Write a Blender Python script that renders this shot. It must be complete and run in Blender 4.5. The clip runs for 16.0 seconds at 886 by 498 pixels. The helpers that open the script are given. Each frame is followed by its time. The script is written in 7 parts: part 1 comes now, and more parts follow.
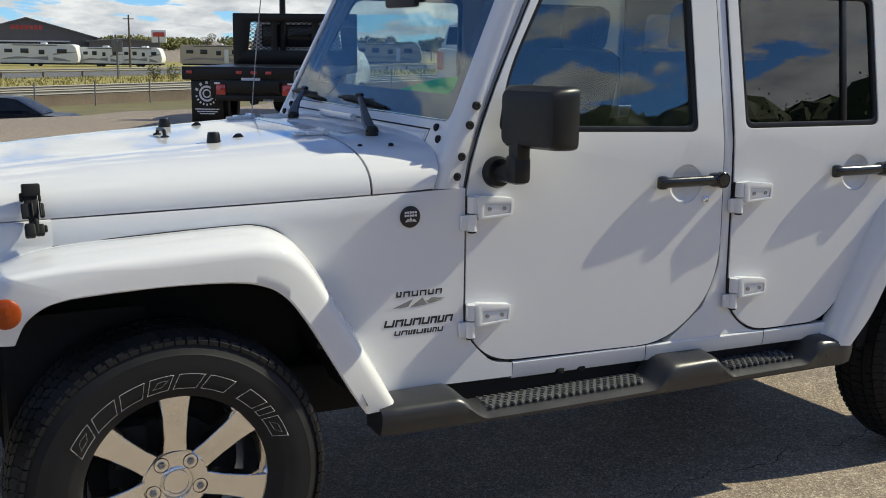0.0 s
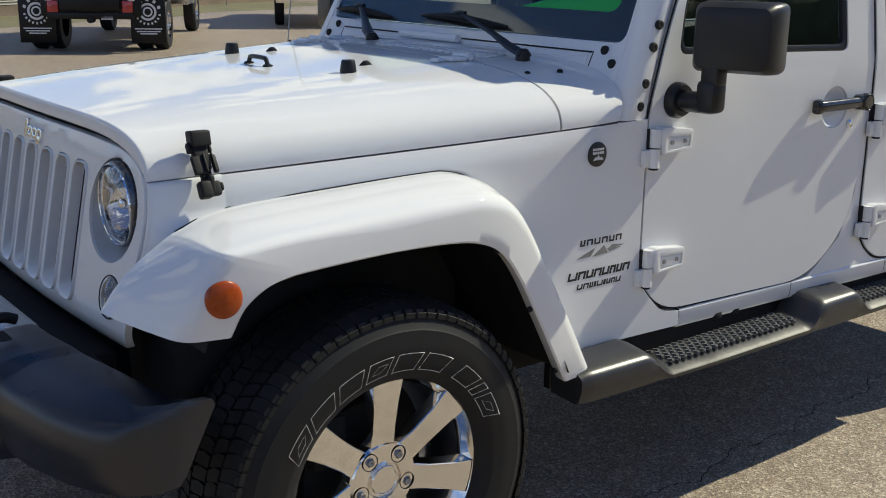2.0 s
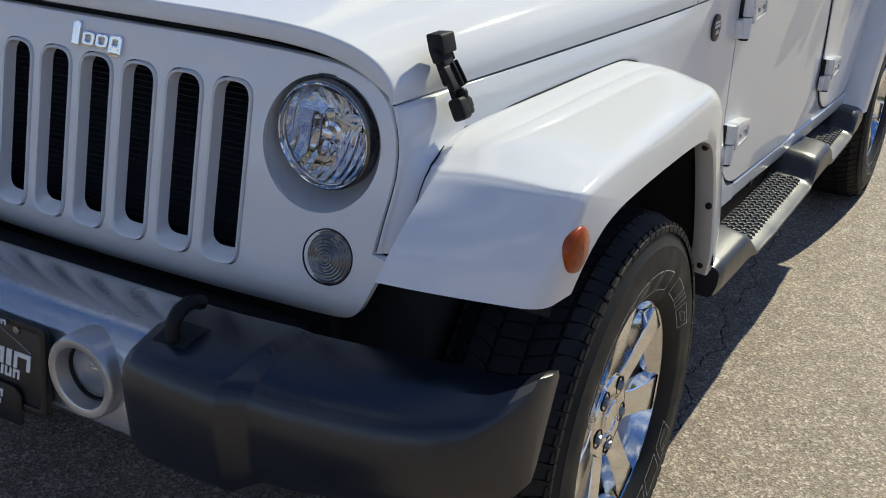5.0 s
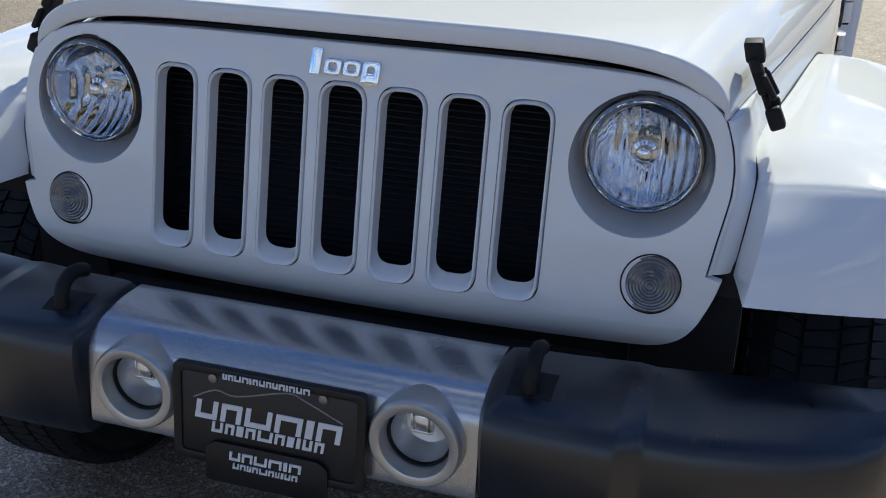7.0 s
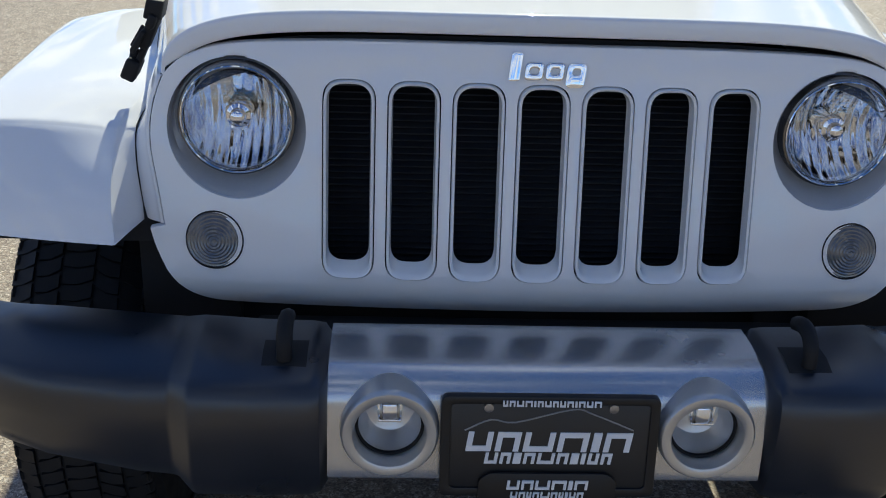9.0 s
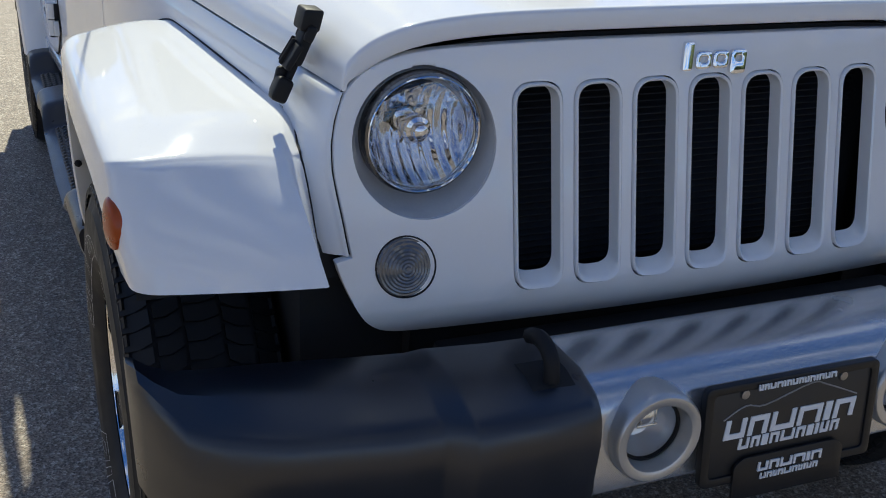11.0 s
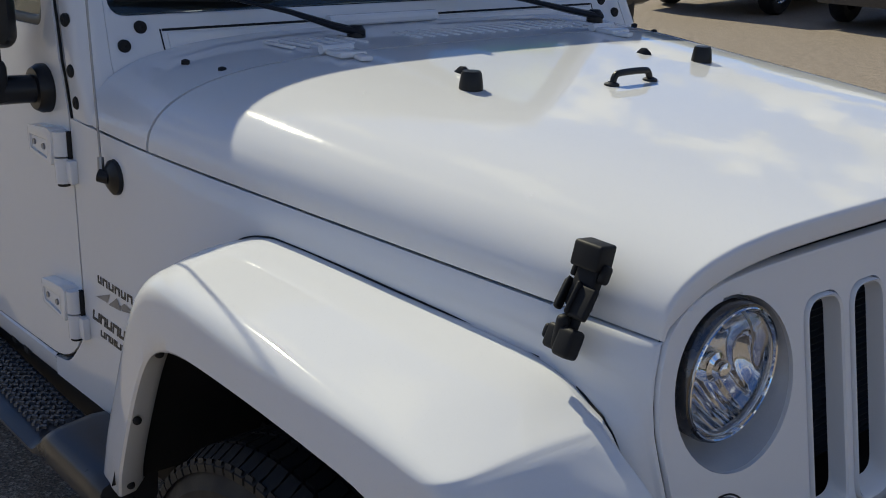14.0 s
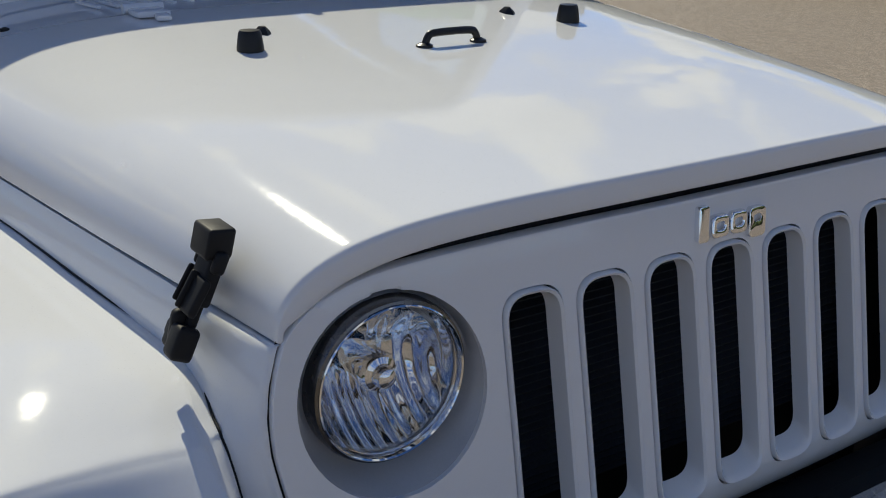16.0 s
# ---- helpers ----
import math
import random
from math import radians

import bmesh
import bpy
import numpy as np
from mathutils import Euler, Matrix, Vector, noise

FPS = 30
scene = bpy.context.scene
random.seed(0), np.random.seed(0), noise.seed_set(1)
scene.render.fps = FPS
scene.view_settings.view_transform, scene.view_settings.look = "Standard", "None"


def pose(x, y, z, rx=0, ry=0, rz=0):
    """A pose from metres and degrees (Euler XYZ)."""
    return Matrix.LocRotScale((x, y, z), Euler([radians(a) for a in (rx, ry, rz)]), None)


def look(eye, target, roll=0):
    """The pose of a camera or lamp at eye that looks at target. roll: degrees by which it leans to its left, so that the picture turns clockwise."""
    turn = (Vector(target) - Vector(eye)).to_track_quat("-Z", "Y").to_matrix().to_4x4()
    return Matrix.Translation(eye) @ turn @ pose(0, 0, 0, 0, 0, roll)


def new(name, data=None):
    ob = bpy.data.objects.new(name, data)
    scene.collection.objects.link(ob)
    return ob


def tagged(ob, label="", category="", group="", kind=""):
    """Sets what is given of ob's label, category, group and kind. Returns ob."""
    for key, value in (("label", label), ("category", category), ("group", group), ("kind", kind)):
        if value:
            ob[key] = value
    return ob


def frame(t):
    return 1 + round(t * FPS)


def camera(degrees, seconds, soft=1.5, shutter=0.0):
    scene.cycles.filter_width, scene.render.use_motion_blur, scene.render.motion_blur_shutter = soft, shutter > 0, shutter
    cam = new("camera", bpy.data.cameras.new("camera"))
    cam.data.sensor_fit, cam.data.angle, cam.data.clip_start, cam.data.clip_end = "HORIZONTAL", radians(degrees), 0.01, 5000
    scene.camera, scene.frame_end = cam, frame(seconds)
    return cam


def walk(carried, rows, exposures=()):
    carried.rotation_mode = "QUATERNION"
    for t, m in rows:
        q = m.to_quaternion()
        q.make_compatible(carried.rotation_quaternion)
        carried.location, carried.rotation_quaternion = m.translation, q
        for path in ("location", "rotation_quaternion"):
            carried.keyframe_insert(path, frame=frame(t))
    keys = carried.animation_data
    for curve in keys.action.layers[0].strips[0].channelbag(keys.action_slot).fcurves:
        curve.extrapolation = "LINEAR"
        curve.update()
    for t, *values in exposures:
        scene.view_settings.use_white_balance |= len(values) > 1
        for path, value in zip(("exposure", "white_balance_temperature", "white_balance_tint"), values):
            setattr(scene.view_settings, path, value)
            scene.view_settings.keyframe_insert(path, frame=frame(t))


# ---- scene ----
cam = camera(44.62, 16.0, soft=1.0)
PATH = [
    (0.0, (0.6084, 3.4913, 1.5170), (-0.2996, 1.7495, 1.1406), 0.68),
    (0.5, (0.7802, 3.3020, 1.5072), (-0.1993, 1.6061, 1.1012), 0.59),
    (1.0, (0.9212, 3.0544, 1.4857), (-0.1208, 1.4043, 1.0484), 0.60),
    (1.5, (1.0541, 2.8187, 1.4874), (-0.0548, 1.2269, 1.0010), 0.59),
    (2.0, (1.2288, 2.6121, 1.4968), (0.0344, 1.0953, 0.9748), 0.73),
    (2.5, (1.3949, 2.4314, 1.4958), (0.1148, 0.9987, 0.9403), 0.73),
    (3.0, (1.4735, 2.2356, 1.4788), (0.1378, 0.8720, 0.8817), 0.79),
    (3.5, (1.5487, 2.0293, 1.4777), (0.1555, 0.7410, 0.8458), 0.72),
    (3.7, (1.5821, 1.9634, 1.4758), (0.1641, 0.7132, 0.8229), 0.85),
    (5.8, (1.7868, 1.1319, 1.5002), (0.1118, 0.3883, 0.6994), 1.79),
    (6.0, (1.7845, 1.0689, 1.4895), (0.1090, 0.3312, 0.6842), 1.26),
    (6.5, (1.8677, 0.8510, 1.4894), (0.1632, 0.1819, 0.6850), 0.85),
    (7.0, (1.9598, 0.6418, 1.4930), (0.2031, 0.1036, 0.7029), 1.52),
    (7.5, (1.9604, 0.4302, 1.4764), (0.1715, 0.0008, 0.6919), 1.52),
    (8.0, (1.9612, 0.2301, 1.4694), (0.1414, -0.0345, 0.6831), 1.64),
    (8.5, (2.0058, -0.0133, 1.4694), (0.1701, -0.1042, 0.6806), 1.83),
    (9.0, (2.0306, -0.2293, 1.4782), (0.1954, -0.1356, 0.6887), 2.21),
    (9.2, (2.0165, -0.3119, 1.4733), (0.1888, -0.1595, 0.6757), 2.53),
    (11.3, (1.6757, -1.1163, 1.4474), (0.0329, -0.2911, 0.6598), 2.94),
    (11.5, (1.5937, -1.1618, 1.4593), (-0.0190, -0.2829, 0.6676), 2.87),
    (12.0, (1.4196, -1.2643, 1.4852), (-0.1277, -0.2672, 0.7033), 3.14),
    (12.5, (1.2414, -1.3966, 1.4986), (-0.2653, -0.3152, 0.7501), 2.93),
    (13.0, (1.0909, -1.5301, 1.5339), (-0.3752, -0.3687, 0.8255), 2.52),
    (13.5, (1.0566, -1.5728, 1.5542), (-0.4019, -0.3698, 0.9018), 2.20),
    (14.0, (1.0940, -1.5134, 1.5426), (-0.3546, -0.2923, 0.9018), 1.93),
    (14.5, (1.1598, -1.3909, 1.5199), (-0.2846, -0.1650, 0.8790), 2.03),
    (15.0, (1.2234, -1.2523, 1.4997), (-0.2350, -0.0507, 0.8444), 2.08),
    (15.5, (1.2513, -1.1353, 1.4995), (-0.2525, 0.0032, 0.8344), 1.30),
    (16.0, (1.2572, -0.9815, 1.4995), (-0.3020, 0.0651, 0.8115), 0.76),
]
walk(cam, [(t, look(eye, target, roll)) for t, eye, target, roll in PATH],
     exposures=((0, 0.16, 6560, 7), (3.7, 0.15, 6500, 7), (5.8, 0.17, 6300, 8), (7.5, 0.32, 6180, 6), (9.2, 0.39, 6230, 6), (11.3, 0.24, 6300, 7), (12.5, -0.06, 6550, 8), (13, -0.13, 6600, 8), (16, -0.21, 6600, 8)))

# ---- world, sun, exposure ----
TO_SUN = Vector((-0.735, 0.122, 0.67)).normalized()
world = bpy.data.worlds.new("sky")
scene.world = world
world.use_nodes = True
wt = world.node_tree
wt.nodes.clear()


def wnode(kind, **sockets):
    n = wt.nodes.new(kind)
    for key, value in sockets.items():
        n.inputs[key].default_value = value
    return n


sky = wnode("ShaderNodeTexSky")
sky.sky_type = "NISHITA"
sky.sun_disc = False
sky.sun_elevation = math.asin(TO_SUN.z)
sky.sun_rotation = math.atan2(TO_SUN.x, TO_SUN.y)
sky.altitude = 1500
sky.dust_density = 0.0
sky.air_density = 0.8
sky.ozone_density = 4.0
coords = wnode("ShaderNodeTexCoord")
sep = wnode("ShaderNodeSeparateXYZ")
wt.links.new(coords.outputs["Generated"], sep.inputs[0])
lift = wnode("ShaderNodeMath")
lift.operation = "MAXIMUM"
wt.links.new(sep.outputs["Z"], lift.inputs[0])
lift.inputs[1].default_value = 0.0
lift2 = wnode("ShaderNodeMath")
lift2.operation = "ADD"
wt.links.new(lift.outputs[0], lift2.inputs[0])
lift2.inputs[1].default_value = 0.24
comb = wnode("ShaderNodeCombineXYZ")
for axis in "XY":
    d = wnode("ShaderNodeMath")
    d.operation = "DIVIDE"
    wt.links.new(sep.outputs[axis], d.inputs[0])
    wt.links.new(lift2.outputs[0], d.inputs[1])
    wt.links.new(d.outputs[0], comb.inputs[axis])
cloud_noise = wnode("ShaderNodeTexNoise", Scale=3.6, Detail=10.0, Roughness=0.56, Distortion=0.25)
wt.links.new(comb.outputs[0], cloud_noise.inputs["Vector"])
cloud_mask = wnode("ShaderNodeMapRange")
cloud_mask.interpolation_type = "SMOOTHSTEP"
cloud_mask.inputs["From Min"].default_value = 0.535
cloud_mask.inputs["From Max"].default_value = 0.60
thick = wnode("ShaderNodeMapRange")
thick.inputs["From Max"].default_value = 0.48
thick.inputs["To Min"].default_value, thick.inputs["To Max"].default_value = 0.115, 0.0
wt.links.new(lift.outputs[0], thick.inputs["Value"])
cover = wnode("ShaderNodeMath")
cover.operation = "ADD"
wt.links.new(cloud_noise.outputs[0], cover.inputs[0])
wt.links.new(thick.outputs[0], cover.inputs[1])
wt.links.new(cover.outputs[0], cloud_mask.inputs["Value"])
cloud_tone = wnode("ShaderNodeTexNoise", Scale=4.6, Detail=6.0, Roughness=0.6)
wt.links.new(comb.outputs[0], cloud_tone.inputs["Vector"])
cloud_ramp = wnode("ShaderNodeValToRGB")
cloud_ramp.color_ramp.elements[0].position, cloud_ramp.color_ramp.elements[0].color = 0.34, (3.9, 4.2, 4.7, 1)
cloud_ramp.color_ramp.elements[1].position, cloud_ramp.color_ramp.elements[1].color = 0.62, (7.3, 7.4, 7.5, 1)
wt.links.new(cloud_tone.outputs[0], cloud_ramp.inputs[0])
cloud_mix = wnode("ShaderNodeMix")
cloud_mix.data_type = "RGBA"
wt.links.new(cloud_mask.outputs[0], cloud_mix.inputs["Factor"])
clear_air = wnode("ShaderNodeMix", Factor=1.0)
clear_air.data_type, clear_air.blend_type = "RGBA", "MULTIPLY"
clear_air.inputs["B"].default_value = (0.56, 0.86, 1.19, 1)
wt.links.new(sky.outputs[0], clear_air.inputs["A"])
wt.links.new(clear_air.outputs["Result"], cloud_mix.inputs["A"])
wt.links.new(cloud_ramp.outputs[0], cloud_mix.inputs["B"])
back = wnode("ShaderNodeBackground", Strength=0.105)
wt.links.new(cloud_mix.outputs["Result"], back.inputs[0])
wout = wnode("ShaderNodeOutputWorld")
wt.links.new(back.outputs[0], wout.inputs[0])

sun_data = bpy.data.lights.new("sun", "SUN")
sun_data.energy, sun_data.angle, sun_data.color = 4.4, radians(0.53), (1.0, 0.945, 0.74)
sun = new("sun", sun_data)
sun.matrix_world = look(TO_SUN * 60, (0, 0, 0))


# ---- materials ----
def mat(name, colour, rough=0.5, metal=0.0, coat=0.0, vary=0.06, scale=6.0, grain=0.0, grain_scale=300.0, spread=0.06, per_thing=0.0, spec=0.5, coarse=0.0):
    """A surface with colour varied at two scales, uneven gloss and fine relief."""
    m = bpy.data.materials.new(name)
    m.use_nodes = True
    t = m.node_tree
    b = t.nodes["Principled BSDF"]
    b.inputs["Metallic"].default_value = metal
    b.inputs["Coat Weight"].default_value = coat
    b.inputs["Coat Roughness"].default_value = 0.025
    b.inputs["Specular IOR Level"].default_value = spec
    tc = t.nodes.new("ShaderNodeTexCoord")
    n1 = t.nodes.new("ShaderNodeTexNoise")
    n1.inputs["Scale"].default_value, n1.inputs["Detail"].default_value = scale, 5
    n2 = t.nodes.new("ShaderNodeTexNoise")
    n2.inputs["Scale"].default_value, n2.inputs["Detail"].default_value = grain_scale, 3
    t.links.new(tc.outputs["Object"], n1.inputs["Vector"])
    t.links.new(tc.outputs["Object"], n2.inputs["Vector"])
    add = t.nodes.new("ShaderNodeMix")
    add.inputs["Factor"].default_value = 0.35
    t.links.new(n1.outputs[0], add.inputs["A"])
    t.links.new(n2.outputs[0], add.inputs["B"])
    tone = t.nodes.new("ShaderNodeMapRange")
    tone.inputs["From Min"].default_value, tone.inputs["From Max"].default_value = 0.3, 0.7
    tone.inputs["To Min"].default_value, tone.inputs["To Max"].default_value = 1 - vary, 1 + vary
    t.links.new(add.outputs["Result"], tone.inputs["Value"])
    col = t.nodes.new("ShaderNodeVectorMath")
    col.operation = "SCALE"
    col.inputs[0].default_value = colour
    if per_thing:
        info = t.nodes.new("ShaderNodeObjectInfo")
        pr = t.nodes.new("ShaderNodeMapRange")
        pr.inputs["To Min"].default_value, pr.inputs["To Max"].default_value = 1 - per_thing, 1 + per_thing
        t.links.new(info.outputs["Random"], pr.inputs["Value"])
        mul = t.nodes.new("ShaderNodeMath")
        mul.operation = "MULTIPLY"
        t.links.new(tone.outputs[0], mul.inputs[0])
        t.links.new(pr.outputs[0], mul.inputs[1])
        t.links.new(mul.outputs[0], col.inputs["Scale"])
    else:
        t.links.new(tone.outputs[0], col.inputs["Scale"])
    t.links.new(col.outputs[0], b.inputs["Base Color"])
    rr = t.nodes.new("ShaderNodeMapRange")
    rr.inputs["From Min"].default_value, rr.inputs["From Max"].default_value = 0.3, 0.7
    rr.inputs["To Min"].default_value, rr.inputs["To Max"].default_value = max(0.0, rough - spread), min(1.0, rough + spread)
    t.links.new(n1.outputs[0], rr.inputs["Value"])
    t.links.new(rr.outputs[0], b.inputs["Roughness"])
    if grain:
        bump = t.nodes.new("ShaderNodeBump")
        bump.inputs["Strength"].default_value, bump.inputs["Distance"].default_value = grain, 0.4 / grain_scale
        t.links.new(n2.outputs[0], bump.inputs["Height"])
        last = bump
        if coarse:
            bump2 = t.nodes.new("ShaderNodeBump")
            bump2.inputs["Strength"].default_value, bump2.inputs["Distance"].default_value = coarse, 0.3 / scale
            t.links.new(n1.outputs[0], bump2.inputs["Height"])
            t.links.new(bump.outputs[0], bump2.inputs["Normal"])
            last = bump2
        t.links.new(last.outputs[0], b.inputs["Normal"])
    return m


def glass(name, tint, rough=0.0, ior=1.52):
    m = bpy.data.materials.new(name)
    m.use_nodes = True
    t = m.node_tree
    b = t.nodes["Principled BSDF"]
    b.inputs["Base Color"].default_value = (*tint, 1)
    b.inputs["Transmission Weight"].default_value = 1.0
    b.inputs["Roughness"].default_value = rough
    b.inputs["IOR"].default_value = ior
    return m


def flute_reflector(m):
    """Upright facets pressed into a mirror bowl, plainer across the middle."""
    t = m.node_tree
    b = t.nodes["Principled BSDF"]
    tc = t.nodes.new("ShaderNodeTexCoord")
    w = t.nodes.new("ShaderNodeTexWave")
    w.bands_direction = "Y"
    w.inputs["Scale"].default_value, w.inputs["Distortion"].default_value = 19, 0.15
    w.inputs["Detail Scale"].default_value = 0.5
    coarse = t.nodes.new("ShaderNodeTexNoise")
    coarse.inputs["Scale"].default_value, coarse.inputs["Detail"].default_value = 9, 1
    for n in (w, coarse):
        t.links.new(tc.outputs["Object"], n.inputs["Vector"])
    depth = t.nodes.new("ShaderNodeMapRange")
    depth.inputs["From Min"].default_value, depth.inputs["From Max"].default_value = 0.4, 0.62
    depth.inputs["To Min"].default_value, depth.inputs["To Max"].default_value = 0.12, 1.0
    t.links.new(coarse.outputs[0], depth.inputs["Value"])
    mul = t.nodes.new("ShaderNodeMath")
    mul.operation = "MULTIPLY"
    t.links.new(w.outputs["Fac"], mul.inputs[0])
    t.links.new(depth.outputs[0], mul.inputs[1])
    bump = t.nodes.new("ShaderNodeBump")
    bump.inputs["Strength"].default_value, bump.inputs["Distance"].default_value = 0.5, 0.0042
    t.links.new(mul.outputs[0], bump.inputs["Height"])
    t.links.new(bump.outputs[0], b.inputs["Normal"])


def ground_material(name, tone_a, tone_b, chip, relief=0.5, crackle=0.0):
    """Worn asphalt or concrete: fine stones in a binder, with large faded patches."""
    m = bpy.data.materials.new(name)
    m.use_nodes = True
    t = m.node_tree
    b = t.nodes["Principled BSDF"]
    tc = t.nodes.new("ShaderNodeTexCoord")
    big = t.nodes.new("ShaderNodeTexNoise")
    big.inputs["Scale"].default_value, big.inputs["Detail"].default_value = 0.45, 7
    mid = t.nodes.new("ShaderNodeTexNoise")
    mid.inputs["Scale"].default_value, mid.inputs["Detail"].default_value = 11, 6
    stones = t.nodes.new("ShaderNodeTexVoronoi")
    stones.inputs["Scale"].default_value = 120
    fine = t.nodes.new("ShaderNodeTexVoronoi")
    fine.inputs["Scale"].default_value = 260
    for n in (big, mid, stones, fine):
        t.links.new(tc.outputs["Object"], n.inputs["Vector"])
    ramp = t.nodes.new("ShaderNodeMix")
    ramp.data_type = "RGBA"
    ramp.inputs["A"].default_value, ramp.inputs["B"].default_value = (*tone_a, 1), (*tone_b, 1)
    t.links.new(big.outputs[0], ramp.inputs["Factor"])
    sepc = t.nodes.new("ShaderNodeSeparateColor")
    t.links.new(stones.outputs["Color"], sepc.inputs[0])
    pick = t.nodes.new("ShaderNodeMapRange")
    pick.inputs["From Min"].default_value, pick.inputs["From Max"].default_value = 0.55, 1.0
    pick.inputs["To Max"].default_value = 0.75
    t.links.new(sepc.outputs[0], pick.inputs["Value"])
    mix2 = t.nodes.new("ShaderNodeMix")
    mix2.data_type = "RGBA"
    mix2.inputs["B"].default_value = (*chip, 1)
    t.links.new(pick.outputs[0], mix2.inputs["Factor"])
    t.links.new(ramp.outputs["Result"], mix2.inputs["A"])
    sepd = t.nodes.new("ShaderNodeSeparateColor")
    t.links.new(fine.outputs["Color"], sepd.inputs[0])
    dark = t.nodes.new("ShaderNodeMapRange")
    dark.inputs["To Min"].default_value, dark.inputs["To Max"].default_value = 0.40, 1.40
    t.links.new(sepd.outputs[1], dark.inputs["Value"])
    midr = t.nodes.new("ShaderNodeMapRange")
    midr.inputs["From Min"].default_value, midr.inputs["From Max"].default_value = 0.3, 0.7
    midr.inputs["To Min"].default_value, midr.inputs["To Max"].default_value = 0.85, 1.15
    t.links.new(mid.outputs[0], midr.inputs["Value"])
    mul = t.nodes.new("ShaderNodeMath")
    mul.operation = "MULTIPLY"
    t.links.new(dark.outputs[0], mul.inputs[0])
    t.links.new(midr.outputs[0], mul.inputs[1])
    sc = t.nodes.new("ShaderNodeVectorMath")
    sc.operation = "SCALE"
    t.links.new(mix2.outputs["Result"], sc.inputs[0])
    t.links.new(mul.outputs[0], sc.inputs["Scale"])
    t.links.new(sc.outputs[0], b.inputs["Base Color"])
    b.inputs["Roughness"].default_value = 0.72
    bump = t.nodes.new("ShaderNodeBump")
    bump.inputs["Strength"].default_value, bump.inputs["Distance"].default_value = relief, 0.004
    t.links.new(stones.outputs["Distance"], bump.inputs["Height"])
    bump2 = t.nodes.new("ShaderNodeBump")
    bump2.inputs["Strength"].default_value, bump2.inputs["Distance"].default_value = relief, 0.01
    t.links.new(mid.outputs[0], bump2.inputs["Height"])
    t.links.new(bump.outputs[0], bump2.inputs["Normal"])
    t.links.new(bump2.outputs[0], b.inputs["Normal"])
    return m


PAINT = mat("white car paint", (0.76, 0.765, 0.775), 0.75, coat=1.0, vary=0.015, scale=3, spec=0.1, spread=0.03)


def lacquer(m):
    """Fine dust specks and faint ripple in the clear coat."""
    t = m.node_tree
    b = t.nodes["Principled BSDF"]
    tc = t.nodes.new("ShaderNodeTexCoord")
    specks = t.nodes.new("ShaderNodeTexVoronoi")
    specks.inputs["Scale"].default_value = 240
    pick = t.nodes.new("ShaderNodeMapRange")
    pick.inputs["From Min"].default_value, pick.inputs["From Max"].default_value = 0.0, 0.16
    pick.inputs["To Min"].default_value, pick.inputs["To Max"].default_value = 1.0, 0.0
    ripple = t.nodes.new("ShaderNodeTexNoise")
    ripple.inputs["Scale"].default_value, ripple.inputs["Detail"].default_value = 26, 2
    for n in (specks, ripple):
        t.links.new(tc.outputs["Object"], n.inputs["Vector"])
    t.links.new(specks.outputs["Distance"], pick.inputs["Value"])
    bump = t.nodes.new("ShaderNodeBump")
    bump.inputs["Strength"].default_value, bump.inputs["Distance"].default_value = 0.6, 0.0005
    t.links.new(pick.outputs[0], bump.inputs["Height"])
    bump2 = t.nodes.new("ShaderNodeBump")
    bump2.inputs["Strength"].default_value, bump2.inputs["Distance"].default_value = 0.5, 0.0004
    t.links.new(ripple.outputs[0], bump2.inputs["Height"])
    t.links.new(bump.outputs[0], bump2.inputs["Normal"])
    t.links.new(bump2.outputs[0], b.inputs["Coat Normal"])


lacquer(PAINT)
PAINT.node_tree.nodes["Principled BSDF"].inputs["Coat Roughness"].default_value = 0.042
PLASTIC = mat("black smooth plastic", (0.010, 0.0105, 0.012), 0.36, vary=0.2, scale=14, grain=0.2, grain_scale=1600, spec=0.35)
GLOSS_BLACK = mat("gloss black plastic", (0.008, 0.008, 0.009), 0.2, coat=0.4, vary=0.1, scale=20)
BUMPER_BLACK = mat("black textured bumper plastic", (0.006, 0.009, 0.016), 0.33, vary=0.22, scale=14, grain=0.16, grain_scale=1600, spec=0.8)
SATIN = mat("satin dark grey step coating", (0.032, 0.032, 0.034), 0.33, vary=0.2, scale=9, grain=0.3, grain_scale=1400)
PAD = mat("ribbed step pad", (0.13, 0.13, 0.132), 0.36, vary=0.2, scale=30)
RUBBER = mat("tyre rubber", (0.0125, 0.0125, 0.0135), 0.6, vary=0.3, scale=18, grain=0.25, grain_scale=900, spread=0.12, spec=0.3)
DARK = mat("dark underbody", (0.008, 0.008, 0.009), 0.8, vary=0.3, scale=9)
CHROME = mat("chrome", (0.82, 0.83, 0.85), 0.05, metal=1.0, vary=0.02, spread=0.03)
ALLOY = mat("polished alloy", (0.88, 0.86, 0.83), 0.13, metal=1.0, vary=0.05, scale=12, spread=0.05, grain=0.03, grain_scale=900)
ALLOY_IN = mat("bright alloy barrel", (0.55, 0.55, 0.56), 0.3, metal=1.0, vary=0.2, scale=10)
SILVER = mat("silver bumper paint", (0.52, 0.53, 0.55), 0.25, metal=0.75, coat=0.5, vary=0.04, scale=6, grain=0.02, grain_scale=1500, spread=0.03)
SILVER_SATIN = mat("satin silver trim", (0.55, 0.54, 0.52), 0.36, metal=0.7, coat=0.2, vary=0.05, scale=10)
STEEL = mat("dull steel", (0.35, 0.35, 0.36), 0.4, metal=1.0, vary=0.2, scale=30)
AMBER = mat("amber lens", (0.33, 0.050, 0.001), 0.3, coat=0.3, spec=0.3, vary=0.18, scale=60, grain=0.25, grain_scale=260)
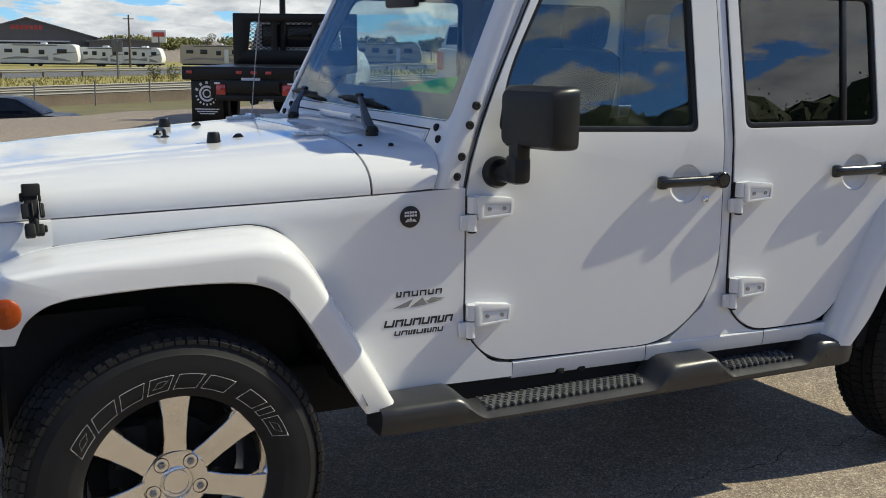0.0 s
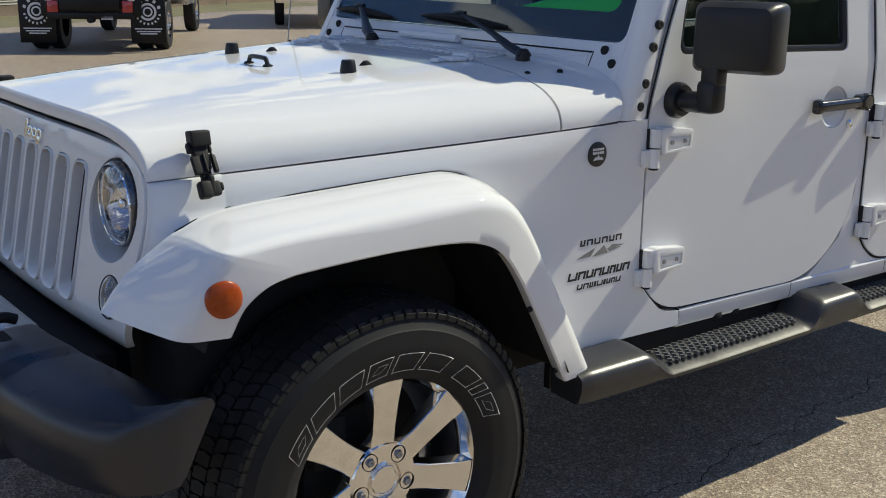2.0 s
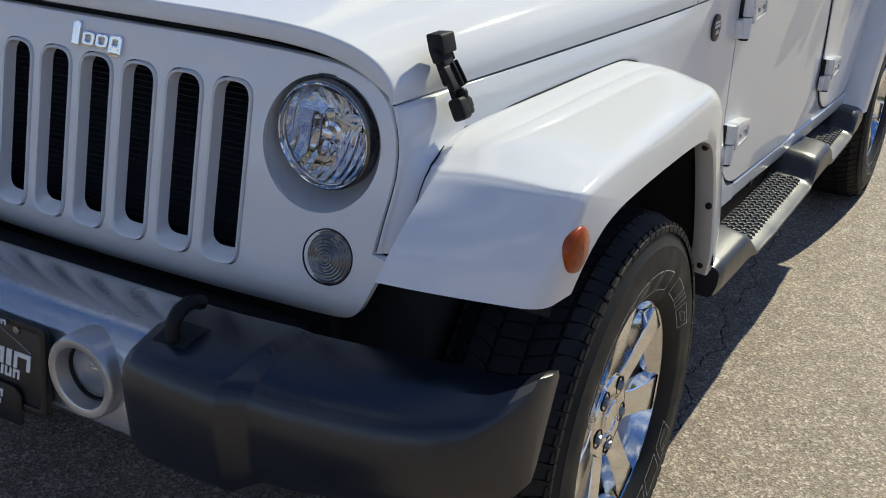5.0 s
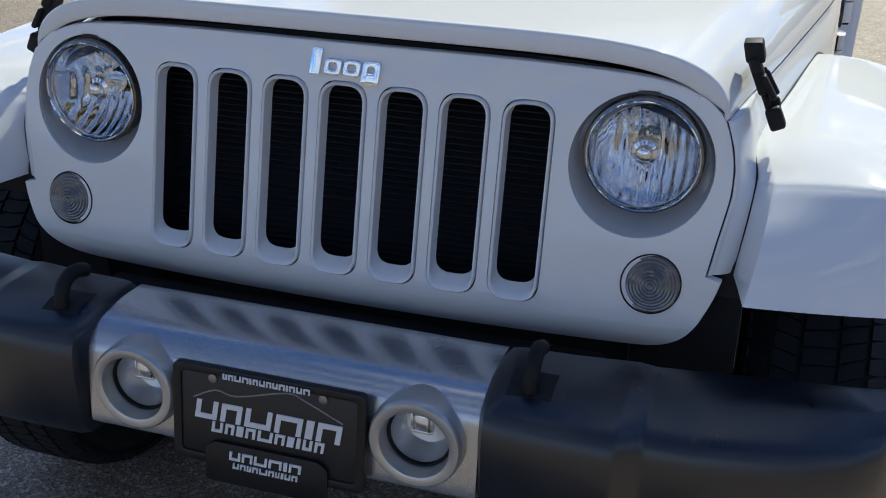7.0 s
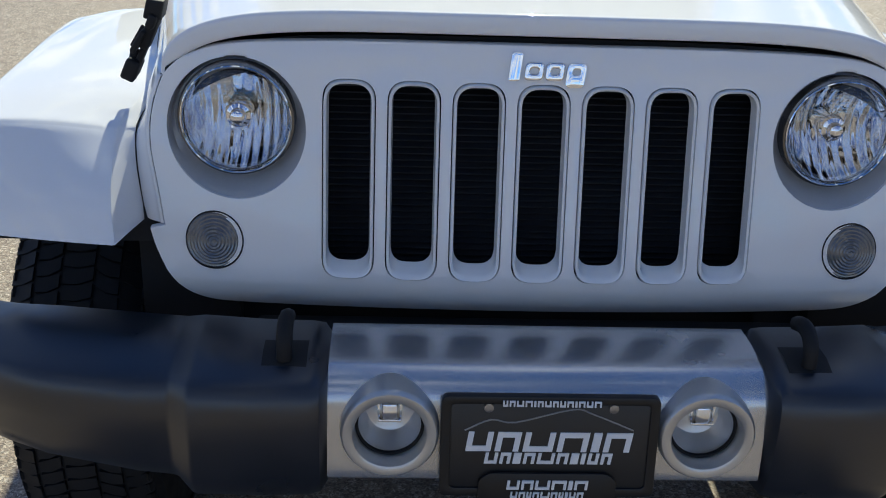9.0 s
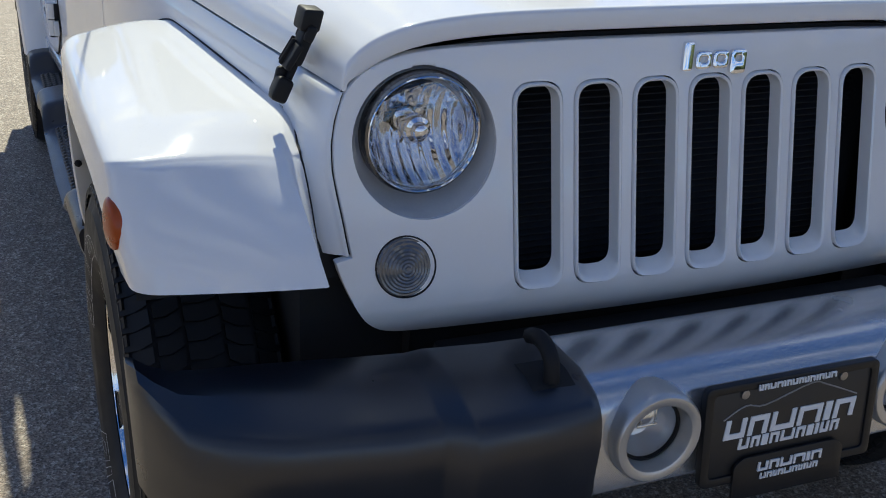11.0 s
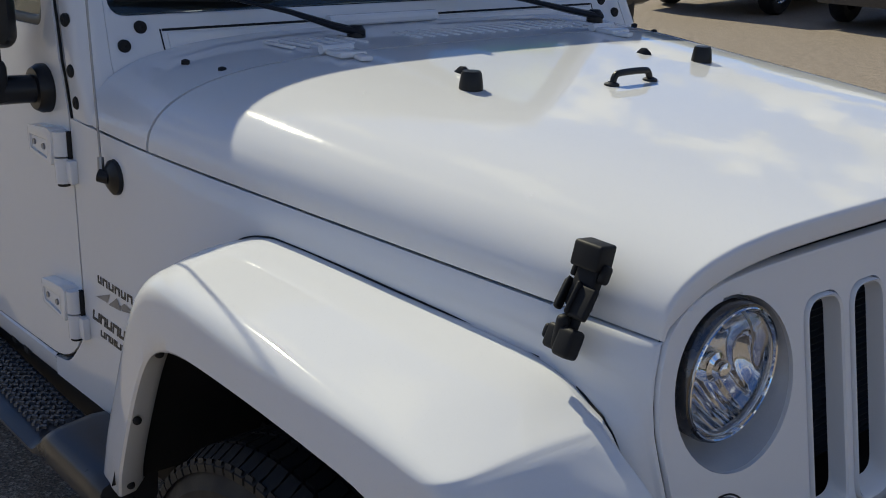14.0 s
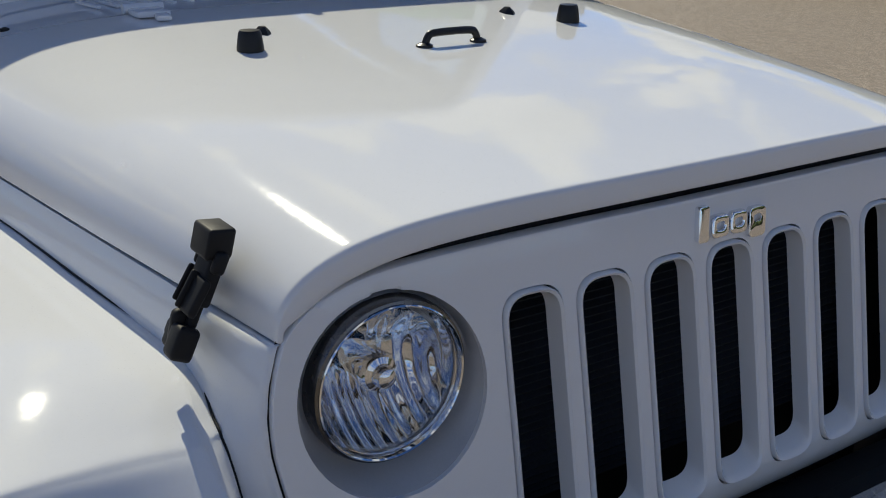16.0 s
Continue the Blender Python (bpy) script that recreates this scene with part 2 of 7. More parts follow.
REFLECTOR = mat("lamp reflector", (0.74, 0.76, 0.79), 0.04, metal=1.0, vary=0.05, scale=40, spread=0.03)
flute_reflector(REFLECTOR)
FOG_REFLECTOR = mat("fog lamp reflector", (0.72, 0.72, 0.72), 0.3, metal=0.7, vary=0.05)
COOLER = mat("dark cooler fins", (0.024, 0.027, 0.034), 0.6, vary=0.2, scale=30, spec=0.2)
RING_DARK = mat("dark lamp ring", (0.16, 0.16, 0.165), 0.26, metal=1.0, vary=0.2, scale=30)
# white body paint, with the recess's shade put into the colour as grey
BOWL_SHADED = mat("headlamp surround paint, greyed for shade", (0.40, 0.41, 0.43), 0.35, coat=0.5, vary=0.06, scale=20)
GREEN = mat("green paper", (0.03, 0.62, 0.05), 0.7, vary=0.08)
INTERIOR = mat("dark cabin trim", (0.03, 0.03, 0.033), 0.7, vary=0.2, scale=20)
TYRE_MARK = mat("pale sidewall outline", (0.68, 0.68, 0.68), 0.6, vary=0.2, scale=60)
WHITE_MARK = mat("white lettering paint", (0.74, 0.74, 0.74), 0.5, vary=0.06, scale=30)
BLACK_MARK = mat("black decal", (0.015, 0.015, 0.016), 0.4, vary=0.1, scale=30)
GREY_MARK = mat("grey decal", (0.25, 0.24, 0.23), 0.4, vary=0.2, scale=30)
RUBBER_MATT = mat("matt black moulded rubber", (0.010, 0.010, 0.011), 0.58, vary=0.2, scale=20, grain=0.3, grain_scale=1500, spec=0.25)
CLEAR = glass("clear glass", (0.90, 0.96, 0.93), ior=1.45)
LENS = glass("clear lamp lens", (0.97, 0.98, 1.0))
TINT = glass("light tinted window glass", (0.58, 0.69, 0.69), ior=1.75)
PRIVACY = glass("dark privacy glass", (0.012, 0.014, 0.016), ior=1.95)
SMOKE = mat("smoked ribbed lens", (0.12, 0.12, 0.125), 0.12, coat=1.0, vary=0.2, scale=50)
ASPHALT = ground_material("worn asphalt", (0.205, 0.158, 0.119), (0.305, 0.238, 0.178), (0.56, 0.49, 0.39))
TARMAC = ground_material("dark road", (0.10, 0.10, 0.10), (0.15, 0.145, 0.14), (0.25, 0.24, 0.23))
WALL_BROWN = mat("stained brown wall", (0.20, 0.155, 0.115), 0.9, vary=0.3, scale=0.5, grain=0.3, grain_scale=12)
OLIVE = mat("dull olive turf", (0.15, 0.135, 0.065), 0.95, vary=0.3, scale=0.5, grain=0.4, grain_scale=20)
EARTH = mat("dry brown earth", (0.17, 0.13, 0.09), 0.95, vary=0.35, scale=0.3, grain=0.4, grain_scale=8)
GRASS = mat("dry grass", (0.30, 0.26, 0.085), 0.95, vary=0.45, scale=0.6, grain=0.6, grain_scale=25)
LEAF_SUN = mat("yellowing leaves", (0.17, 0.17, 0.055), 0.8, vary=0.45, scale=0.6, per_thing=0.35)
LEAF = mat("tree leaves", (0.06, 0.08, 0.025), 0.8, vary=0.5, scale=0.8, per_thing=0.3)
BARK = mat("bark", (0.10, 0.08, 0.06), 0.9, vary=0.3, scale=6, grain=0.5, grain_scale=40)
GALV = mat("galvanised rail", (0.18, 0.175, 0.165), 0.6, metal=0.2, vary=0.2, scale=3)
TRUCK_BLACK = mat("black truck bed enamel", (0.007, 0.007, 0.0075), 0.35, vary=0.2, scale=4, spec=0.3)
TRUCK_WHITE = mat("white truck paint", (0.75, 0.76, 0.77), 0.3, coat=0.7, vary=0.03)
RED_LENS = mat("red lens", (0.45, 0.02, 0.02), 0.2, coat=1.0, vary=0.1)
SHED = mat("grey metal siding", (0.115, 0.108, 0.108), 0.5, vary=0.1, scale=0.4)
ROOFING = mat("grey roofing", (0.11, 0.11, 0.115), 0.5, vary=0.1, scale=0.4)
RV_WHITE = mat("white trailer siding", (0.72, 0.72, 0.70), 0.4, vary=0.05, scale=0.7)
RV_TAN = mat("tan trailer siding", (0.46, 0.40, 0.31), 0.45, vary=0.05, scale=0.7)
WINDOW_DARK = mat("dark glazing", (0.015, 0.017, 0.02), 0.08, vary=0.2)
RED_SIGN = mat("red sign shape", (0.5, 0.06, 0.04), 0.5)
CAR_NAVY = mat("navy car paint", (0.006, 0.008, 0.014), 0.3, coat=0.12, spec=0.1, vary=0.05)
CAR_DARK = mat("dark car paint", (0.018, 0.018, 0.02), 0.22, coat=1.0, vary=0.05)


# ---- building helpers ----
def link_mesh(name, bm, material, parent=None, label="", sharp=35):
    bmesh.ops.remove_doubles(bm, verts=bm.verts, dist=1e-6)
    bmesh.ops.recalc_face_normals(bm, faces=bm.faces)
    me = bpy.data.meshes.new(name)
    bm.to_mesh(me)
    bm.free()
    for p in me.polygons:
        p.use_smooth = True
    me.set_sharp_from_angle(angle=radians(sharp))
    me.materials.append(material)
    ob = new(name, me)
    ob.parent = parent
    if label:
        ob["label"] = label
    return ob


part = link_mesh


def even_normals(ob):
    """Large flat faces keep their own shading beside rounded edges."""
    w = ob.modifiers.new("normals", "WEIGHTED_NORMAL")
    w.keep_sharp = True
    return ob


def thing(name, label, category, at=(0, 0, 0), group="", kind=""):
    ob = new(name)
    ob.location = at
    ob.empty_display_size = 0.1
    return tagged(ob, label, category, group, kind)


def share(ob, parent, m=None):
    """Another object on the same mesh."""
    o = bpy.data.objects.new(ob.name.split(".")[0], ob.data)
    scene.collection.objects.link(o)
    o.parent = parent
    if m is not None:
        o.matrix_basis = m
    if "label" in ob:
        o["label"] = ob["label"]
    return o


def mirrored(bm, side):
    if side < 0:
        for v in bm.verts:
            v.co.y = -v.co.y
        bmesh.ops.reverse_faces(bm, faces=bm.faces)
    return bm


def add_box(bm, centre, size, bevel=0.0, rot=(0, 0, 0), seg=2, taper=1.0):
    r = bmesh.ops.create_cube(bm, size=1)
    vs = r["verts"]
    for v in vs:
        k = taper if v.co.z > 0 else 1.0
        v.co = Vector((v.co.x * size[0] * k, v.co.y * size[1] * k, v.co.z * size[2]))
    if bevel:
        es = list({e for v in vs for e in v.link_edges})
        out = bmesh.ops.bevel(bm, geom=es, offset=bevel, segments=seg, affect="EDGES", profile=0.5)
        vs = list({v for f in out["faces"] for v in f.verts} | {v for v in vs if v.is_valid})
    m = Matrix.Translation(centre) @ Euler([radians(a) for a in rot]).to_matrix().to_4x4()
    bmesh.ops.transform(bm, matrix=m, verts=vs)
    return vs


def add_lathe(bm, profile, n=32, axis="y", centre=(0, 0, 0), closed=False):
    """Turns (radius, height) points round an axis."""
    rings = []
    for r, h in profile:
        ring = []
        for k in range(n):
            a = 2 * math.pi * k / n
            c, s = r * math.cos(a), r * math.sin(a)
            p = {"y": (c, h, s), "x": (h, c, s), "z": (c, s, h)}[axis]
            ring.append(bm.verts.new(Vector(p) + Vector(centre)))
        rings.append(ring)
    pairs = list(zip(rings, rings[1:]))
    if closed:
        pairs.append((rings[-1], rings[0]))
    for a, b in pairs:
        for k in range(n):
            bm.faces.new((a[k], a[(k + 1) % n], b[(k + 1) % n], b[k]))
    return rings


def add_loft(bm, sections, closed=False, caps=False):
    rows = [[bm.verts.new(p) for p in s] for s in sections]
    n = len(rows[0])
    for a, b in zip(rows, rows[1:]):
        for k in range(n if closed else n - 1):
            bm.faces.new((a[k], a[(k + 1) % n], b[(k + 1) % n], b[k]))
    if caps:
        bm.faces.new(rows[0])
        bm.faces.new(rows[-1])
    return rows


def add_tube(bm, path, r, n=10, flat=1.0):
    path = [Vector(p) for p in path]
    secs = []
    up = Vector((0, 0, 1))
    for i, p in enumerate(path):
        d = (path[min(i + 1, len(path) - 1)] - path[max(i - 1, 0)]).normalized()
        side = d.cross(up)
        if side.length < 1e-3:
            side = d.cross(Vector((0, 1, 0)))
        side.normalize()
        u = side.cross(d)
        rr = r[i] if isinstance(r, (list, tuple)) else r
        secs.append([p + side * rr * math.cos(2 * math.pi * k / n) + u * rr * flat * math.sin(2 * math.pi * k / n) for k in range(n)])
    return add_loft(bm, secs, closed=True, caps=True)


def smooth_path(points, steps):
    """Catmull-Rom through equal-length tuples of numbers."""
    p = [np.array(q, float) for q in points]
    p = [2 * p[0] - p[1]] + p + [2 * p[-1] - p[-2]]
    out = []
    n = len(p) - 3
    for i in range(n):
        for s in range(steps):
            t = s / steps
            a, b, c, d = p[i:i + 4]
            out.append(0.5 * (2 * b + (c - a) * t + (2 * a - 5 * b + 4 * c - d) * t * t + (3 * b - a - 3 * c + d) * t ** 3))
    out.append(p[-2])
    return out


def rounded(points, radius, seg=5):
    """A closed 2D outline with its corners rounded; a radius for all, or one each."""
    out = []
    n = len(points)
    for i in range(n):
        p, a, b = Vector(points[i]), Vector(points[i - 1]), Vector(points[(i + 1) % n])
        r = radius[i] if isinstance(radius, (list, tuple)) else radius
        if r <= 0:
            out.append(tuple(p))
            continue
        da, db = (a - p), (b - p)
        ra = min(r, da.length * 0.49)
        rb = min(r, db.length * 0.49)
        s, e = p + da.normalized() * ra, p + db.normalized() * rb
        for k in range(seg + 1):
            t = k / seg
            out.append(tuple(s * (1 - t) ** 2 + p * 2 * t * (1 - t) + e * t * t))
    return out


def plate_mesh(outline, holes=(), place=None, cuts=(), bevel=0.0, seg=2, bevel_at=None):
    """A plate from a 2D outline with holes. place(a, b, d) gives the point at depth d (0 front, 1 back)."""
    flat = bmesh.new()
    edges = []
    for loop in (outline, *holes):
        vs = [flat.verts.new((p[0], p[1], 0)) for p in loop]
        edges += [flat.edges.new((vs[i], vs[(i + 1) % len(vs)])) for i in range(len(vs))]
    bmesh.ops.triangle_fill(flat, use_beauty=True, use_dissolve=False, edges=edges)
    for co, no in cuts:
        bmesh.ops.bisect_plane(flat, geom=flat.verts[:] + flat.edges[:] + flat.faces[:], dist=1e-6, plane_co=(*co, 0), plane_no=(*no, 0))
    bm = bmesh.new()
    flat.verts.index_update()
    front = [bm.verts.new(place(v.co.x, v.co.y, 0)) for v in flat.verts]
    rear = [bm.verts.new(place(v.co.x, v.co.y, 1)) for v in flat.verts]
    for f in flat.faces:
        ids = [v.index for v in f.verts]
        bm.faces.new([front[i] for i in ids])
        bm.faces.new([rear[i] for i in reversed(ids)])
    rim = []
    for e in flat.edges:
        if len(e.link_faces) == 1:
            i, j = e.verts[0].index, e.verts[1].index
            bm.faces.new((front[i], front[j], rear[j], rear[i]))
            mid = (e.verts[0].co + e.verts[1].co) / 2
            rim.append((front[i], front[j], bevel_at(mid.x, mid.y) if bevel_at else bevel))
    flat.free()
    bmesh.ops.recalc_face_normals(bm, faces=bm.faces)
    for size in sorted({q[2] for q in rim if q[2] > 0}):
        es = [e for e in (bm.edges.get(q[:2]) for q in rim if q[0].is_valid and q[1].is_valid and q[2] == size) if e]
        bmesh.ops.bevel(bm, geom=es, offset=size, segments=seg if size < 0.01 else 5, affect="EDGES", profile=0.5, clamp_overlap=True)
    return bm


def bar_parts(name, widths, height, gap, place, material, parent, label, lean=0.0, depth=0.002, side=1):
    """Plain upright bars in a row, one object for each character."""
    total = sum(widths) + gap * (len(widths) - 1)
    x = -total / 2
    for n, w in enumerate(widths):
        bm = bmesh.new()
        bars(bm, [w], height, 0, lambda q, z, k, x=x, w=w: place(q + x + w / 2, z, k), lean, depth, n)
        mirrored(bm, side)
        part(name, bm, material, parent, label)
        x += w + gap


def bars(bm, widths, height, gap, place, lean=0.0, depth=0.002, turn=0):
    """A row of plain upright bars, one a character, wide ones bent to open brackets, on a surface given by place(a, b, d)."""
    total = sum(widths) + gap * (len(widths) - 1)
    a = -total / 2
    for n, w in enumerate(widths, turn):
        k = height * 0.27
        h = height / 2
        if w > 2.4 * k and height > 0.008:
            g = 1 if n % 2 else -1
            q = [(a, -g * h), (a, g * h), (a + w, g * h), (a + w, -g * h), (a + w - k, -g * h), (a + w - k, g * (h - k)), (a + k, g * (h - k)), (a + k, -g * h)]
            quads = ((0, 1, 6, 7), (1, 2, 5, 6), (2, 3, 4, 5))
        else:
            q = [(a, -h), (a, h), (a + w, h), (a + w, -h)]
            quads = ((0, 1, 2, 3),)
        front = [bm.verts.new(place(x + lean * y, y, depth)) for x, y in q]
        rear = [bm.verts.new(place(x + lean * y, y, -0.001)) for x, y in q]
        for f in quads:
            bm.faces.new([front[i] for i in f])
        for i in range(len(q)):
            j = (i + 1) % len(q)
            bm.faces.new((front[i], front[j], rear[j], rear[i]))
        a += w + gap
    return total


def ring_points(r, n, c=(0, 0)):
    return [(c[0] + r * math.cos(2 * math.pi * k / n), c[1] + r * math.sin(2 * math.pi * k / n)) for k in range(n)]

# ---- the white four-door car; x = 0 is its front axle, it faces +x, its left side is +y ----
suv = thing("suv", "white four-door off-road vehicle parked on asphalt", "car")
RIM_Z, AXLE_REAR = 0.395, -2.947


def seam_y(x):
    """Half width at the bonnet seam and of the body side."""
    a, b, k = 0.6586 - 0.169 * x, 0.733 - 0.047 * x, 0.010
    return min(a, b) - k * math.log(1 + math.exp(-abs(a - b) / k))


def skin_y(x, z):
    k = max(0.0, min(1.0, (x + 0.84) / 0.40))
    f = max(0.0, min(1.0, (seam_z(x) - 0.004 - z) / 0.058))
    return seam_y(x) - max(0.0, z - 1.21) * 0.11 + 0.0155 * k * f * (2 - f)


def seam_z(x):
    return 1.057 + (0.394 - x) * 0.041


def crown_z(x):
    pts = ((-0.90, 1.252), (-0.57, 1.238), (-0.3, 1.219), (-0.1, 1.206), (0.1, 1.192), (0.27, 1.177), (0.38, 1.168), (0.45, 1.163))
    for (a, za), (b, zb) in zip(pts, pts[1:]):
        if x <= b:
            return za + (zb - za) * (x - a) / (b - a)
    return pts[-1][1]


def hood_section(x, inset=0.0, n=56, drop=0.0):
    w, zs, zc = seam_y(x), seam_z(x), crown_z(x)
    e = 5.0 + max(0.0, min(1.0, (x + 0.5) / 0.9)) * 1.2
    pts = []
    for k in range(n + 1):
        a = math.pi * k / n
        c, s = math.cos(a), math.sin(a)
        y = w * math.copysign(abs(c) ** (2 / e), c)
        h = max(0.0, s) ** (2 / 2.3)
        z = zs + (zc - zs) * (h - 0.05 * (y / w) ** 2 * h)
        pts.append([y, z])
    out = []
    for k, (y, z) in enumerate(pts):
        a, b = pts[max(k - 1, 0)], pts[min(k + 1, n)]
        ty, tz = b[0] - a[0], b[1] - a[1]
        ln = math.hypot(ty, tz) or 1
        ny, nz = tz / ln, -ty / ln
        if nz < 0:
            ny, nz = -ny, -nz
        out.append(Vector((x, y - ny * inset * max(0.2, nz), z - nz * inset - drop)))
    return out


def build_hood():
    bm = bmesh.new()
    secs = []
    xf, r = 0.414, 0.007
    for i in range(26):
        secs.append(hood_section(-0.590 + (xf - r - 0.005 + 0.590) * i / 25))
    secs.append(hood_section(xf - r - 0.001))
    for i in range(1, 9):
        a = math.pi / 2 * i / 8
        secs.append(hood_section(xf - r + r * math.sin(a), inset=r * (1 - math.cos(a))))
    for dx, inset in ((0.0008, 0.012), (0.0012, 0.020), (0.0010, 0.027), (-0.0005, 0.0305), (-0.004, 0.0325), (-0.016, 0.033)):
        secs.append(hood_section(xf + dx, inset=inset))
    for sec in secs:
        for p in sec:
            p.x -= 0.072 * p.y ** 2 * max(0.0, min(1.0, (p.x - 0.05) / 0.3))
    secs.insert(0, [Vector((p.x + 0.002, p.y * 0.985, p.z - 0.015)) for p in secs[0]])
    add_loft(bm, secs)
    hood = part("hood", bm, PAINT, suv, "white bonnet with a rolled front lip", sharp=50)
    # rubber bumpers, grab handle, washer jets, hinges
    for y in (0.312, -0.312):
        bm = bmesh.new()
        z0 = crown_z(-0.27) - 0.004
        add_lathe(bm, [(0.0212, z0), (0.0208, z0 + 0.008), (0.0178, z0 + 0.028), (0.0155, z0 + 0.0325), (0.0, z0 + 0.0335)], 24, "z", (-0.272, y, 0))
        part("hood_bumper", bm, PLASTIC, hood, "black rubber bumper")
    for y in (0.247, -0.247):
        bm = bmesh.new()
        z0 = crown_z(-0.37) - 0.004
        add_loft(bm, [[Vector((-0.37 + dx * s, y + dy * s, z0 + h)) for dx, dy in ((0.022, 0), (0.01, 0.012), (-0.012, 0.012), (-0.016, 0), (-0.012, -0.012), (0.01, -0.012))] for s, h in ((1.0, 0), (0.85, 0.006), (0.35, 0.014))], closed=True, caps=True)
        part("washer_jet", bm, PLASTIC, hood)
    bm = bmesh.new()
    HX = -0.188
    z0 = crown_z(HX)
    path = smooth_path([(HX, -0.052, z0 - 0.004), (HX, -0.046, z0 + 0.014), (HX, -0.032, z0 + 0.020), (HX, 0.032, z0 + 0.020), (HX, 0.046, z0 + 0.014), (HX, 0.052, z0 - 0.004)], 5)
    add_tube(bm, path, 0.0062, 10)
    for y in (-0.052, 0.052):
        add_lathe(bm, [(0.0145, z0 - 0.004), (0.0135, z0 + 0.003), (0.007, z0 + 0.006)], 18, "z", (HX, y, 0))
    part("grab_handle", bm, PLASTIC, hood, "black loop handle")
    for s in (1, -1):
        bm = bmesh.new()
        z0 = crown_z(-0.57) - 0.006
        add_box(bm, (-0.566, 0.365, z0 + 0.008), (0.055, 0.060, 0.012), 0.005)
        add_box(bm, (-0.530, 0.355, z0 + 0.005), (0.05, 0.026, 0.010), 0.004, rot=(0, 0, 12))
        add_tube(bm, [(-0.598, 0.330, z0 + 0.012), (-0.598, 0.400, z0 + 0.012)], 0.009, 12)
        mirrored(bm, s)
        part("hood_hinge", bm, PAINT, hood, "white hinge")
    return hood


hood = build_hood()


# cowl, from the bonnet to the windscreen
SX = lambda z: -0.858 - (z - 1.25) * 0.475


def build_cowl():
    bm = bmesh.new()
    secs = [hood_section(x) for x in [-0.597 - 0.10 * i / 6 for i in range(7)]]
    secs.insert(0, [Vector((p.x - 0.002, p.y * 0.985, p.z - 0.015)) for p in secs[0]])
    for k in range(1, 9):
        f = k / 8
        row = []
        for p, q in zip(hood_section(-0.697), hood_section(-0.83)):
            x = -0.697 + (SX(q.z) + 0.0155 + 0.697) * f
            row.append(Vector((x, p.y + (q.y - p.y) * f, p.z + (q.z - p.z) * f)))
        secs.append(row)
    secs.append([Vector((p.x - 0.002, p.y * 0.985, p.z - 0.02)) for p in secs[-1]])
    add_loft(bm, secs)
    cowl = part("cowl", bm, PAINT, suv, sharp=50)
    # louvres of the air intake
    for k in range(26):
        bm = bmesh.new()
        y = -0.43 + k * 0.034
        if abs(y - 0.44) < 0.05 or abs(y + 0.19) < 0.04:
            continue
        add_box(bm, (-0.695, y, crown_z(-0.695) - 0.001), (0.085, 0.009, 0.006), 0.002, rot=(0, 1, 10))
        part("louvre", bm, PAINT, cowl)
    for s in (1, -1):
        for x, y in ((-0.628, 0.588), (-0.715, 0.615)):
            bm = bmesh.new()
            z = 1.097 + (crown_z(x) - 1.1) * 0.86
            add_lathe(bm, [(0.008, z - 0.004), (0.0075, z + 0.003), (0.003, z + 0.005)], 12, "z", (x, y * s, 0))
            part("cowl_bolt", bm, DARK, cowl, "black bolt")
    return cowl


build_cowl()


# grille
def grille_x(y, z):
    x = 0.632 - 0.2 * z - 0.072 * y * y
    if z < 0.775:
        x -= (0.775 - z) ** 2 * 7
    return x


def slot_outline(cy, half, z0, z1, r):
    return rounded([(cy - half, z0), (cy + half, z0), (cy + half, z1), (cy - half, z1)], r, 7)


SLOTS = [-0.2995 + 0.0998 * k for k in range(7)]


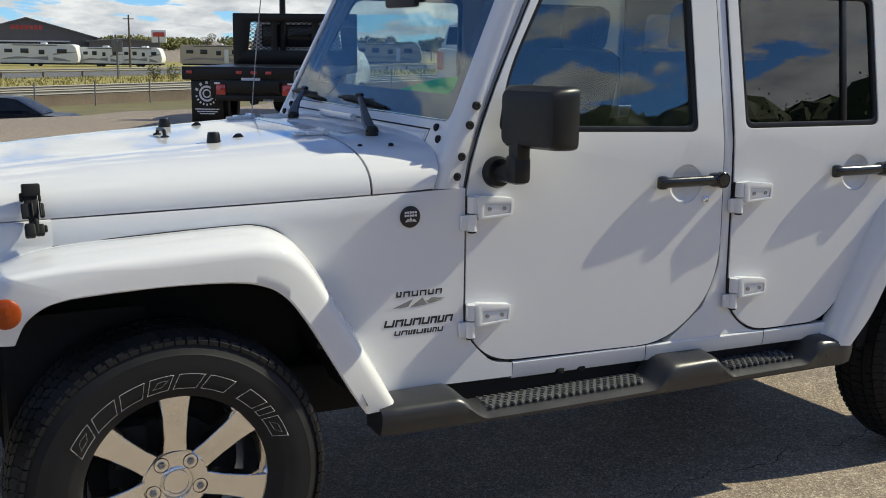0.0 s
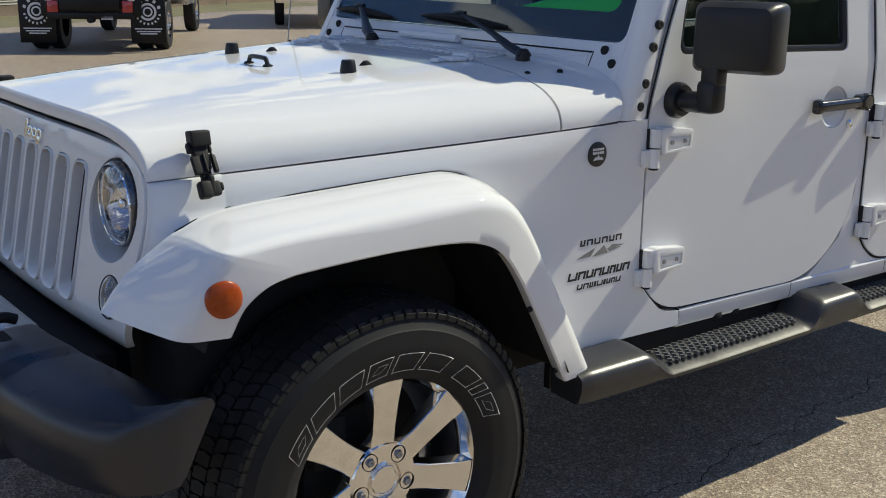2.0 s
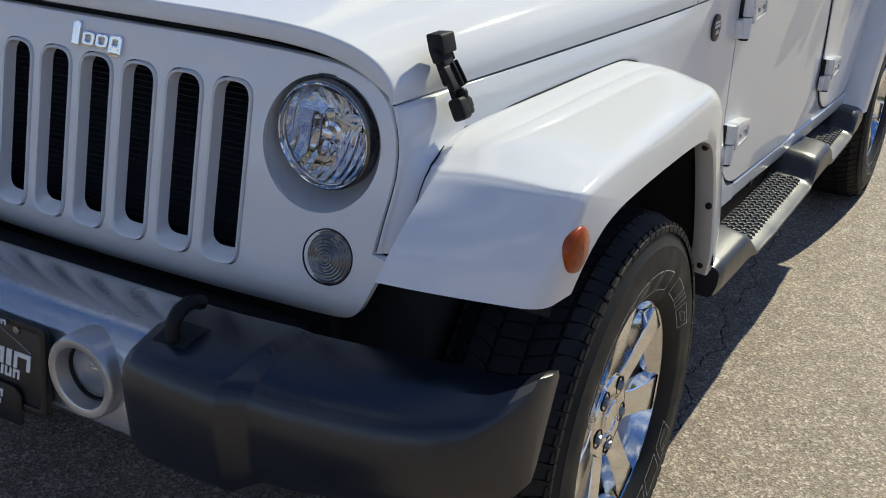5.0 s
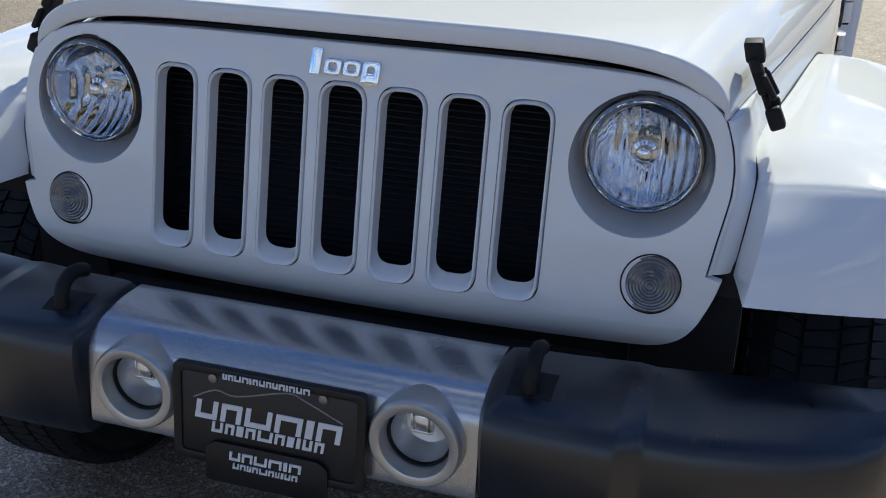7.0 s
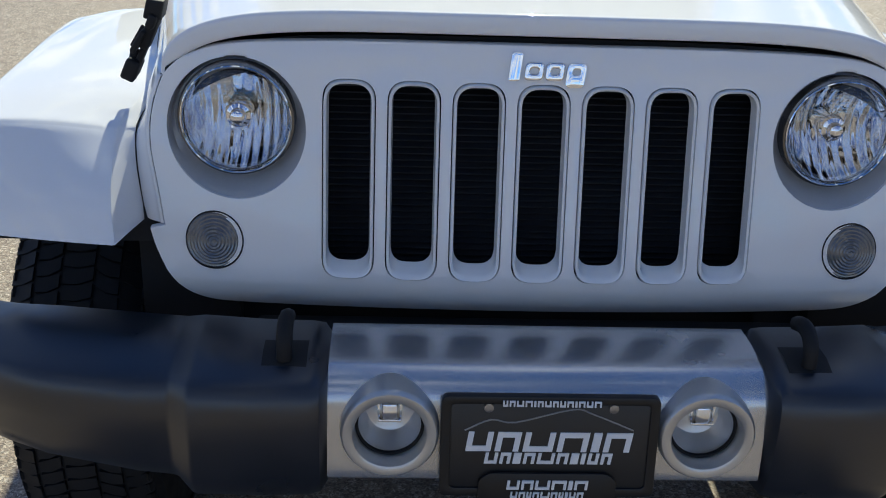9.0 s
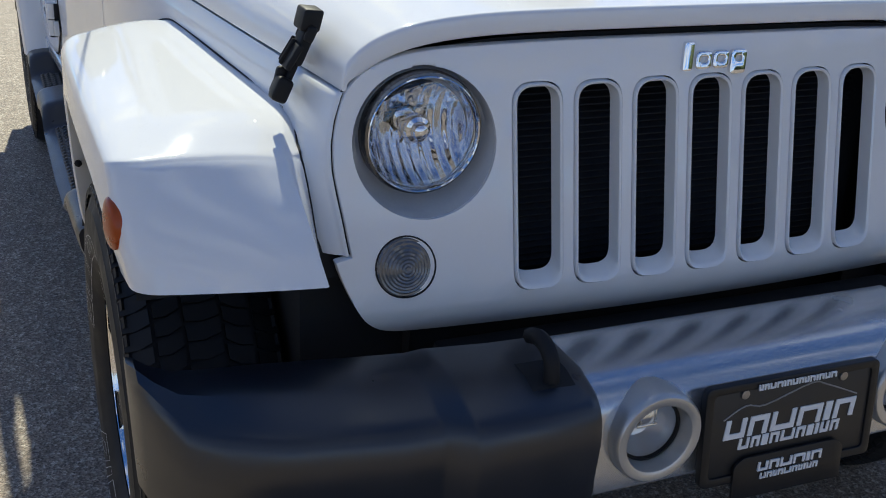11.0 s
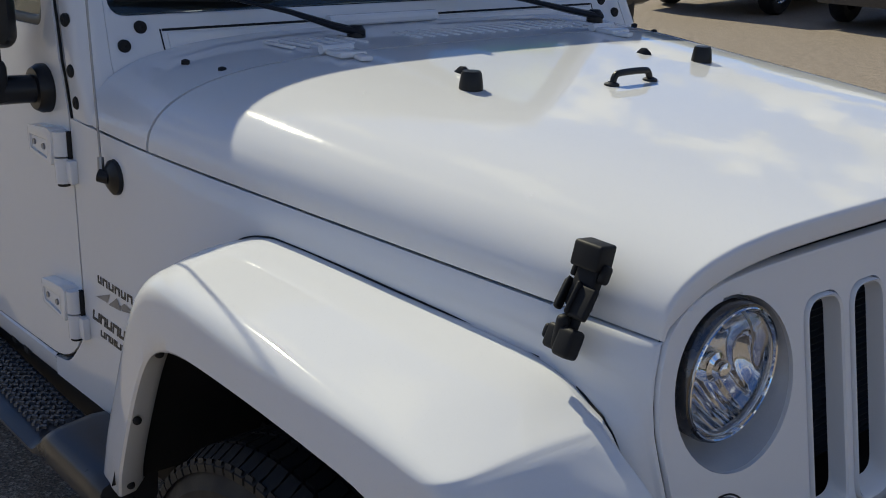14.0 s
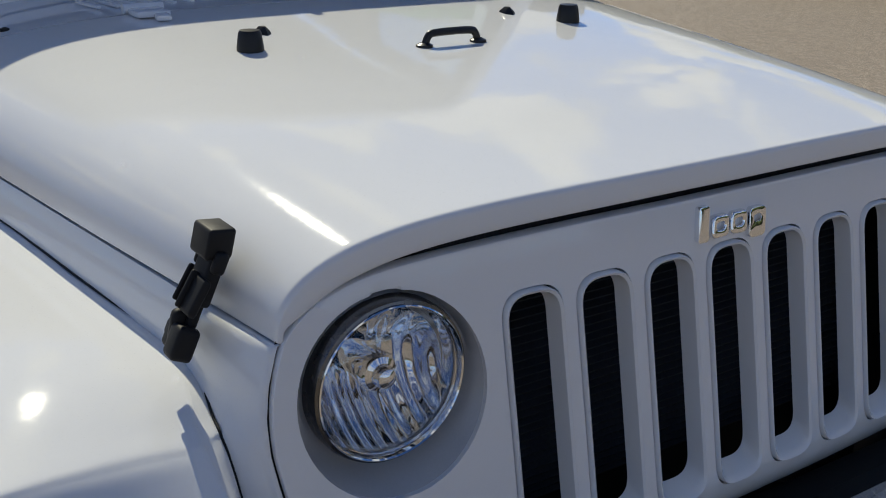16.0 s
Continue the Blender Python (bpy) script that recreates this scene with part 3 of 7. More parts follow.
def build_grille():
    upper = [(0.0, 1.1195), (0.22, 1.119), (0.34, 1.1165), (0.44, 1.112), (0.503, 1.104), (0.546, 1.089), (0.571, 1.072), (0.587, 1.052), (0.600, 1.016), (0.606, 0.984), (0.6065, 0.949), (0.602, 0.917), (0.595, 0.877), (0.589, 0.838), (0.587, 0.827)]
    lower = [(0.611, 0.821), (0.606, 0.803), (0.598, 0.782), (0.582, 0.748), (0.560, 0.717), (0.528, 0.695), (0.48, 0.687), (0.36, 0.6845), (0.2, 0.683), (0.0, 0.682)]
    right = [tuple(p) for p in smooth_path(upper, 3)] + [tuple(p) for p in smooth_path(lower, 3)]
    outline = right + [(-y, z) for y, z in right[-2:0:-1]]
    holes = [slot_outline(c, 0.0412, 0.7535, 1.0615, 0.033) for c in SLOTS]
    for s in (1, -1):
        holes.append(ring_points(0.1075, 48, (s * 0.473, 0.981)))
    cuts = [((y, 0), (1, 0)) for y in np.arange(-0.56, 0.57, 0.08)] + [((0, z), (0, 1)) for z in (0.695, 0.705, 0.715, 0.725, 0.735, 0.745, 0.775, 0.9)]
    bm = plate_mesh(outline, holes, lambda y, z, d: Vector((grille_x(y, z) - d * 0.016, y, z)), cuts, seg=2, bevel_at=lambda y, z: 0.014 if z < 0.735 else 0.006 if z > 1.085 else (0.003 if abs(y) > 0.584 else 0.0025))
    g = even_normals(part("grille", bm, PAINT, suv, "white grille with seven upright slots", sharp=28))
    for c in SLOTS:
        bm = bmesh.new()
        rings = []
        for half, zlo, zhi, r, dx in ((0.0393, 0.7555, 1.0595, 0.032, -0.016), (0.0391, 0.7555, 1.0595, 0.032, 0.0035), (0.0375, 0.757, 1.058, 0.030, 0.0055), (0.0345, 0.761, 1.055, 0.028, 0.003), (0.0338, 0.764, 1.054, 0.0275, -0.004), (0.0332, 0.775, 1.053, 0.027, -0.019), (0.0325, 0.776, 1.052, 0.026, -0.022)):
            rings.append([Vector((grille_x(y, z) + dx, y, z)) for y, z in slot_outline(c, half, zlo, zhi, r)])
        add_loft(bm, rings, closed=True)
        part("slot_surround", bm, PAINT, g, "white beaded slot surround", sharp=40)
    # cooling mesh behind
    bm = bmesh.new()
    add_box(bm, (0.325, 0, 0.90), (0.01, 0.82, 0.36))
    part("radiator_screen", bm, COOLER, g, "dark screen behind the slots")
    for k in range(30):
        bm = bmesh.new()
        add_box(bm, (0.338, 0, 0.735 + k * 0.0112), (0.016, 0.72, 0.003), rot=(0, 25, 0))
        part("fin", bm, COOLER, g)
    # plain chrome shapes of the maker's mark
    for k, (y, w, lo, hi) in enumerate(((-0.048, 0.017, 1.068, 1.110), (-0.0185, 0.029, 1.069, 1.096), (0.0135, 0.029, 1.069, 1.096), (0.046, 0.029, 1.060, 1.096))):
        lean = lambda a, b: a + (b - 1.08) * 0.12
        out = rounded([(y - w / 2, lo), (y + w / 2, lo), (y + w / 2, hi), (y - w / 2, hi)], 0.0075 if k else 0.004, 5)
        hole = [] if k == 0 else [rounded([(y - 0.0065, 1.0785), (y + 0.0065, 1.0785), (y + 0.0065, 1.0875), (y - 0.0065, 1.0875)], 0.004, 3)]
        bm = plate_mesh(out, hole, lambda a, b, d: Vector((grille_x(a, b) + 0.007 - 0.008 * d, lean(a, b), b)), bevel=0.0022, seg=3)
        part("emblem_shape", bm, CHROME, g, "plain raised chrome shape")
    # headlamps
    for s in (1, -1):
        cy, cz = s * 0.474, 0.985
        bm = bmesh.new()
        prof = []
        for r, dx, oy, oz in ((0.1095, -0.0035, 0, -0.003), (0.107, -0.006, 0, -0.003), (0.103, -0.024, 0.001, 0.0), (0.0955, -0.041, 0.002, 0.004), (0.090, -0.046, 0.002, 0.004), (0.078, -0.050, 0.002, 0.004)):
            prof.append([Vector(((grille_x(y, z) if dx > -0.035 else 0.434) + dx, y + s * oy, z + oz)) for y, z in ring_points(r, 48, (s * 0.473, 0.984))])
        add_loft(bm, prof, closed=True)
        bowl = part("headlamp_bowl", bm, BOWL_SHADED, g, "recessed headlamp bowl, white paint greyed for shade", sharp=45)
        cy, cz = s * 0.4735, 0.9925
        bm = bmesh.new()
        add_lathe(bm, [(0.0908, 0.365), (0.0912, 0.392), (0.089, 0.399), (0.0858, 0.400), (0.0835, 0.397), (0.0825, 0.385)], 56, "x", (0.013, cy, cz))
        part("retaining_ring", bm, RING_DARK, bowl, "grey metal retaining ring")
        bm = bmesh.new()
        add_lathe(bm, [(0.0835, 0.389), (0.0795, 0.3765), (0.0758, 0.366), (0.069, 0.3525), (0.0615, 0.342), (0.0525, 0.331), (0.043, 0.322), (0.032, 0.3155), (0.0205, 0.311), (0.010, 0.3095), (0.0, 0.309)], 96, "x", (0.013, cy, cz))
        part("reflector", bm, REFLECTOR, bowl, "mirror reflector with upright facets", sharp=60)
        bm = bmesh.new()
        add_lathe(bm, [(0.0862, 0.398), (0.0858, 0.4025), (0.0846, 0.4035), (0.0832, 0.402), (0.0826, 0.396)], 64, "x", (0.013, cy, cz))
        part("lens_bead", bm, CHROME, bowl, "thin bright bead round the lens")
        bm = bmesh.new()
        add_lathe(bm, [(0.0, 0.391), (0.006, 0.3902), (0.0105, 0.3875), (0.0125, 0.383), (0.013, 0.377), (0.019, 0.374), (0.0225, 0.366), (0.021, 0.345), (0.018, 0.318)], 28, "x", (0.013, cy, cz))
        part("bulb_shield", bm, CHROME, bowl, "round chrome bulb shield")
        bm = bmesh.new()
        rows_n, seg_n = 9, 72
        prof = [(0.083 * math.cos(math.pi / 2 * k / rows_n), 0.394 + 0.022 * math.sin(math.pi / 2 * k / rows_n)) for k in range(rows_n + 1)]
        inner = [(0.0805 * math.cos(math.pi / 2 * k / rows_n), 0.391 + 0.021 * math.sin(math.pi / 2 * k / rows_n)) for k in range(rows_n + 1)]
        prof[-1], inner[-1] = (0.0, 0.416), (0.0, 0.412)
        add_lathe(bm, prof[::-1] + inner, seg_n, "x", (0.013, cy, cz))
        ob = part("headlamp_lens", bm, LENS, bowl, "clear glass lens", sharp=60)
        ob.visible_shadow = False
        # indicator
        bm = bmesh.new()
        ty, tz = s * 0.509, 0.8075
        tx = grille_x(ty, tz)
        rings = []
        for r, dx in ((0.0465, -0.002), (0.0458, 0.0015), (0.0445, 0.0018), (0.0435, 0.0)):
            rings.append([Vector((grille_x(y, z) + dx, y, z)) for y, z in ring_points(r, 40, (ty, tz))])
        add_loft(bm, rings, closed=True)
        bez = part("indicator_bezel", bm, DARK, g, "thin dark bezel")
        bm = bmesh.new()
        rings = []
        for k in range(17):
            r = 0.044 * (1 - k / 17)
            bulge = 0.010 * (1 - (r / 0.044) ** 2) + (0.0014 if k % 2 else 0.0)
            rings.append([Vector((grille_x(ty, z) - 0.001 + bulge, y, z)) for y, z in ring_points(r, 40, (ty, tz))])
        add_loft(bm, rings, closed=True)
        bm.faces.new(bm.verts[-40:])
        part("indicator_lens", bm, SMOKE, bez, "grey ribbed indicator lens", sharp=12)
    return g


grille = build_grille()

# inner front structure behind the grille, dark
bm = bmesh.new()
add_loft(bm, [[Vector((p.x - 0.035, p.y * 0.965, p.z - 0.012)) for p in hood_section(0.414, 0.029)], [Vector((p.x - 0.035, p.y * 0.965, p.z - 0.06)) for p in hood_section(0.414, 0.029)]])
add_box(bm, (-0.08, 0, 0.78), (0.74, 1.06, 0.50))
add_box(bm, (-0.05, 0, 0.47), (1.10, 0.70, 0.14), 0.02)
add_box(bm, (-1.7, 0, 0.50), (2.7, 1.20, 0.16), 0.02)
add_tube(bm, [(0, -0.75, RIM_Z), (0, 0.75, RIM_Z)], 0.045, 12)
add_tube(bm, [(AXLE_REAR, -0.75, RIM_Z), (AXLE_REAR, 0.75, RIM_Z)], 0.045, 12)
part("chassis", bm, DARK, suv, "dark underbody and axles")


# wings between bonnet seam and flare
def build_side_panels(s):
    q = [(0.27, seam_z(0.27) - 0.004), (-0.62, seam_z(-0.62) - 0.004)] + rounded([(-0.879, 1.105), (-0.878, 0.665), (-0.975, 0.570), (-1.046, 0.560), (-1.046, 0.517), (-0.57, 0.52), (-0.455, 0.74), (-0.40, 0.86), (-0.33, 0.95), (0.27, 0.955)], [0.004, 0.07, 0.03, 0, 0, 0, 0, 0, 0.02, 0])
    bm = plate_mesh(q, (), lambda x, z, d: Vector((x, skin_y(x, z) - (0.03 if x < 0.3 else 0.008) * d, z)), [((x, 0), (1, 0)) for x in np.arange(-0.86, 0.4, 0.035)] + [((0.394, 1.053 - d), (0.041, 1.0)) for d in (0.006, 0.013, 0.021, 0.030, 0.040, 0.050, 0.060)], bevel=0.003)
    mirrored(bm, s)
    quarter = even_normals(part("side_panel", bm, PAINT, suv, "white front side panel with small marks"))
    # rounded wing front, from the grille round to the flare and the bonnet seam
    edge_z = (0.827, 0.838, 0.877, 0.917, 0.949, 0.984, 1.016, 1.052, 1.072)
    edge_y = (0.587, 0.589, 0.595, 0.602, 0.6065, 0.606, 0.600, 0.587, 0.571)
    zs = (0.824, 0.868, 0.908, 0.940, 0.9555, 0.9655, 0.980, 0.993)
    fx = (0.402, 0.398, 0.390, 0.375, 0.360, 0.343, 0.285, 0.240)
    fy = (0.626, 0.632, 0.637, 0.6395, 0.6405, 0.6400, 0.6365, 0.6335)
    bm = bmesh.new()
    rows = []
    for k in range(33):
        z = 0.827 + (1.0535 - 0.827) * k / 32
        ye = float(np.interp(z, edge_z, edge_y)) + 0.0018
        gx = grille_x(ye, z)
        start = Vector((gx - 0.013, ye + 0.0085, z))
        if z < 0.993:
            end = Vector((np.interp(z, zs, fx) - 0.004, np.interp(z, zs, fy) + 0.001, z - 0.002))
        else:
            rise = (seam_z(0.24) - seam_z(0.394)) * (z - 0.993) / (1.0535 - 0.993)
            end = Vector((0.24, skin_y(0.24, z + rise) + 0.0006, z + rise))
        bend = Vector((start.x * 0.74 + end.x * 0.26, start.y * 0.35 + end.y * 0.65, z))
        row = [Vector((gx - 0.030, ye, z)), Vector((gx - 0.010, ye, z)), Vector((gx - 0.0065, ye + 0.0012, z)), Vector((gx - 0.0065, ye + 0.0040, z)), Vector((gx - 0.009, ye + 0.0067, z))]
        for i in range(13):
            t = i / 12
            row.append(start * (1 - t) ** 2 + bend * 2 * t * (1 - t) + end * t * t)
        rows.append(row)
    rows.append([p + Vector((0, -0.004, 0.0012)) for p in rows[-1]])
    rows.append([p + Vector((0, -0.016, 0.0)) for p in rows[-1]])
    add_loft(bm, rows)
    mirrored(bm, s)
    corner = part("wing_corner", bm, PAINT, suv, "rounded white wing corner", sharp=60)
    bm = bmesh.new()
    add_loft(bm, [[Vector((grille_x(0.597, z) - 0.009, np.interp(z, edge_z, edge_y) + d, z)) for d in (-0.012, 0.007)] for z in (1.060, 1.046, 1.0, 0.95, 0.90, 0.86, 0.828)])
    mirrored(bm, s)
    part("wing_seal", bm, DARK, corner, "black seal beside the grille")
    # round badge
    if s > 0:
        bm = bmesh.new()
        by = skin_y(-0.704, 1.03)
        add_lathe(bm, [(0.031, by - 0.001), (0.031, by + 0.004), (0.0285, by + 0.005), (0.0, by + 0.0052)], 36, "y", (-0.704, 0, 1.030))
        badge = part("badge", bm, BLACK_MARK, quarter, "small round black badge")
        bm = bmesh.new()
        P = lambda a, b, d: Vector((-0.704 - a, by + 0.0052 + d * 0.3, 1.030 + b))
        bars(bm, [0.006] * 5, 0.006, 0.002, lambda a, b, d: P(a, b + 0.013, d))
        bars(bm, [0.006] * 5, 0.006, 0.002, lambda a, b, d: P(a, b + 0.004, d))
        for cx, h in ((-0.009, 0.010), (0.0, 0.014), (0.010, 0.009)):
            f = [bm.verts.new(P(cx + a, b - 0.014, 0.003)) for a, b in ((-0.009, 0), (0.009, 0), (0, h))]
            bm.faces.new(f)
        part("badge_mark", bm, WHITE_MARK, badge, "white bars and peaks")
    # trim level and model marks, as plain shapes
    sk = lambda x0, z0: (lambda a, b, d: Vector((x0 - a, skin_y(x0 - a, z0 + b) + d, z0 + b)))
    sk = sk if s > 0 else (lambda x0, z0: (lambda a, b, d: Vector((x0 + a, skin_y(x0 + a, z0 + b) + d, z0 + b))))
    bar_parts("trim_mark", [0.016, 0.020, 0.020, 0.020, 0.018, 0.020], 0.016, 0.006, sk(-0.735, 0.806), BLACK_MARK, quarter, "small dark bar", 0.1, 0.001, s)
    P = sk(-0.735, 0.778)
    for tri in (((-0.085, -0.012), (-0.02, 0.012), (-0.035, -0.010)), ((-0.03, -0.012), (0.01, 0.014), (0.025, -0.008)), ((0.02, 0.0), (0.085, 0.006), (0.04, 0.012)), ((0.03, -0.006), (0.075, 0.002), (0.02, 0.004))):
        bm = bmesh.new()
        bm.faces.new([bm.verts.new(P(a, b, 0.001)) for a, b in tri])
        mirrored(bm, s)
        part("peak_mark", bm, GREY_MARK, quarter, "grey peak shape")
    bar_parts("model_mark", [0.030, 0.024, 0.024, 0.025, 0.024, 0.020, 0.020, 0.024], 0.021, 0.0035, sk(-0.735, 0.722), BLACK_MARK, quarter, "bold black bar", 0.25, 0.001, s)
    bar_parts("model_mark", [0.018, 0.018, 0.012, 0.007, 0.020, 0.007, 0.014, 0.013, 0.017], 0.014, 0.0035, sk(-0.735, 0.692), BLACK_MARK, quarter, "small black bar", 0.2, 0.001, s)


for s in (1, -1):
    build_side_panels(s)


# wheel-arch flares
def build_flare(s):
    inner_edge = [(0.520, 0.628, 0.822), (0.490, 0.625, 0.868), (0.450, 0.621, 0.908), (0.406, 0.617, 0.940), (0.381, 0.616, 0.9555), (0.355, 0.618, 0.9655), (0.250, 0.634, 0.993), (0.000, 0.676, 1.014), (-0.200, 0.708, 1.027), (-0.270, 0.722, 1.026), (-0.330, 0.735, 1.004), (-0.385, 0.746, 0.945), (-0.468, 0.757, 0.805), (-0.560, 0.764, 0.645), (-0.628, 0.766, 0.515)]
    crease = [(0.468, 0.892, 0.820), (0.455, 0.897, 0.862), (0.434, 0.902, 0.905), (0.405, 0.905, 0.951), (0.388, 0.906, 0.9735), (0.363, 0.907, 0.981), (0.230, 0.911, 0.995), (0.010, 0.916, 1.007), (-0.180, 0.916, 1.011), (-0.255, 0.913, 1.005), (-0.315, 0.909, 0.980), (-0.372, 0.904, 0.920), (-0.455, 0.897, 0.785), (-0.550, 0.885, 0.635), (-0.630, 0.868, 0.508)]
    lip = [(0.370, 0.898, 0.814), (0.345, 0.910, 0.868), (0.300, 0.916, 0.902), (0.250, 0.919, 0.915), (0.228, 0.9195, 0.917), (0.200, 0.920, 0.919), (0.110, 0.921, 0.923), (0.000, 0.921, 0.925), (-0.140, 0.919, 0.919), (-0.220, 0.917, 0.904), (-0.278, 0.914, 0.872), (-0.335, 0.909, 0.803), (-0.405, 0.901, 0.690), (-0.475, 0.889, 0.575), (-0.525, 0.872, 0.503)]
    walls = [(0.402, 0.626, 0.824), (0.398, 0.632, 0.868), (0.390, 0.637, 0.908), (0.375, 0.6395, 0.940), (0.360, 0.6405, 0.9555), (0.343, 0.6400, 0.9655), (0.240, 0.6335, 0.993)]
    crease_in = (0.018, 0.030, 0.040, 0.048, 0.050, 0.046, 0.012)
    st = []
    for k, (a, b, c) in enumerate(zip(inner_edge, crease, lip)):
        w = 1.0 if k < 6 else 0.35 if k == 6 else 0.0
        edge = (a[0] + 0.005 * w, a[1] + (crease_in[k] if k < 7 else 0.0), a[2] + 0.004 * w)
        wall = walls[k] if k < 7 else a
        st.append(edge + b + c + wall)
    bm = bmesh.new()
    secs = []
    along = smooth_path(st, 6)
    for n, q in enumerate(along):
        next_q = along[n + 1] if n + 1 < len(along) else 2 * along[n] - along[n - 1]
        i, c, a, w = Vector(q[0:3]), Vector(q[3:6]), Vector(q[6:9]), Vector(q[9:12])
        ti, ta = (i - c), (a - c)
        r = min(0.036, ta.length * 0.5)
        p0, p2 = c + ti.normalized() * r * 1.3, c + ta.normalized() * r
        sec = [w + Vector((-0.004, -0.022, -0.010)), w + Vector((0, -0.001, -0.0005)), w.lerp(i, 0.5), w.lerp(i, 0.9), w.lerp(i, 0.98), i.lerp(p0, 0.02), i.lerp(p0, 0.06)]
        swell = (p0 - i).cross(Vector(next_q[3:6]) - c)
        swell = swell.normalized() * 0.0065 if swell.length > 1e-9 else Vector((0, 0, 0))
        sec += [i.lerp(p0, k) + swell * math.sin(math.pi * k) for k in (0.15, 0.3, 0.5, 0.7, 0.85)]
        for k in range(7):
            t = k / 6
            sec.append(p0 * (1 - t) ** 2 + c * 2 * t * (1 - t) + p2 * t * t)
        sec += [p2.lerp(a, 0.6), p2.lerp(a, 0.93), a + Vector((0, -0.004, 0)), a + Vector((0, -0.03, 0.003)), a + Vector((0, -0.045, 0.02))]
        secs.append(sec)
    rows = add_loft(bm, secs)
    bm.faces.new(rows[-1])
    mirrored(bm, s)
    flare = part("front_flare", bm, PAINT, suv, "broad white wheel-arch flare", sharp=40)
    # dark edge gasket at the top inside
    bm = bmesh.new()
    path = [(q[9], q[10] - 0.001, q[11] + 0.0010) for q in smooth_path(st[0:12], 6)]
    add_tube(bm, path, 0.0016, 6)
    mirrored(bm, s)
    part("gasket", bm, DARK, flare, "dark rubber gasket")
    # marker lamp
    bm = bmesh.new()
    rings = []
    for k in range(9):
        r = 0.036 * math.cos(math.pi / 2 * k / 8)
        h = 0.010 * math.sin(math.pi / 2 * k / 8)
        rings.append([Vector((0.387 + u, 0.9075 + h - 0.10 * abs(u) * (u > 0), 0.893 + w)) for u, w in ring_points(max(r, 1e-4), 32)])
    rings.insert(0, [p - Vector((0, 0.012, 0)) for p in rings[0]])
    add_loft(bm, rings, closed=True)
    mirrored(bm, s)
    part("marker_lamp", bm, AMBER, flare, "round amber marker lamp")
    for x, y, z in ((0.18, 0.888, 0.926), (-0.17, 0.888, 0.922), (-0.282, 0.886, 0.880), (-0.392, 0.880, 0.722), (-0.513, 0.848, 0.535)):
        bm = bmesh.new()
        nrm = Vector((0, 0, -1)) if x > -0.2 else Vector((0.7, 0.3, -0.5)).normalized()
        bmesh.ops.create_icosphere(bm, subdivisions=2, radius=0.0075, matrix=Matrix.Translation((x + 0.012 * (x < -0.2), y + 0.012, z)))
        mirrored(bm, s)
        part("flare_clip", bm, DARK, flare, "black clip")
    # liner
    bm = bmesh.new()
    arch = smooth_path([(0.42, 0.79), (0.38, 0.88), (0.25, 0.945), (0.05, 0.96), (-0.18, 0.955), (-0.31, 0.90), (-0.42, 0.74), (-0.525, 0.53)], 4)
    add_loft(bm, [[Vector((x, y, z)) for x, z in arch] for y in (0.48, 0.60, 0.72, 0.84, 0.885)])
    add_loft(bm, [[Vector((x, 0.48, z)) for x, z in arch], [Vector((x * 0.9, 0.48, 0.42)) for x, z in arch]])
    add_loft(bm, [[Vector((0.375, y, z)) for y in (0.40, 0.53, 0.646)] for z in (0.42, 0.6, 0.82)])
    add_loft(bm, [[Vector((x, 0.646, z)) for x in (0.375, 0.20, 0.02)] for z in (0.42, 0.6, 0.82)])
    mirrored(bm, s)
    part("arch_liner", bm, DARK, suv, "black wheel-arch liner")
    # rear flare
    x0 = AXLE_REAR
    rs = [(0.68, 0.838, 0.50, 0.66, 0.905, 0.495, 0.60, 0.915, 0.49), (0.60, 0.842, 0.66, 0.585, 0.915, 0.655, 0.51, 0.92, 0.60), (0.50, 0.848, 0.86, 0.485, 0.925, 0.85, 0.43, 0.93, 0.76), (0.42, 0.852, 0.985, 0.405, 0.93, 0.965, 0.35, 0.935, 0.86), (0.33, 0.855, 1.02, 0.32, 0.933, 1.0, 0.26, 0.937, 0.905), (0.0, 0.87, 1.03, 0.0, 0.938, 1.012, 0.0, 0.94, 0.925), (-0.34, 0.88, 1.01, -0.33, 0.938, 0.99, -0.27, 0.94, 0.90), (-0.46, 0.88, 0.90, -0.45, 0.93, 0.88, -0.38, 0.935, 0.79), (-0.56, 0.88, 0.70, -0.555, 0.92, 0.69, -0.47, 0.925, 0.63)]
    bm = bmesh.new()
    secs = []
    for q in smooth_path(rs, 5):
        i, c, a = (Vector((q[k] + x0, q[k + 1], q[k + 2])) for k in (0, 3, 6))
        ti, ta = (i - c), (a - c)
        p0, p2 = c + ti * 0.6, c + ta * 0.4
        secs.append([i + Vector((0, -0.02, -0.004)), i] + [p0 * (1 - t) ** 2 + c * 2 * t * (1 - t) + p2 * t * t for t in (0, 0.25, 0.5, 0.75, 1)] + [a, a + Vector((0, -0.05, 0.006))])
    add_loft(bm, secs)
    mirrored(bm, s)
    part("rear_flare", bm, PAINT, suv, "white rear wheel-arch flare")
    bm = bmesh.new()
    arch = [(x0 + 0.56 * math.cos(a), 0.42 + 0.55 * math.sin(a)) for a in [math.pi * k / 16 for k in range(17)]]
    add_loft(bm, [[Vector((x, y, z)) for x, z in arch] for y in (0.55, 0.9)])
    mirrored(bm, s)
    part("arch_liner", bm, DARK, suv, "black wheel-arch liner")


for s in (1, -1):
    build_flare(s)


# doors, pillars, sills and roof


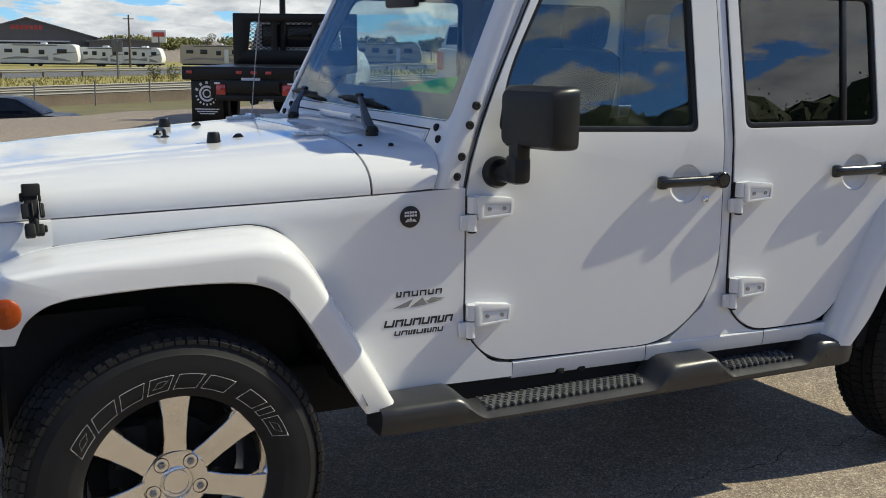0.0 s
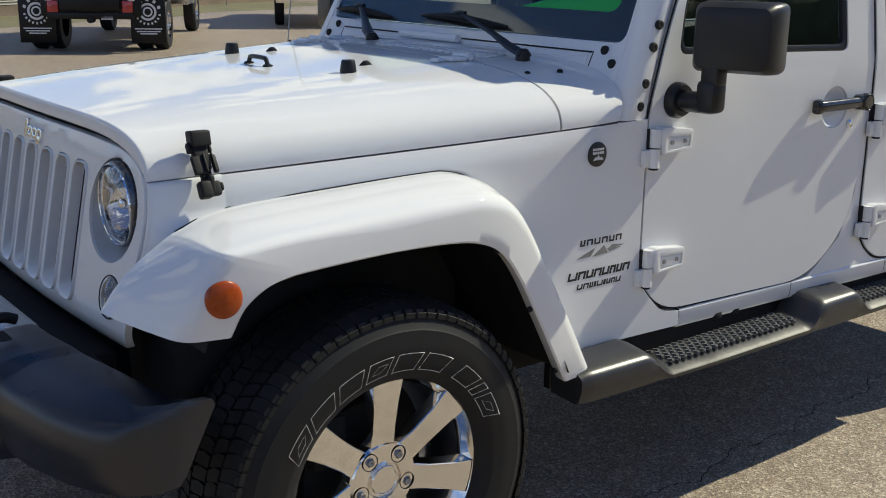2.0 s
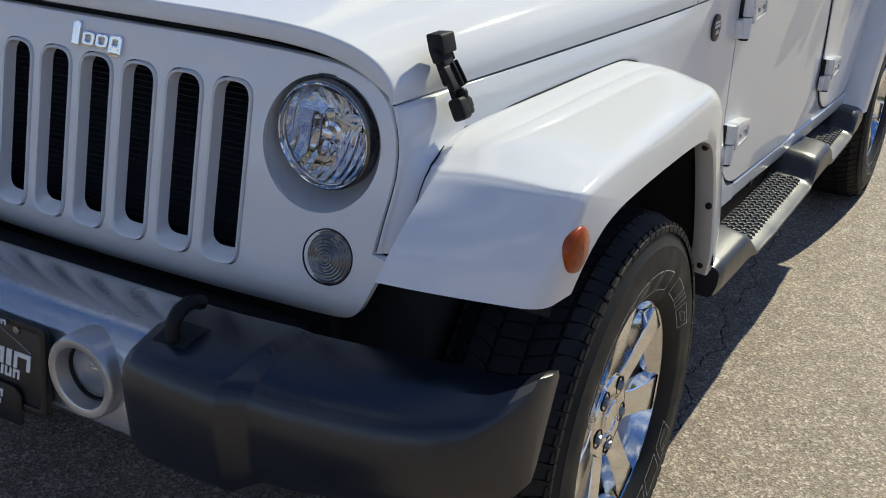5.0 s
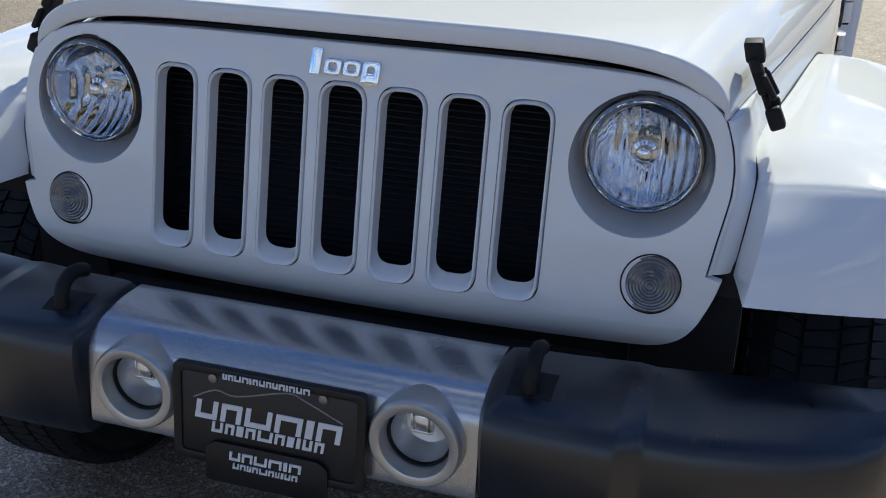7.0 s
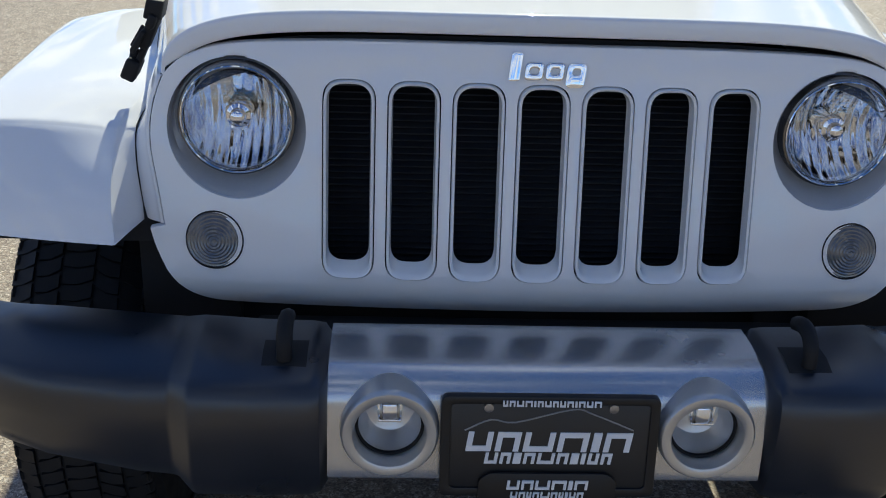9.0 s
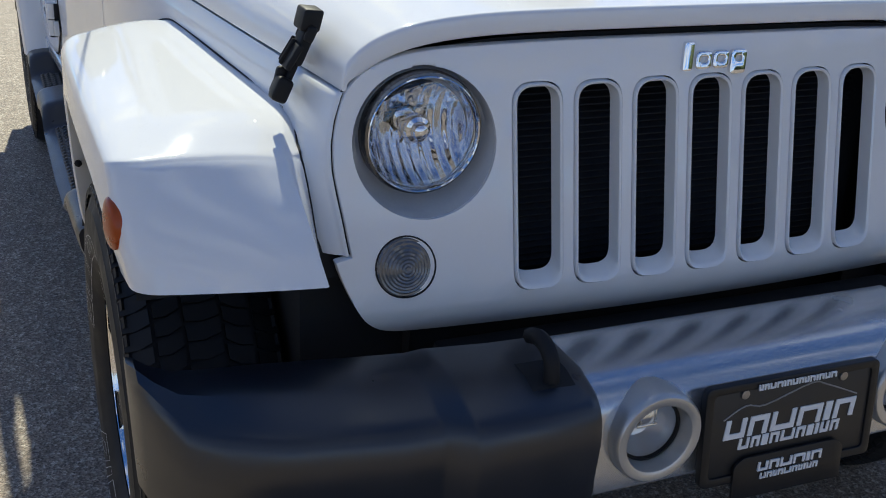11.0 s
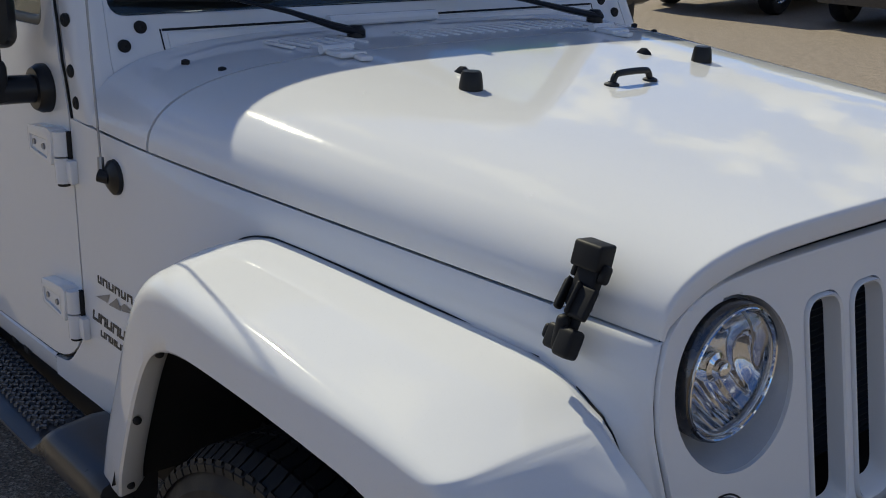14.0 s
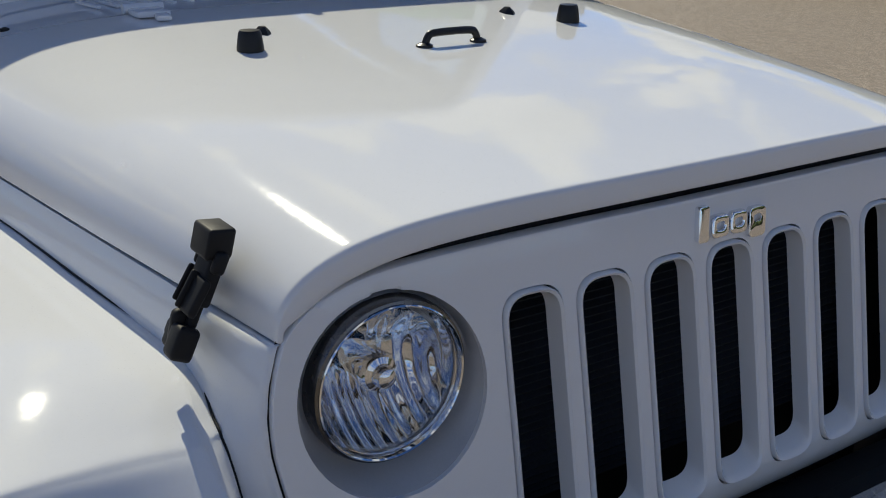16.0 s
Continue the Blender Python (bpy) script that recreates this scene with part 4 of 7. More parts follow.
def build_doors(s):
    place = lambda inset: (lambda x, z, d: Vector((x, skin_y(x, z) - inset - 0.035 * d, z)))
    cut = [((0, 1.21), (0, 1))]
    # front door
    fo = rounded([(-0.884, 1.10), (-0.885, 0.668), (-0.978, 0.572), (-1.60, 0.563), (-1.755, 0.675), (-1.812, 0.81), (-1.806, 1.20), (-1.775, 1.745), (-1.16, 1.745), (-0.985, 1.40), (-0.905, 1.21)], [0.005, 0.08, 0.08, 0.10, 0.10, 0.10, 0.2, 0.03, 0.06, 0.1, 0.1])
    fw = rounded([(-0.985, 1.262), (-1.705, 1.245), (-1.683, 1.700), (-1.165, 1.700), (-1.02, 1.43)], [0.03, 0.03, 0.03, 0.04, 0.1])
    ro = rounded([(-1.852, 1.20), (-1.856, 0.662), (-1.955, 0.568), (-2.265, 0.571), (-2.385, 0.68), (-2.53, 0.97), (-2.60, 1.20), (-2.56, 1.745), (-1.822, 1.745)], [0.2, 0.08, 0.08, 0.06, 0.15, 0.15, 0.1, 0.04, 0.03])
    rw = rounded([(-1.895, 1.252), (-2.475, 1.252), (-2.45, 1.690), (-1.866, 1.690)], 0.03)
    for name, out, win, glazing, label in (("front_door", fo, fw, TINT, "white front door with a tinted window"), ("rear_door", ro, rw, PRIVACY, "white rear door with dark privacy glass")):
        hx = -1.67 if name == "front_door" else -2.39
        hz = 1.091 if name == "front_door" else 1.10
        cup = ring_points(0.060, 40, (hx + 0.008, hz - 0.010))
        bm = plate_mesh(out, [win, cup], place(0), cut, bevel_at=lambda x, z: 0.005 if math.hypot(x - hx - 0.008, z - hz + 0.010) < 0.063 else 0.003)
        mirrored(bm, s)
        door = even_normals(part(name, bm, PAINT, suv, label))
        # dark tube that stands in for shade in the gap round the door
        ring = []
        n = len(out)
        for i in range(n):
            p, q = Vector(out[i - 1]), Vector(out[(i + 1) % n])
            d = (q - p).normalized()
            o = Vector(out[i]) + Vector((-d.y, d.x)) * 0.0035
            ring.append(Vector((o.x, skin_y(o.x, o.y) - 0.0050, o.y)))
        bm = bmesh.new()
        add_tube(bm, ring + [ring[0]], 0.0026, 6)
        mirrored(bm, s)
        part("door_gap_shade", bm, DARK, door, "dark line for the shade in the door gap")
        cx, cz = sum(p[0] for p in win) / len(win), sum(p[1] for p in win) / len(win)
        shrink = lambda k: [(cx + (x - cx) * (1 - k / 0.36), cz + (z - cz) * (1 - k / 0.22)) for x, z in win]
        bm = plate_mesh(shrink(-0.002), [shrink(0.018)], lambda x, z, d: Vector((x, skin_y(x, z) - 0.004 - 0.016 * d, z)), cut, bevel=0.003)
        mirrored(bm, s)
        part("window_seal", bm, PLASTIC, door, "black rubber window seal")
        bm = plate_mesh(shrink(0.008), (), lambda x, z, d: Vector((x, skin_y(x, z) - 0.014 - 0.004 * d, z)), cut)
        mirrored(bm, s)
        ob = part("window_glass", bm, glazing, door, "tinted glass")
        ob.visible_shadow = False
        if name == "rear_door":
            bm = bmesh.new()
            add_box(bm, (-2.325, skin_y(-2.325, 1.47) - 0.012, 1.47), (0.022, 0.012, 0.455), 0.003, rot=(6.28, 0, 0))
            mirrored(bm, s)
            part("window_divider", bm, PLASTIC, door, "black divider bar")
        # handle
        hy = skin_y(hx, hz)
        bm = bmesh.new()
        rings = [[Vector((hx + u, skin_y(hx + u, hz) + dy, hz - 0.010 + w)) for u, w in ring_points(r, 40, (0.008, 0))] for r, dy in ((0.062, -0.0050), (0.058, -0.0062), (0.050, -0.0115), (0.038, -0.0165), (0.022, -0.0195), (0.004, -0.0205))]
        add_loft(bm, rings, closed=True)
        mirrored(bm, s)
        part("handle_cup", bm, PAINT, door, "shallow round recess")
        bm = bmesh.new()
        path = [(hx + 0.118, hy + 0.002, hz), (hx + 0.112, hy + 0.012, hz), (hx + 0.09, hy + 0.017, hz), (hx - 0.08, hy + 0.018, hz), (hx - 0.105, hy + 0.017, hz)]
        add_tube(bm, smooth_path(path, 4), 0.0130, 14, 1.3)
        add_box(bm, (hx + 0.112, hy + 0.011, hz), (0.034, 0.026, 0.044), 0.010)
        add_box(bm, (hx - 0.105, hy + 0.013, hz), (0.056, 0.036, 0.046), 0.012)
        mirrored(bm, s)
        grip = part("handle", bm, GLOSS_BLACK, door, "black grab handle with push button")
        bm = bmesh.new()
        add_lathe(bm, [(0.0265, hy + 0.016), (0.0265, hy + 0.033), (0.0235, hy + 0.036), (0.0215, hy + 0.033), (0.020, hy + 0.035), (0.0, hy + 0.036)], 28, "y", (hx - 0.118, 0, hz))
        mirrored(bm, s)
        part("push_button", bm, GLOSS_BLACK, grip, "round black push button")
        if name == "front_door":
            bm = bmesh.new()
            ly = skin_y(-1.738, 1.027)
            add_lathe(bm, [(0.014, ly - 0.002), (0.013, ly + 0.006), (0.008, ly + 0.009), (0.0, ly + 0.007)], 24, "y", (-1.738, 0, 1.027))
            mirrored(bm, s)
            part("lock", bm, CHROME, door, "round chrome key lock")
        # hinges
        x0 = -0.885 if name == "front_door" else -1.856
        for z0 in (1.035, 0.715):
            y0 = skin_y(x0, z0)
            bm = bmesh.new()
            out = rounded([(x0 - 0.022, z0 - 0.024), (x0 - 0.135, z0 - 0.017), (x0 - 0.138, z0 + 0.036), (x0 - 0.030, z0 + 0.048), (x0 - 0.014, z0 + 0.042)], 0.006, 3)
            b2 = plate_mesh(out, (), lambda x, z, d: Vector((x, skin_y(x, z) + 0.026 - 0.03 * d - 0.06 * max(0, -(x - x0) - 0.06), z)), bevel=0.005, seg=3)
            mirrored(b2, s)
            hinge = part("hinge", b2, PAINT, door, "white exposed strap hinge")
            add_tube(bm, [(x0 - 0.010, y0 + 0.014, z0 - 0.056), (x0 - 0.010, y0 + 0.014, z0 - 0.007)], 0.0155, 14)
            add_tube(bm, [(x0 - 0.010, y0 + 0.014, z0 - 0.003), (x0 - 0.010, y0 + 0.014, z0 + 0.044)], 0.0155, 14)
            add_box(bm, (x0 + 0.008, y0 + 0.006, z0 - 0.032), (0.034, 0.016, 0.046), 0.004)
            mirrored(bm, s)
            part("knuckle", bm, PAINT, hinge)
            bm = bmesh.new()
            add_lathe(bm, [(0.0, z0 - 0.062), (0.012, z0 - 0.062), (0.013, z0 - 0.055), (0.0, z0 - 0.055)], 14, "z", (x0 - 0.010, y0 + 0.014, 0))
            mirrored(bm, s)
            part("hinge_pin", bm, DARK, hinge, "dark pin end")
            bm = bmesh.new()
            add_box(bm, (x0 + 0.001, y0 + 0.003, z0 + 0.018), (0.010, 0.012, 0.052), 0.001)
            mirrored(bm, s)
            part("hinge_gap", bm, DARK, hinge, "dark gap")
            hole_out = rounded([(x0 - 0.040, z0 - 0.014), (x0 - 0.127, z0 - 0.008), (x0 - 0.129, z0 + 0.020), (x0 - 0.040, z0 + 0.024)], 0.004, 3)
            lift = lambda x: skin_y(x, 0.8) + 0.026 - 0.06 * max(0, -(x - x0) - 0.06)
            b3 = plate_mesh(out, [hole_out], lambda x, z, d: Vector((x, lift(x) + 0.0045 - 0.006 * d, z)), bevel=0.0022, seg=2)
            mirrored(b3, s)
            part("hinge_rim", b3, PAINT, hinge)
            b3 = plate_mesh(rounded([(x0 - 0.043, z0 - 0.0115), (x0 - 0.124, z0 - 0.0055), (x0 - 0.126, z0 + 0.0175), (x0 - 0.043, z0 + 0.0215)], 0.003, 3), (), lambda x, z, d: Vector((x, lift(x) + 0.0015 - 0.003 * d, z)), bevel=0.001)
            mirrored(b3, s)
            part("hinge_plate", b3, PAINT, hinge)
            for bx in (x0 - 0.058, x0 - 0.108):
                bm = bmesh.new()
                by = skin_y(bx, z0) + 0.0285 - 0.06 * max(0, -(bx - x0) - 0.06)
                add_lathe(bm, [(0.0065, by - 0.002), (0.006, by + 0.002), (0.003, by + 0.001), (0, by + 0.001)], 12, "y", (bx, 0, z0 + 0.007))
                mirrored(bm, s)
                part("hinge_screw", bm, STEEL, hinge, "steel screw")
    # body behind the doors: side coloured black for the gaps' shade, pillars, sill
    bm = plate_mesh([(-0.62, 0.41), (-3.45, 0.45), (-3.45, 1.22), (-0.62, 1.05)], (), lambda x, z, d: Vector((x, skin_y(x, z) - 0.045 - 0.02 * d, z)))
    mirrored(bm, s)
    part("tub_side", bm, DARK, suv, "body side behind the doors, blackened for gap shade")
    bm = plate_mesh(rounded([(-1.816, 1.745), (-1.78, 1.745), (-1.811, 1.20), (-1.817, 0.81), (-1.76, 0.67), (-1.62, 0.5625), (-2.05, 0.5625), (-1.951, 0.5645), (-1.8515, 0.660), (-1.847, 1.20)], [0, 0, 0, 0, 0, 0, 0, 0.08, 0.08, 0]), (), place(0.006), cut, bevel=0.003)
    mirrored(bm, s)
    part("centre_pillar", bm, PAINT, suv)
    for xa, xb in ((-1.049, -1.535), (-1.538, -2.02), (-2.023, -2.36)):
        bm = bmesh.new()
        secs = []
        for x in (xa, xb):
            y = skin_y(x, 0.5)
            secs.append([Vector((x, y - 0.03, 0.563)), Vector((x, y - 0.004, 0.5625)), Vector((x, y, 0.558)), Vector((x, y - 0.002, 0.522)), Vector((x, y - 0.010, 0.508)), Vector((x, y - 0.05, 0.500))])
        add_loft(bm, secs)
        mirrored(bm, s)
        part("sill", bm, PAINT, suv, "white sill section")
    bm = plate_mesh(rounded([(-2.605, 1.20), (-2.54, 0.97), (-2.50, 0.90), (-2.95, 1.0), (-3.45, 0.80), (-3.45, 1.22), (-2.61, 1.22)], 0), (), place(0.002), bevel=0.004)
    mirrored(bm, s)
    part("rear_quarter", bm, PAINT, suv)
    # hardtop side with window
    bm = plate_mesh([(-2.61, 1.225), (-3.42, 1.225), (-3.36, 1.75), (-2.57, 1.75)], [rounded([(-2.72, 1.30), (-3.34, 1.30), (-3.30, 1.66), (-2.70, 1.66)], 0.04)], place(0.004), bevel=0.005)
    mirrored(bm, s)
    part("hardtop_side", bm, PLASTIC, suv)
    bm = plate_mesh(rounded([(-2.72, 1.30), (-3.34, 1.30), (-3.30, 1.66), (-2.70, 1.66)], 0.04), (), lambda x, z, d: Vector((x, skin_y(x, z) - 0.02 - 0.004 * d, z)))
    mirrored(bm, s)
    part("hardtop_window", bm, PRIVACY, suv, "dark privacy glass").visible_shadow = False
    # screen pillar, wrapped from the front round to the door
    bm = bmesh.new()
    rows = []
    for k in range(27):
        z = 1.104 + (1.785 - 1.104) * k / 26
        xf, ys = SX(z) + 0.012, skin_y(-0.9, z) - 0.006
        xd = 0.004 + np.interp(z, (1.10, 1.21, 1.40, 1.745, 1.80), (-0.879, -0.899, -0.979, -1.153, -1.18))
        row = [Vector((xf - 0.03, ys - 0.060, z)), Vector((xf, ys - 0.060, z))]
        for i in range(9):
            a = math.pi / 2 * i / 8
            row.append(Vector((xf - 0.044 * (1 - math.cos(a)), ys - 0.044 + 0.044 * math.sin(a), z)))
        row += [Vector((min(xf - 0.045, xd + 0.003), ys, z)), Vector((xd, ys - 0.003, z)), Vector((xd, ys - 0.04, z))]
        rows.append(row)
    add_loft(bm, rows)
    mirrored(bm, s)
    foot = part("screen_pillar", bm, PAINT, suv, "white windscreen pillar with black bolts")
    for x, z in ((-0.854, 1.137), (-0.868, 1.194), (-0.898, 1.283), (-0.921, 1.338)):
        bm = bmesh.new()
        y = skin_y(x, z) - 0.006
        add_lathe(bm, [(0.0125, y - 0.004), (0.0125, y + 0.003), (0.010, y + 0.006), (0.004, y + 0.006), (0, y + 0.003)], 16, "y", (x, 0, z))
        mirrored(bm, s)
        part("pillar_bolt", bm, DARK, foot, "black bolt")
    for y, z in ((0.636, 1.268), (0.676, 1.237)):
        bm = bmesh.new()
        x = SX(z) + 0.013
        add_lathe(bm, [(0.0125, x - 0.004), (0.0125, x + 0.003), (0.010, x + 0.006), (0.004, x + 0.006), (0, x + 0.003)], 16, "x", (0, y, z))
        mirrored(bm, s)
        part("pillar_bolt", bm, DARK, foot, "black bolt")


for s in (1, -1):
    build_doors(s)

# windscreen frame, glass, roof
inner_y = lambda z: skin_y(-0.9, z) - 0.0665
out = [(-inner_y(1.15), 1.15), (inner_y(1.15), 1.15), (inner_y(1.21), 1.21), (inner_y(1.78), 1.78), (-inner_y(1.78), 1.78), (-inner_y(1.21), 1.21)]
hole = rounded([(-0.690, 1.289), (0.690, 1.289), (0.642, 1.74), (-0.642, 1.74)], 0.035)
bm = plate_mesh(out, [hole], lambda y, z, d: Vector((SX(z) - 0.05 * d + 0.012, y, z)), bevel=0.004, seg=2)
ws = even_normals(part("windscreen_frame", bm, PAINT, suv, "white windscreen frame"))
bm = plate_mesh(hole, (), lambda y, z, d: Vector((SX(z) + 0.006 - 0.005 * d, y, z)))
ob = part("windscreen_glass", bm, CLEAR, ws, "clear windscreen")
ob.visible_shadow = False
band = rounded([(-0.688, 1.291), (0.688, 1.291), (0.640, 1.738), (-0.640, 1.738)], 0.035)
clear_area = rounded([(-0.625, 1.362), (0.625, 1.362), (0.592, 1.70), (-0.592, 1.70)], 0.04)
bm = plate_mesh(band, [clear_area], lambda y, z, d: Vector((SX(z) - 0.0005 - 0.002 * d, y, z)))
part("screen_border", bm, BLACK_MARK, ws, "black glass border")
# pressed groove and seams under the glass
bm = plate_mesh(rounded([(-0.594, 1.259), (0.594, 1.259), (0.594, 1.2635), (-0.594, 1.2635)], 0.001, 2), (), lambda y, z, d: Vector((SX(z) + 0.0128 - 0.002 * d, y, z)))
part("screen_groove", bm, DARK, ws, "dark groove")
for s in (1, -1):
    bm = plate_mesh([(s * 0.596, 1.222), (s * 0.599, 1.222), (s * 0.599, 1.2635), (s * 0.596, 1.2635)], (), lambda y, z, d: Vector((SX(z) + 0.0128 - 0.002 * d, y, z)))
    part("screen_groove", bm, DARK, ws, "dark groove")
bm = plate_mesh(rounded([(-0.585, 1.20), (0.585, 1.20), (0.585, 1.256), (-0.585, 1.256)], 0.004, 2), (), lambda y, z, d: Vector((SX(z) + 0.0155 - 0.004 * d, y, z)), bevel=0.0015)
part("screen_ledge", bm, PAINT, ws)
bm = bmesh.new()
add_tube(bm, [(-0.828, -0.23, 1.262), (-0.828, 0.06, 1.262)], 0.012, 10)
part("screen_tube", bm, PAINT, ws)
bm = bmesh.new()
secs = []
for x, zc in ((-1.10, 1.795), (-1.30, 1.825), (-2.2, 1.835), (-3.30, 1.80), (-3.40, 1.75)):
    secs.append([Vector((x, 0.72 * c, zc - 0.075 + 0.075 * h)) for c, h in ((1.0, 0), (1.0, 0.4), (0.95, 0.8), (0.8, 0.95), (0.3, 1.0), (-0.3, 1.0), (-0.8, 0.95), (-0.95, 0.8), (-1.0, 0.4), (-1.0, 0))])
add_loft(bm, secs, closed=True, caps=True)
part("roof", bm, PAINT, suv, "hard roof")
bm = plate_mesh([(-0.83, 0.50), (0.83, 0.50), (0.83, 1.22), (0.70, 1.76), (-0.70, 1.76), (-0.83, 1.22)], [rounded([(-0.55, 1.27), (0.55, 1.27), (0.50, 1.66), (-0.50, 1.66)], 0.05)], lambda y, z, d: Vector((-3.44 + 0.03 * d, y, z)))
part("tailgate", bm, PAINT, suv)

# cabin
bm = bmesh.new()
add_box(bm, (-1.02, 0, 1.20), (0.28, 1.36, 0.16), 0.04)
add_box(bm, (-1.12, 0, 0.95), (0.20, 1.36, 0.45), 0.03)
part("dashboard", bm, INTERIOR, suv, "dark dashboard")
bm = bmesh.new()
add_box(bm, (-2.1, 0, 0.60), (2.6, 1.45, 0.05))
part("cabin_floor", bm, INTERIOR, suv)
for y in (0.36, -0.36):
    bm = bmesh.new()
    add_box(bm, (-1.72, y, 0.92), (0.50, 0.50, 0.16), 0.05)
    add_box(bm, (-1.98, y, 1.20), (0.14, 0.48, 0.60), 0.05, rot=(0, -12, 0))
    add_box(bm, (-2.06, y, 1.58), (0.10, 0.26, 0.18), 0.04, rot=(0, -8, 0))
    part("front_seat", bm, INTERIOR, suv, "dark front seat with headrest")
bm = bmesh.new()
add_box(bm, (-2.75, 0, 0.92), (0.50, 1.2, 0.16), 0.05)
add_box(bm, (-3.0, 0, 1.20), (0.14, 1.2, 0.55), 0.05, rot=(0, -12, 0))
part("rear_seat", bm, INTERIOR, suv)
bm = bmesh.new()
rings = []
for k in range(28):
    a = 2 * math.pi * k / 28
    rings.append(Vector((-1.30 + 0.185 * math.sin(a) * 0.42, 0.36 + 0.185 * math.cos(a), 1.16 + 0.185 * math.sin(a) * 0.9)))
add_tube(bm, rings + [rings[0]], 0.015, 8)
add_tube(bm, [(-1.30, 0.19, 1.16), (-1.30, 0.53, 1.16)], 0.014, 8)
add_tube(bm, [(-1.30, 0.36, 1.16), (-1.10, 0.36, 1.10)], 0.03, 8)
part("steering_wheel", bm, INTERIOR, suv)
bm = bmesh.new()
add_box(bm, (-1.04, 0.0, 1.665), (0.03, 0.24, 0.065), 0.012)
add_tube(bm, [(-1.035, 0, 1.69), (-1.03, 0, 1.74)], 0.01, 8)
part("rear_view_mirror", bm, INTERIOR, suv)
bm = plate_mesh([(0.17, 1.352), (0.56, 1.345), (0.600, 1.365), (0.606, 1.416), (0.45, 1.405), (0.30, 1.380)], (), lambda y, z, d: Vector((SX(z) - 0.030 - 0.002 * d, y, z)))
tagged(part("paper_sheet", bm, GREEN), "bright green paper sheet on the dashboard", "paper")


# door mirrors
def build_mirror(s):
    bm = bmesh.new()
    y0 = skin_y(-0.985, 1.147)
    add_lathe(bm, [(0.047, y0 - 0.002), (0.047, y0 + 0.012), (0.040, y0 + 0.024), (0.0, y0 + 0.026)], 28, "y", (-0.978, 0, 1.147))
    add_tube(bm, smooth_path([(-0.978, y0 + 0.015, 1.147), (-0.985, y0 + 0.05, 1.147), (-0.99, y0 + 0.10, 1.147)], 3), 0.027, 14)
    add_box(bm, (-0.99, y0 + 0.100, 1.165), (0.060, 0.06, 0.085), 0.016)
    add_box(bm, (-0.99, y0 + 0.105, 1.225), (0.048, 0.055, 0.07), 0.012)
    mirrored(bm, s)
    arm = part("door_mirror", bm, PLASTIC, suv, "large square black door mirror")
    bm = bmesh.new()
    secs = []
    c = Vector((-1.025, 0.922, 1.312))
    ax = Vector((-0.30, 0.954, 0)).normalized()
    back_dir = Vector((-0.954, -0.30, 0)).normalized()
    for d, w, h in ((-0.052, 0.150, 0.116), (-0.047, 0.187, 0.150), (-0.025, 0.210, 0.170), (0.03, 0.218, 0.177), (0.050, 0.216, 0.175), (0.052, 0.204, 0.165), (0.046, 0.200, 0.160)):
        o = rounded([(-w / 2, -h / 2), (w / 2, -h / 2), (w / 2, h / 2), (-w / 2, h / 2)], 0.024, 5)
        secs.append([c + ax * u + Vector((0, 0, v)) + back_dir * d for u, v in o])
    add_loft(bm, secs, closed=True, caps=True)
    mirrored(bm, s)
    part("mirror_housing", bm, PLASTIC, arm, sharp=40)
    bm = bmesh.new()
    o = rounded([(-0.098, -0.078), (0.098, -0.078), (0.098, 0.078), (-0.098, 0.078)], 0.018, 4)
    bm.faces.new([bm.verts.new(c + ax * u + Vector((0, 0, v)) + back_dir * 0.0535) for u, v in o])
    mirrored(bm, s)
    part("mirror_glass", bm, CHROME, arm, "mirror glass")


for s in (1, -1):
    build_mirror(s)


# wheels
def tyre_letter_mark(bm, y, r0, r1, a0, a1, w=0.0012, lean=0.10):
    """An outlined block on the sidewall between two radii and two angles, leaning a little."""
    def at(r, a):
        k = (r - r0) / (r1 - r0)
        return Vector((math.cos(a + lean * k * 0.6) * r, y(r), math.sin(a + lean * k * 0.6) * r))
    n = 4
    for ra, rb in ((r0, r0 + w), (r1 - w, r1)):
        for k in range(n):
            b0, b1 = a0 + (a1 - a0) * k / n, a0 + (a1 - a0) * (k + 1) / n
            bm.faces.new([bm.verts.new(p) for p in (at(ra, b0), at(rb, b0), at(rb, b1), at(ra, b1))])
    wa = w / r0
    for b0, b1 in ((a0, a0 + wa), (a1 - wa, a1)):
        bm.faces.new([bm.verts.new(p) for p in (at(r0, b0), at(r1, b0), at(r1, b1), at(r0, b1))])


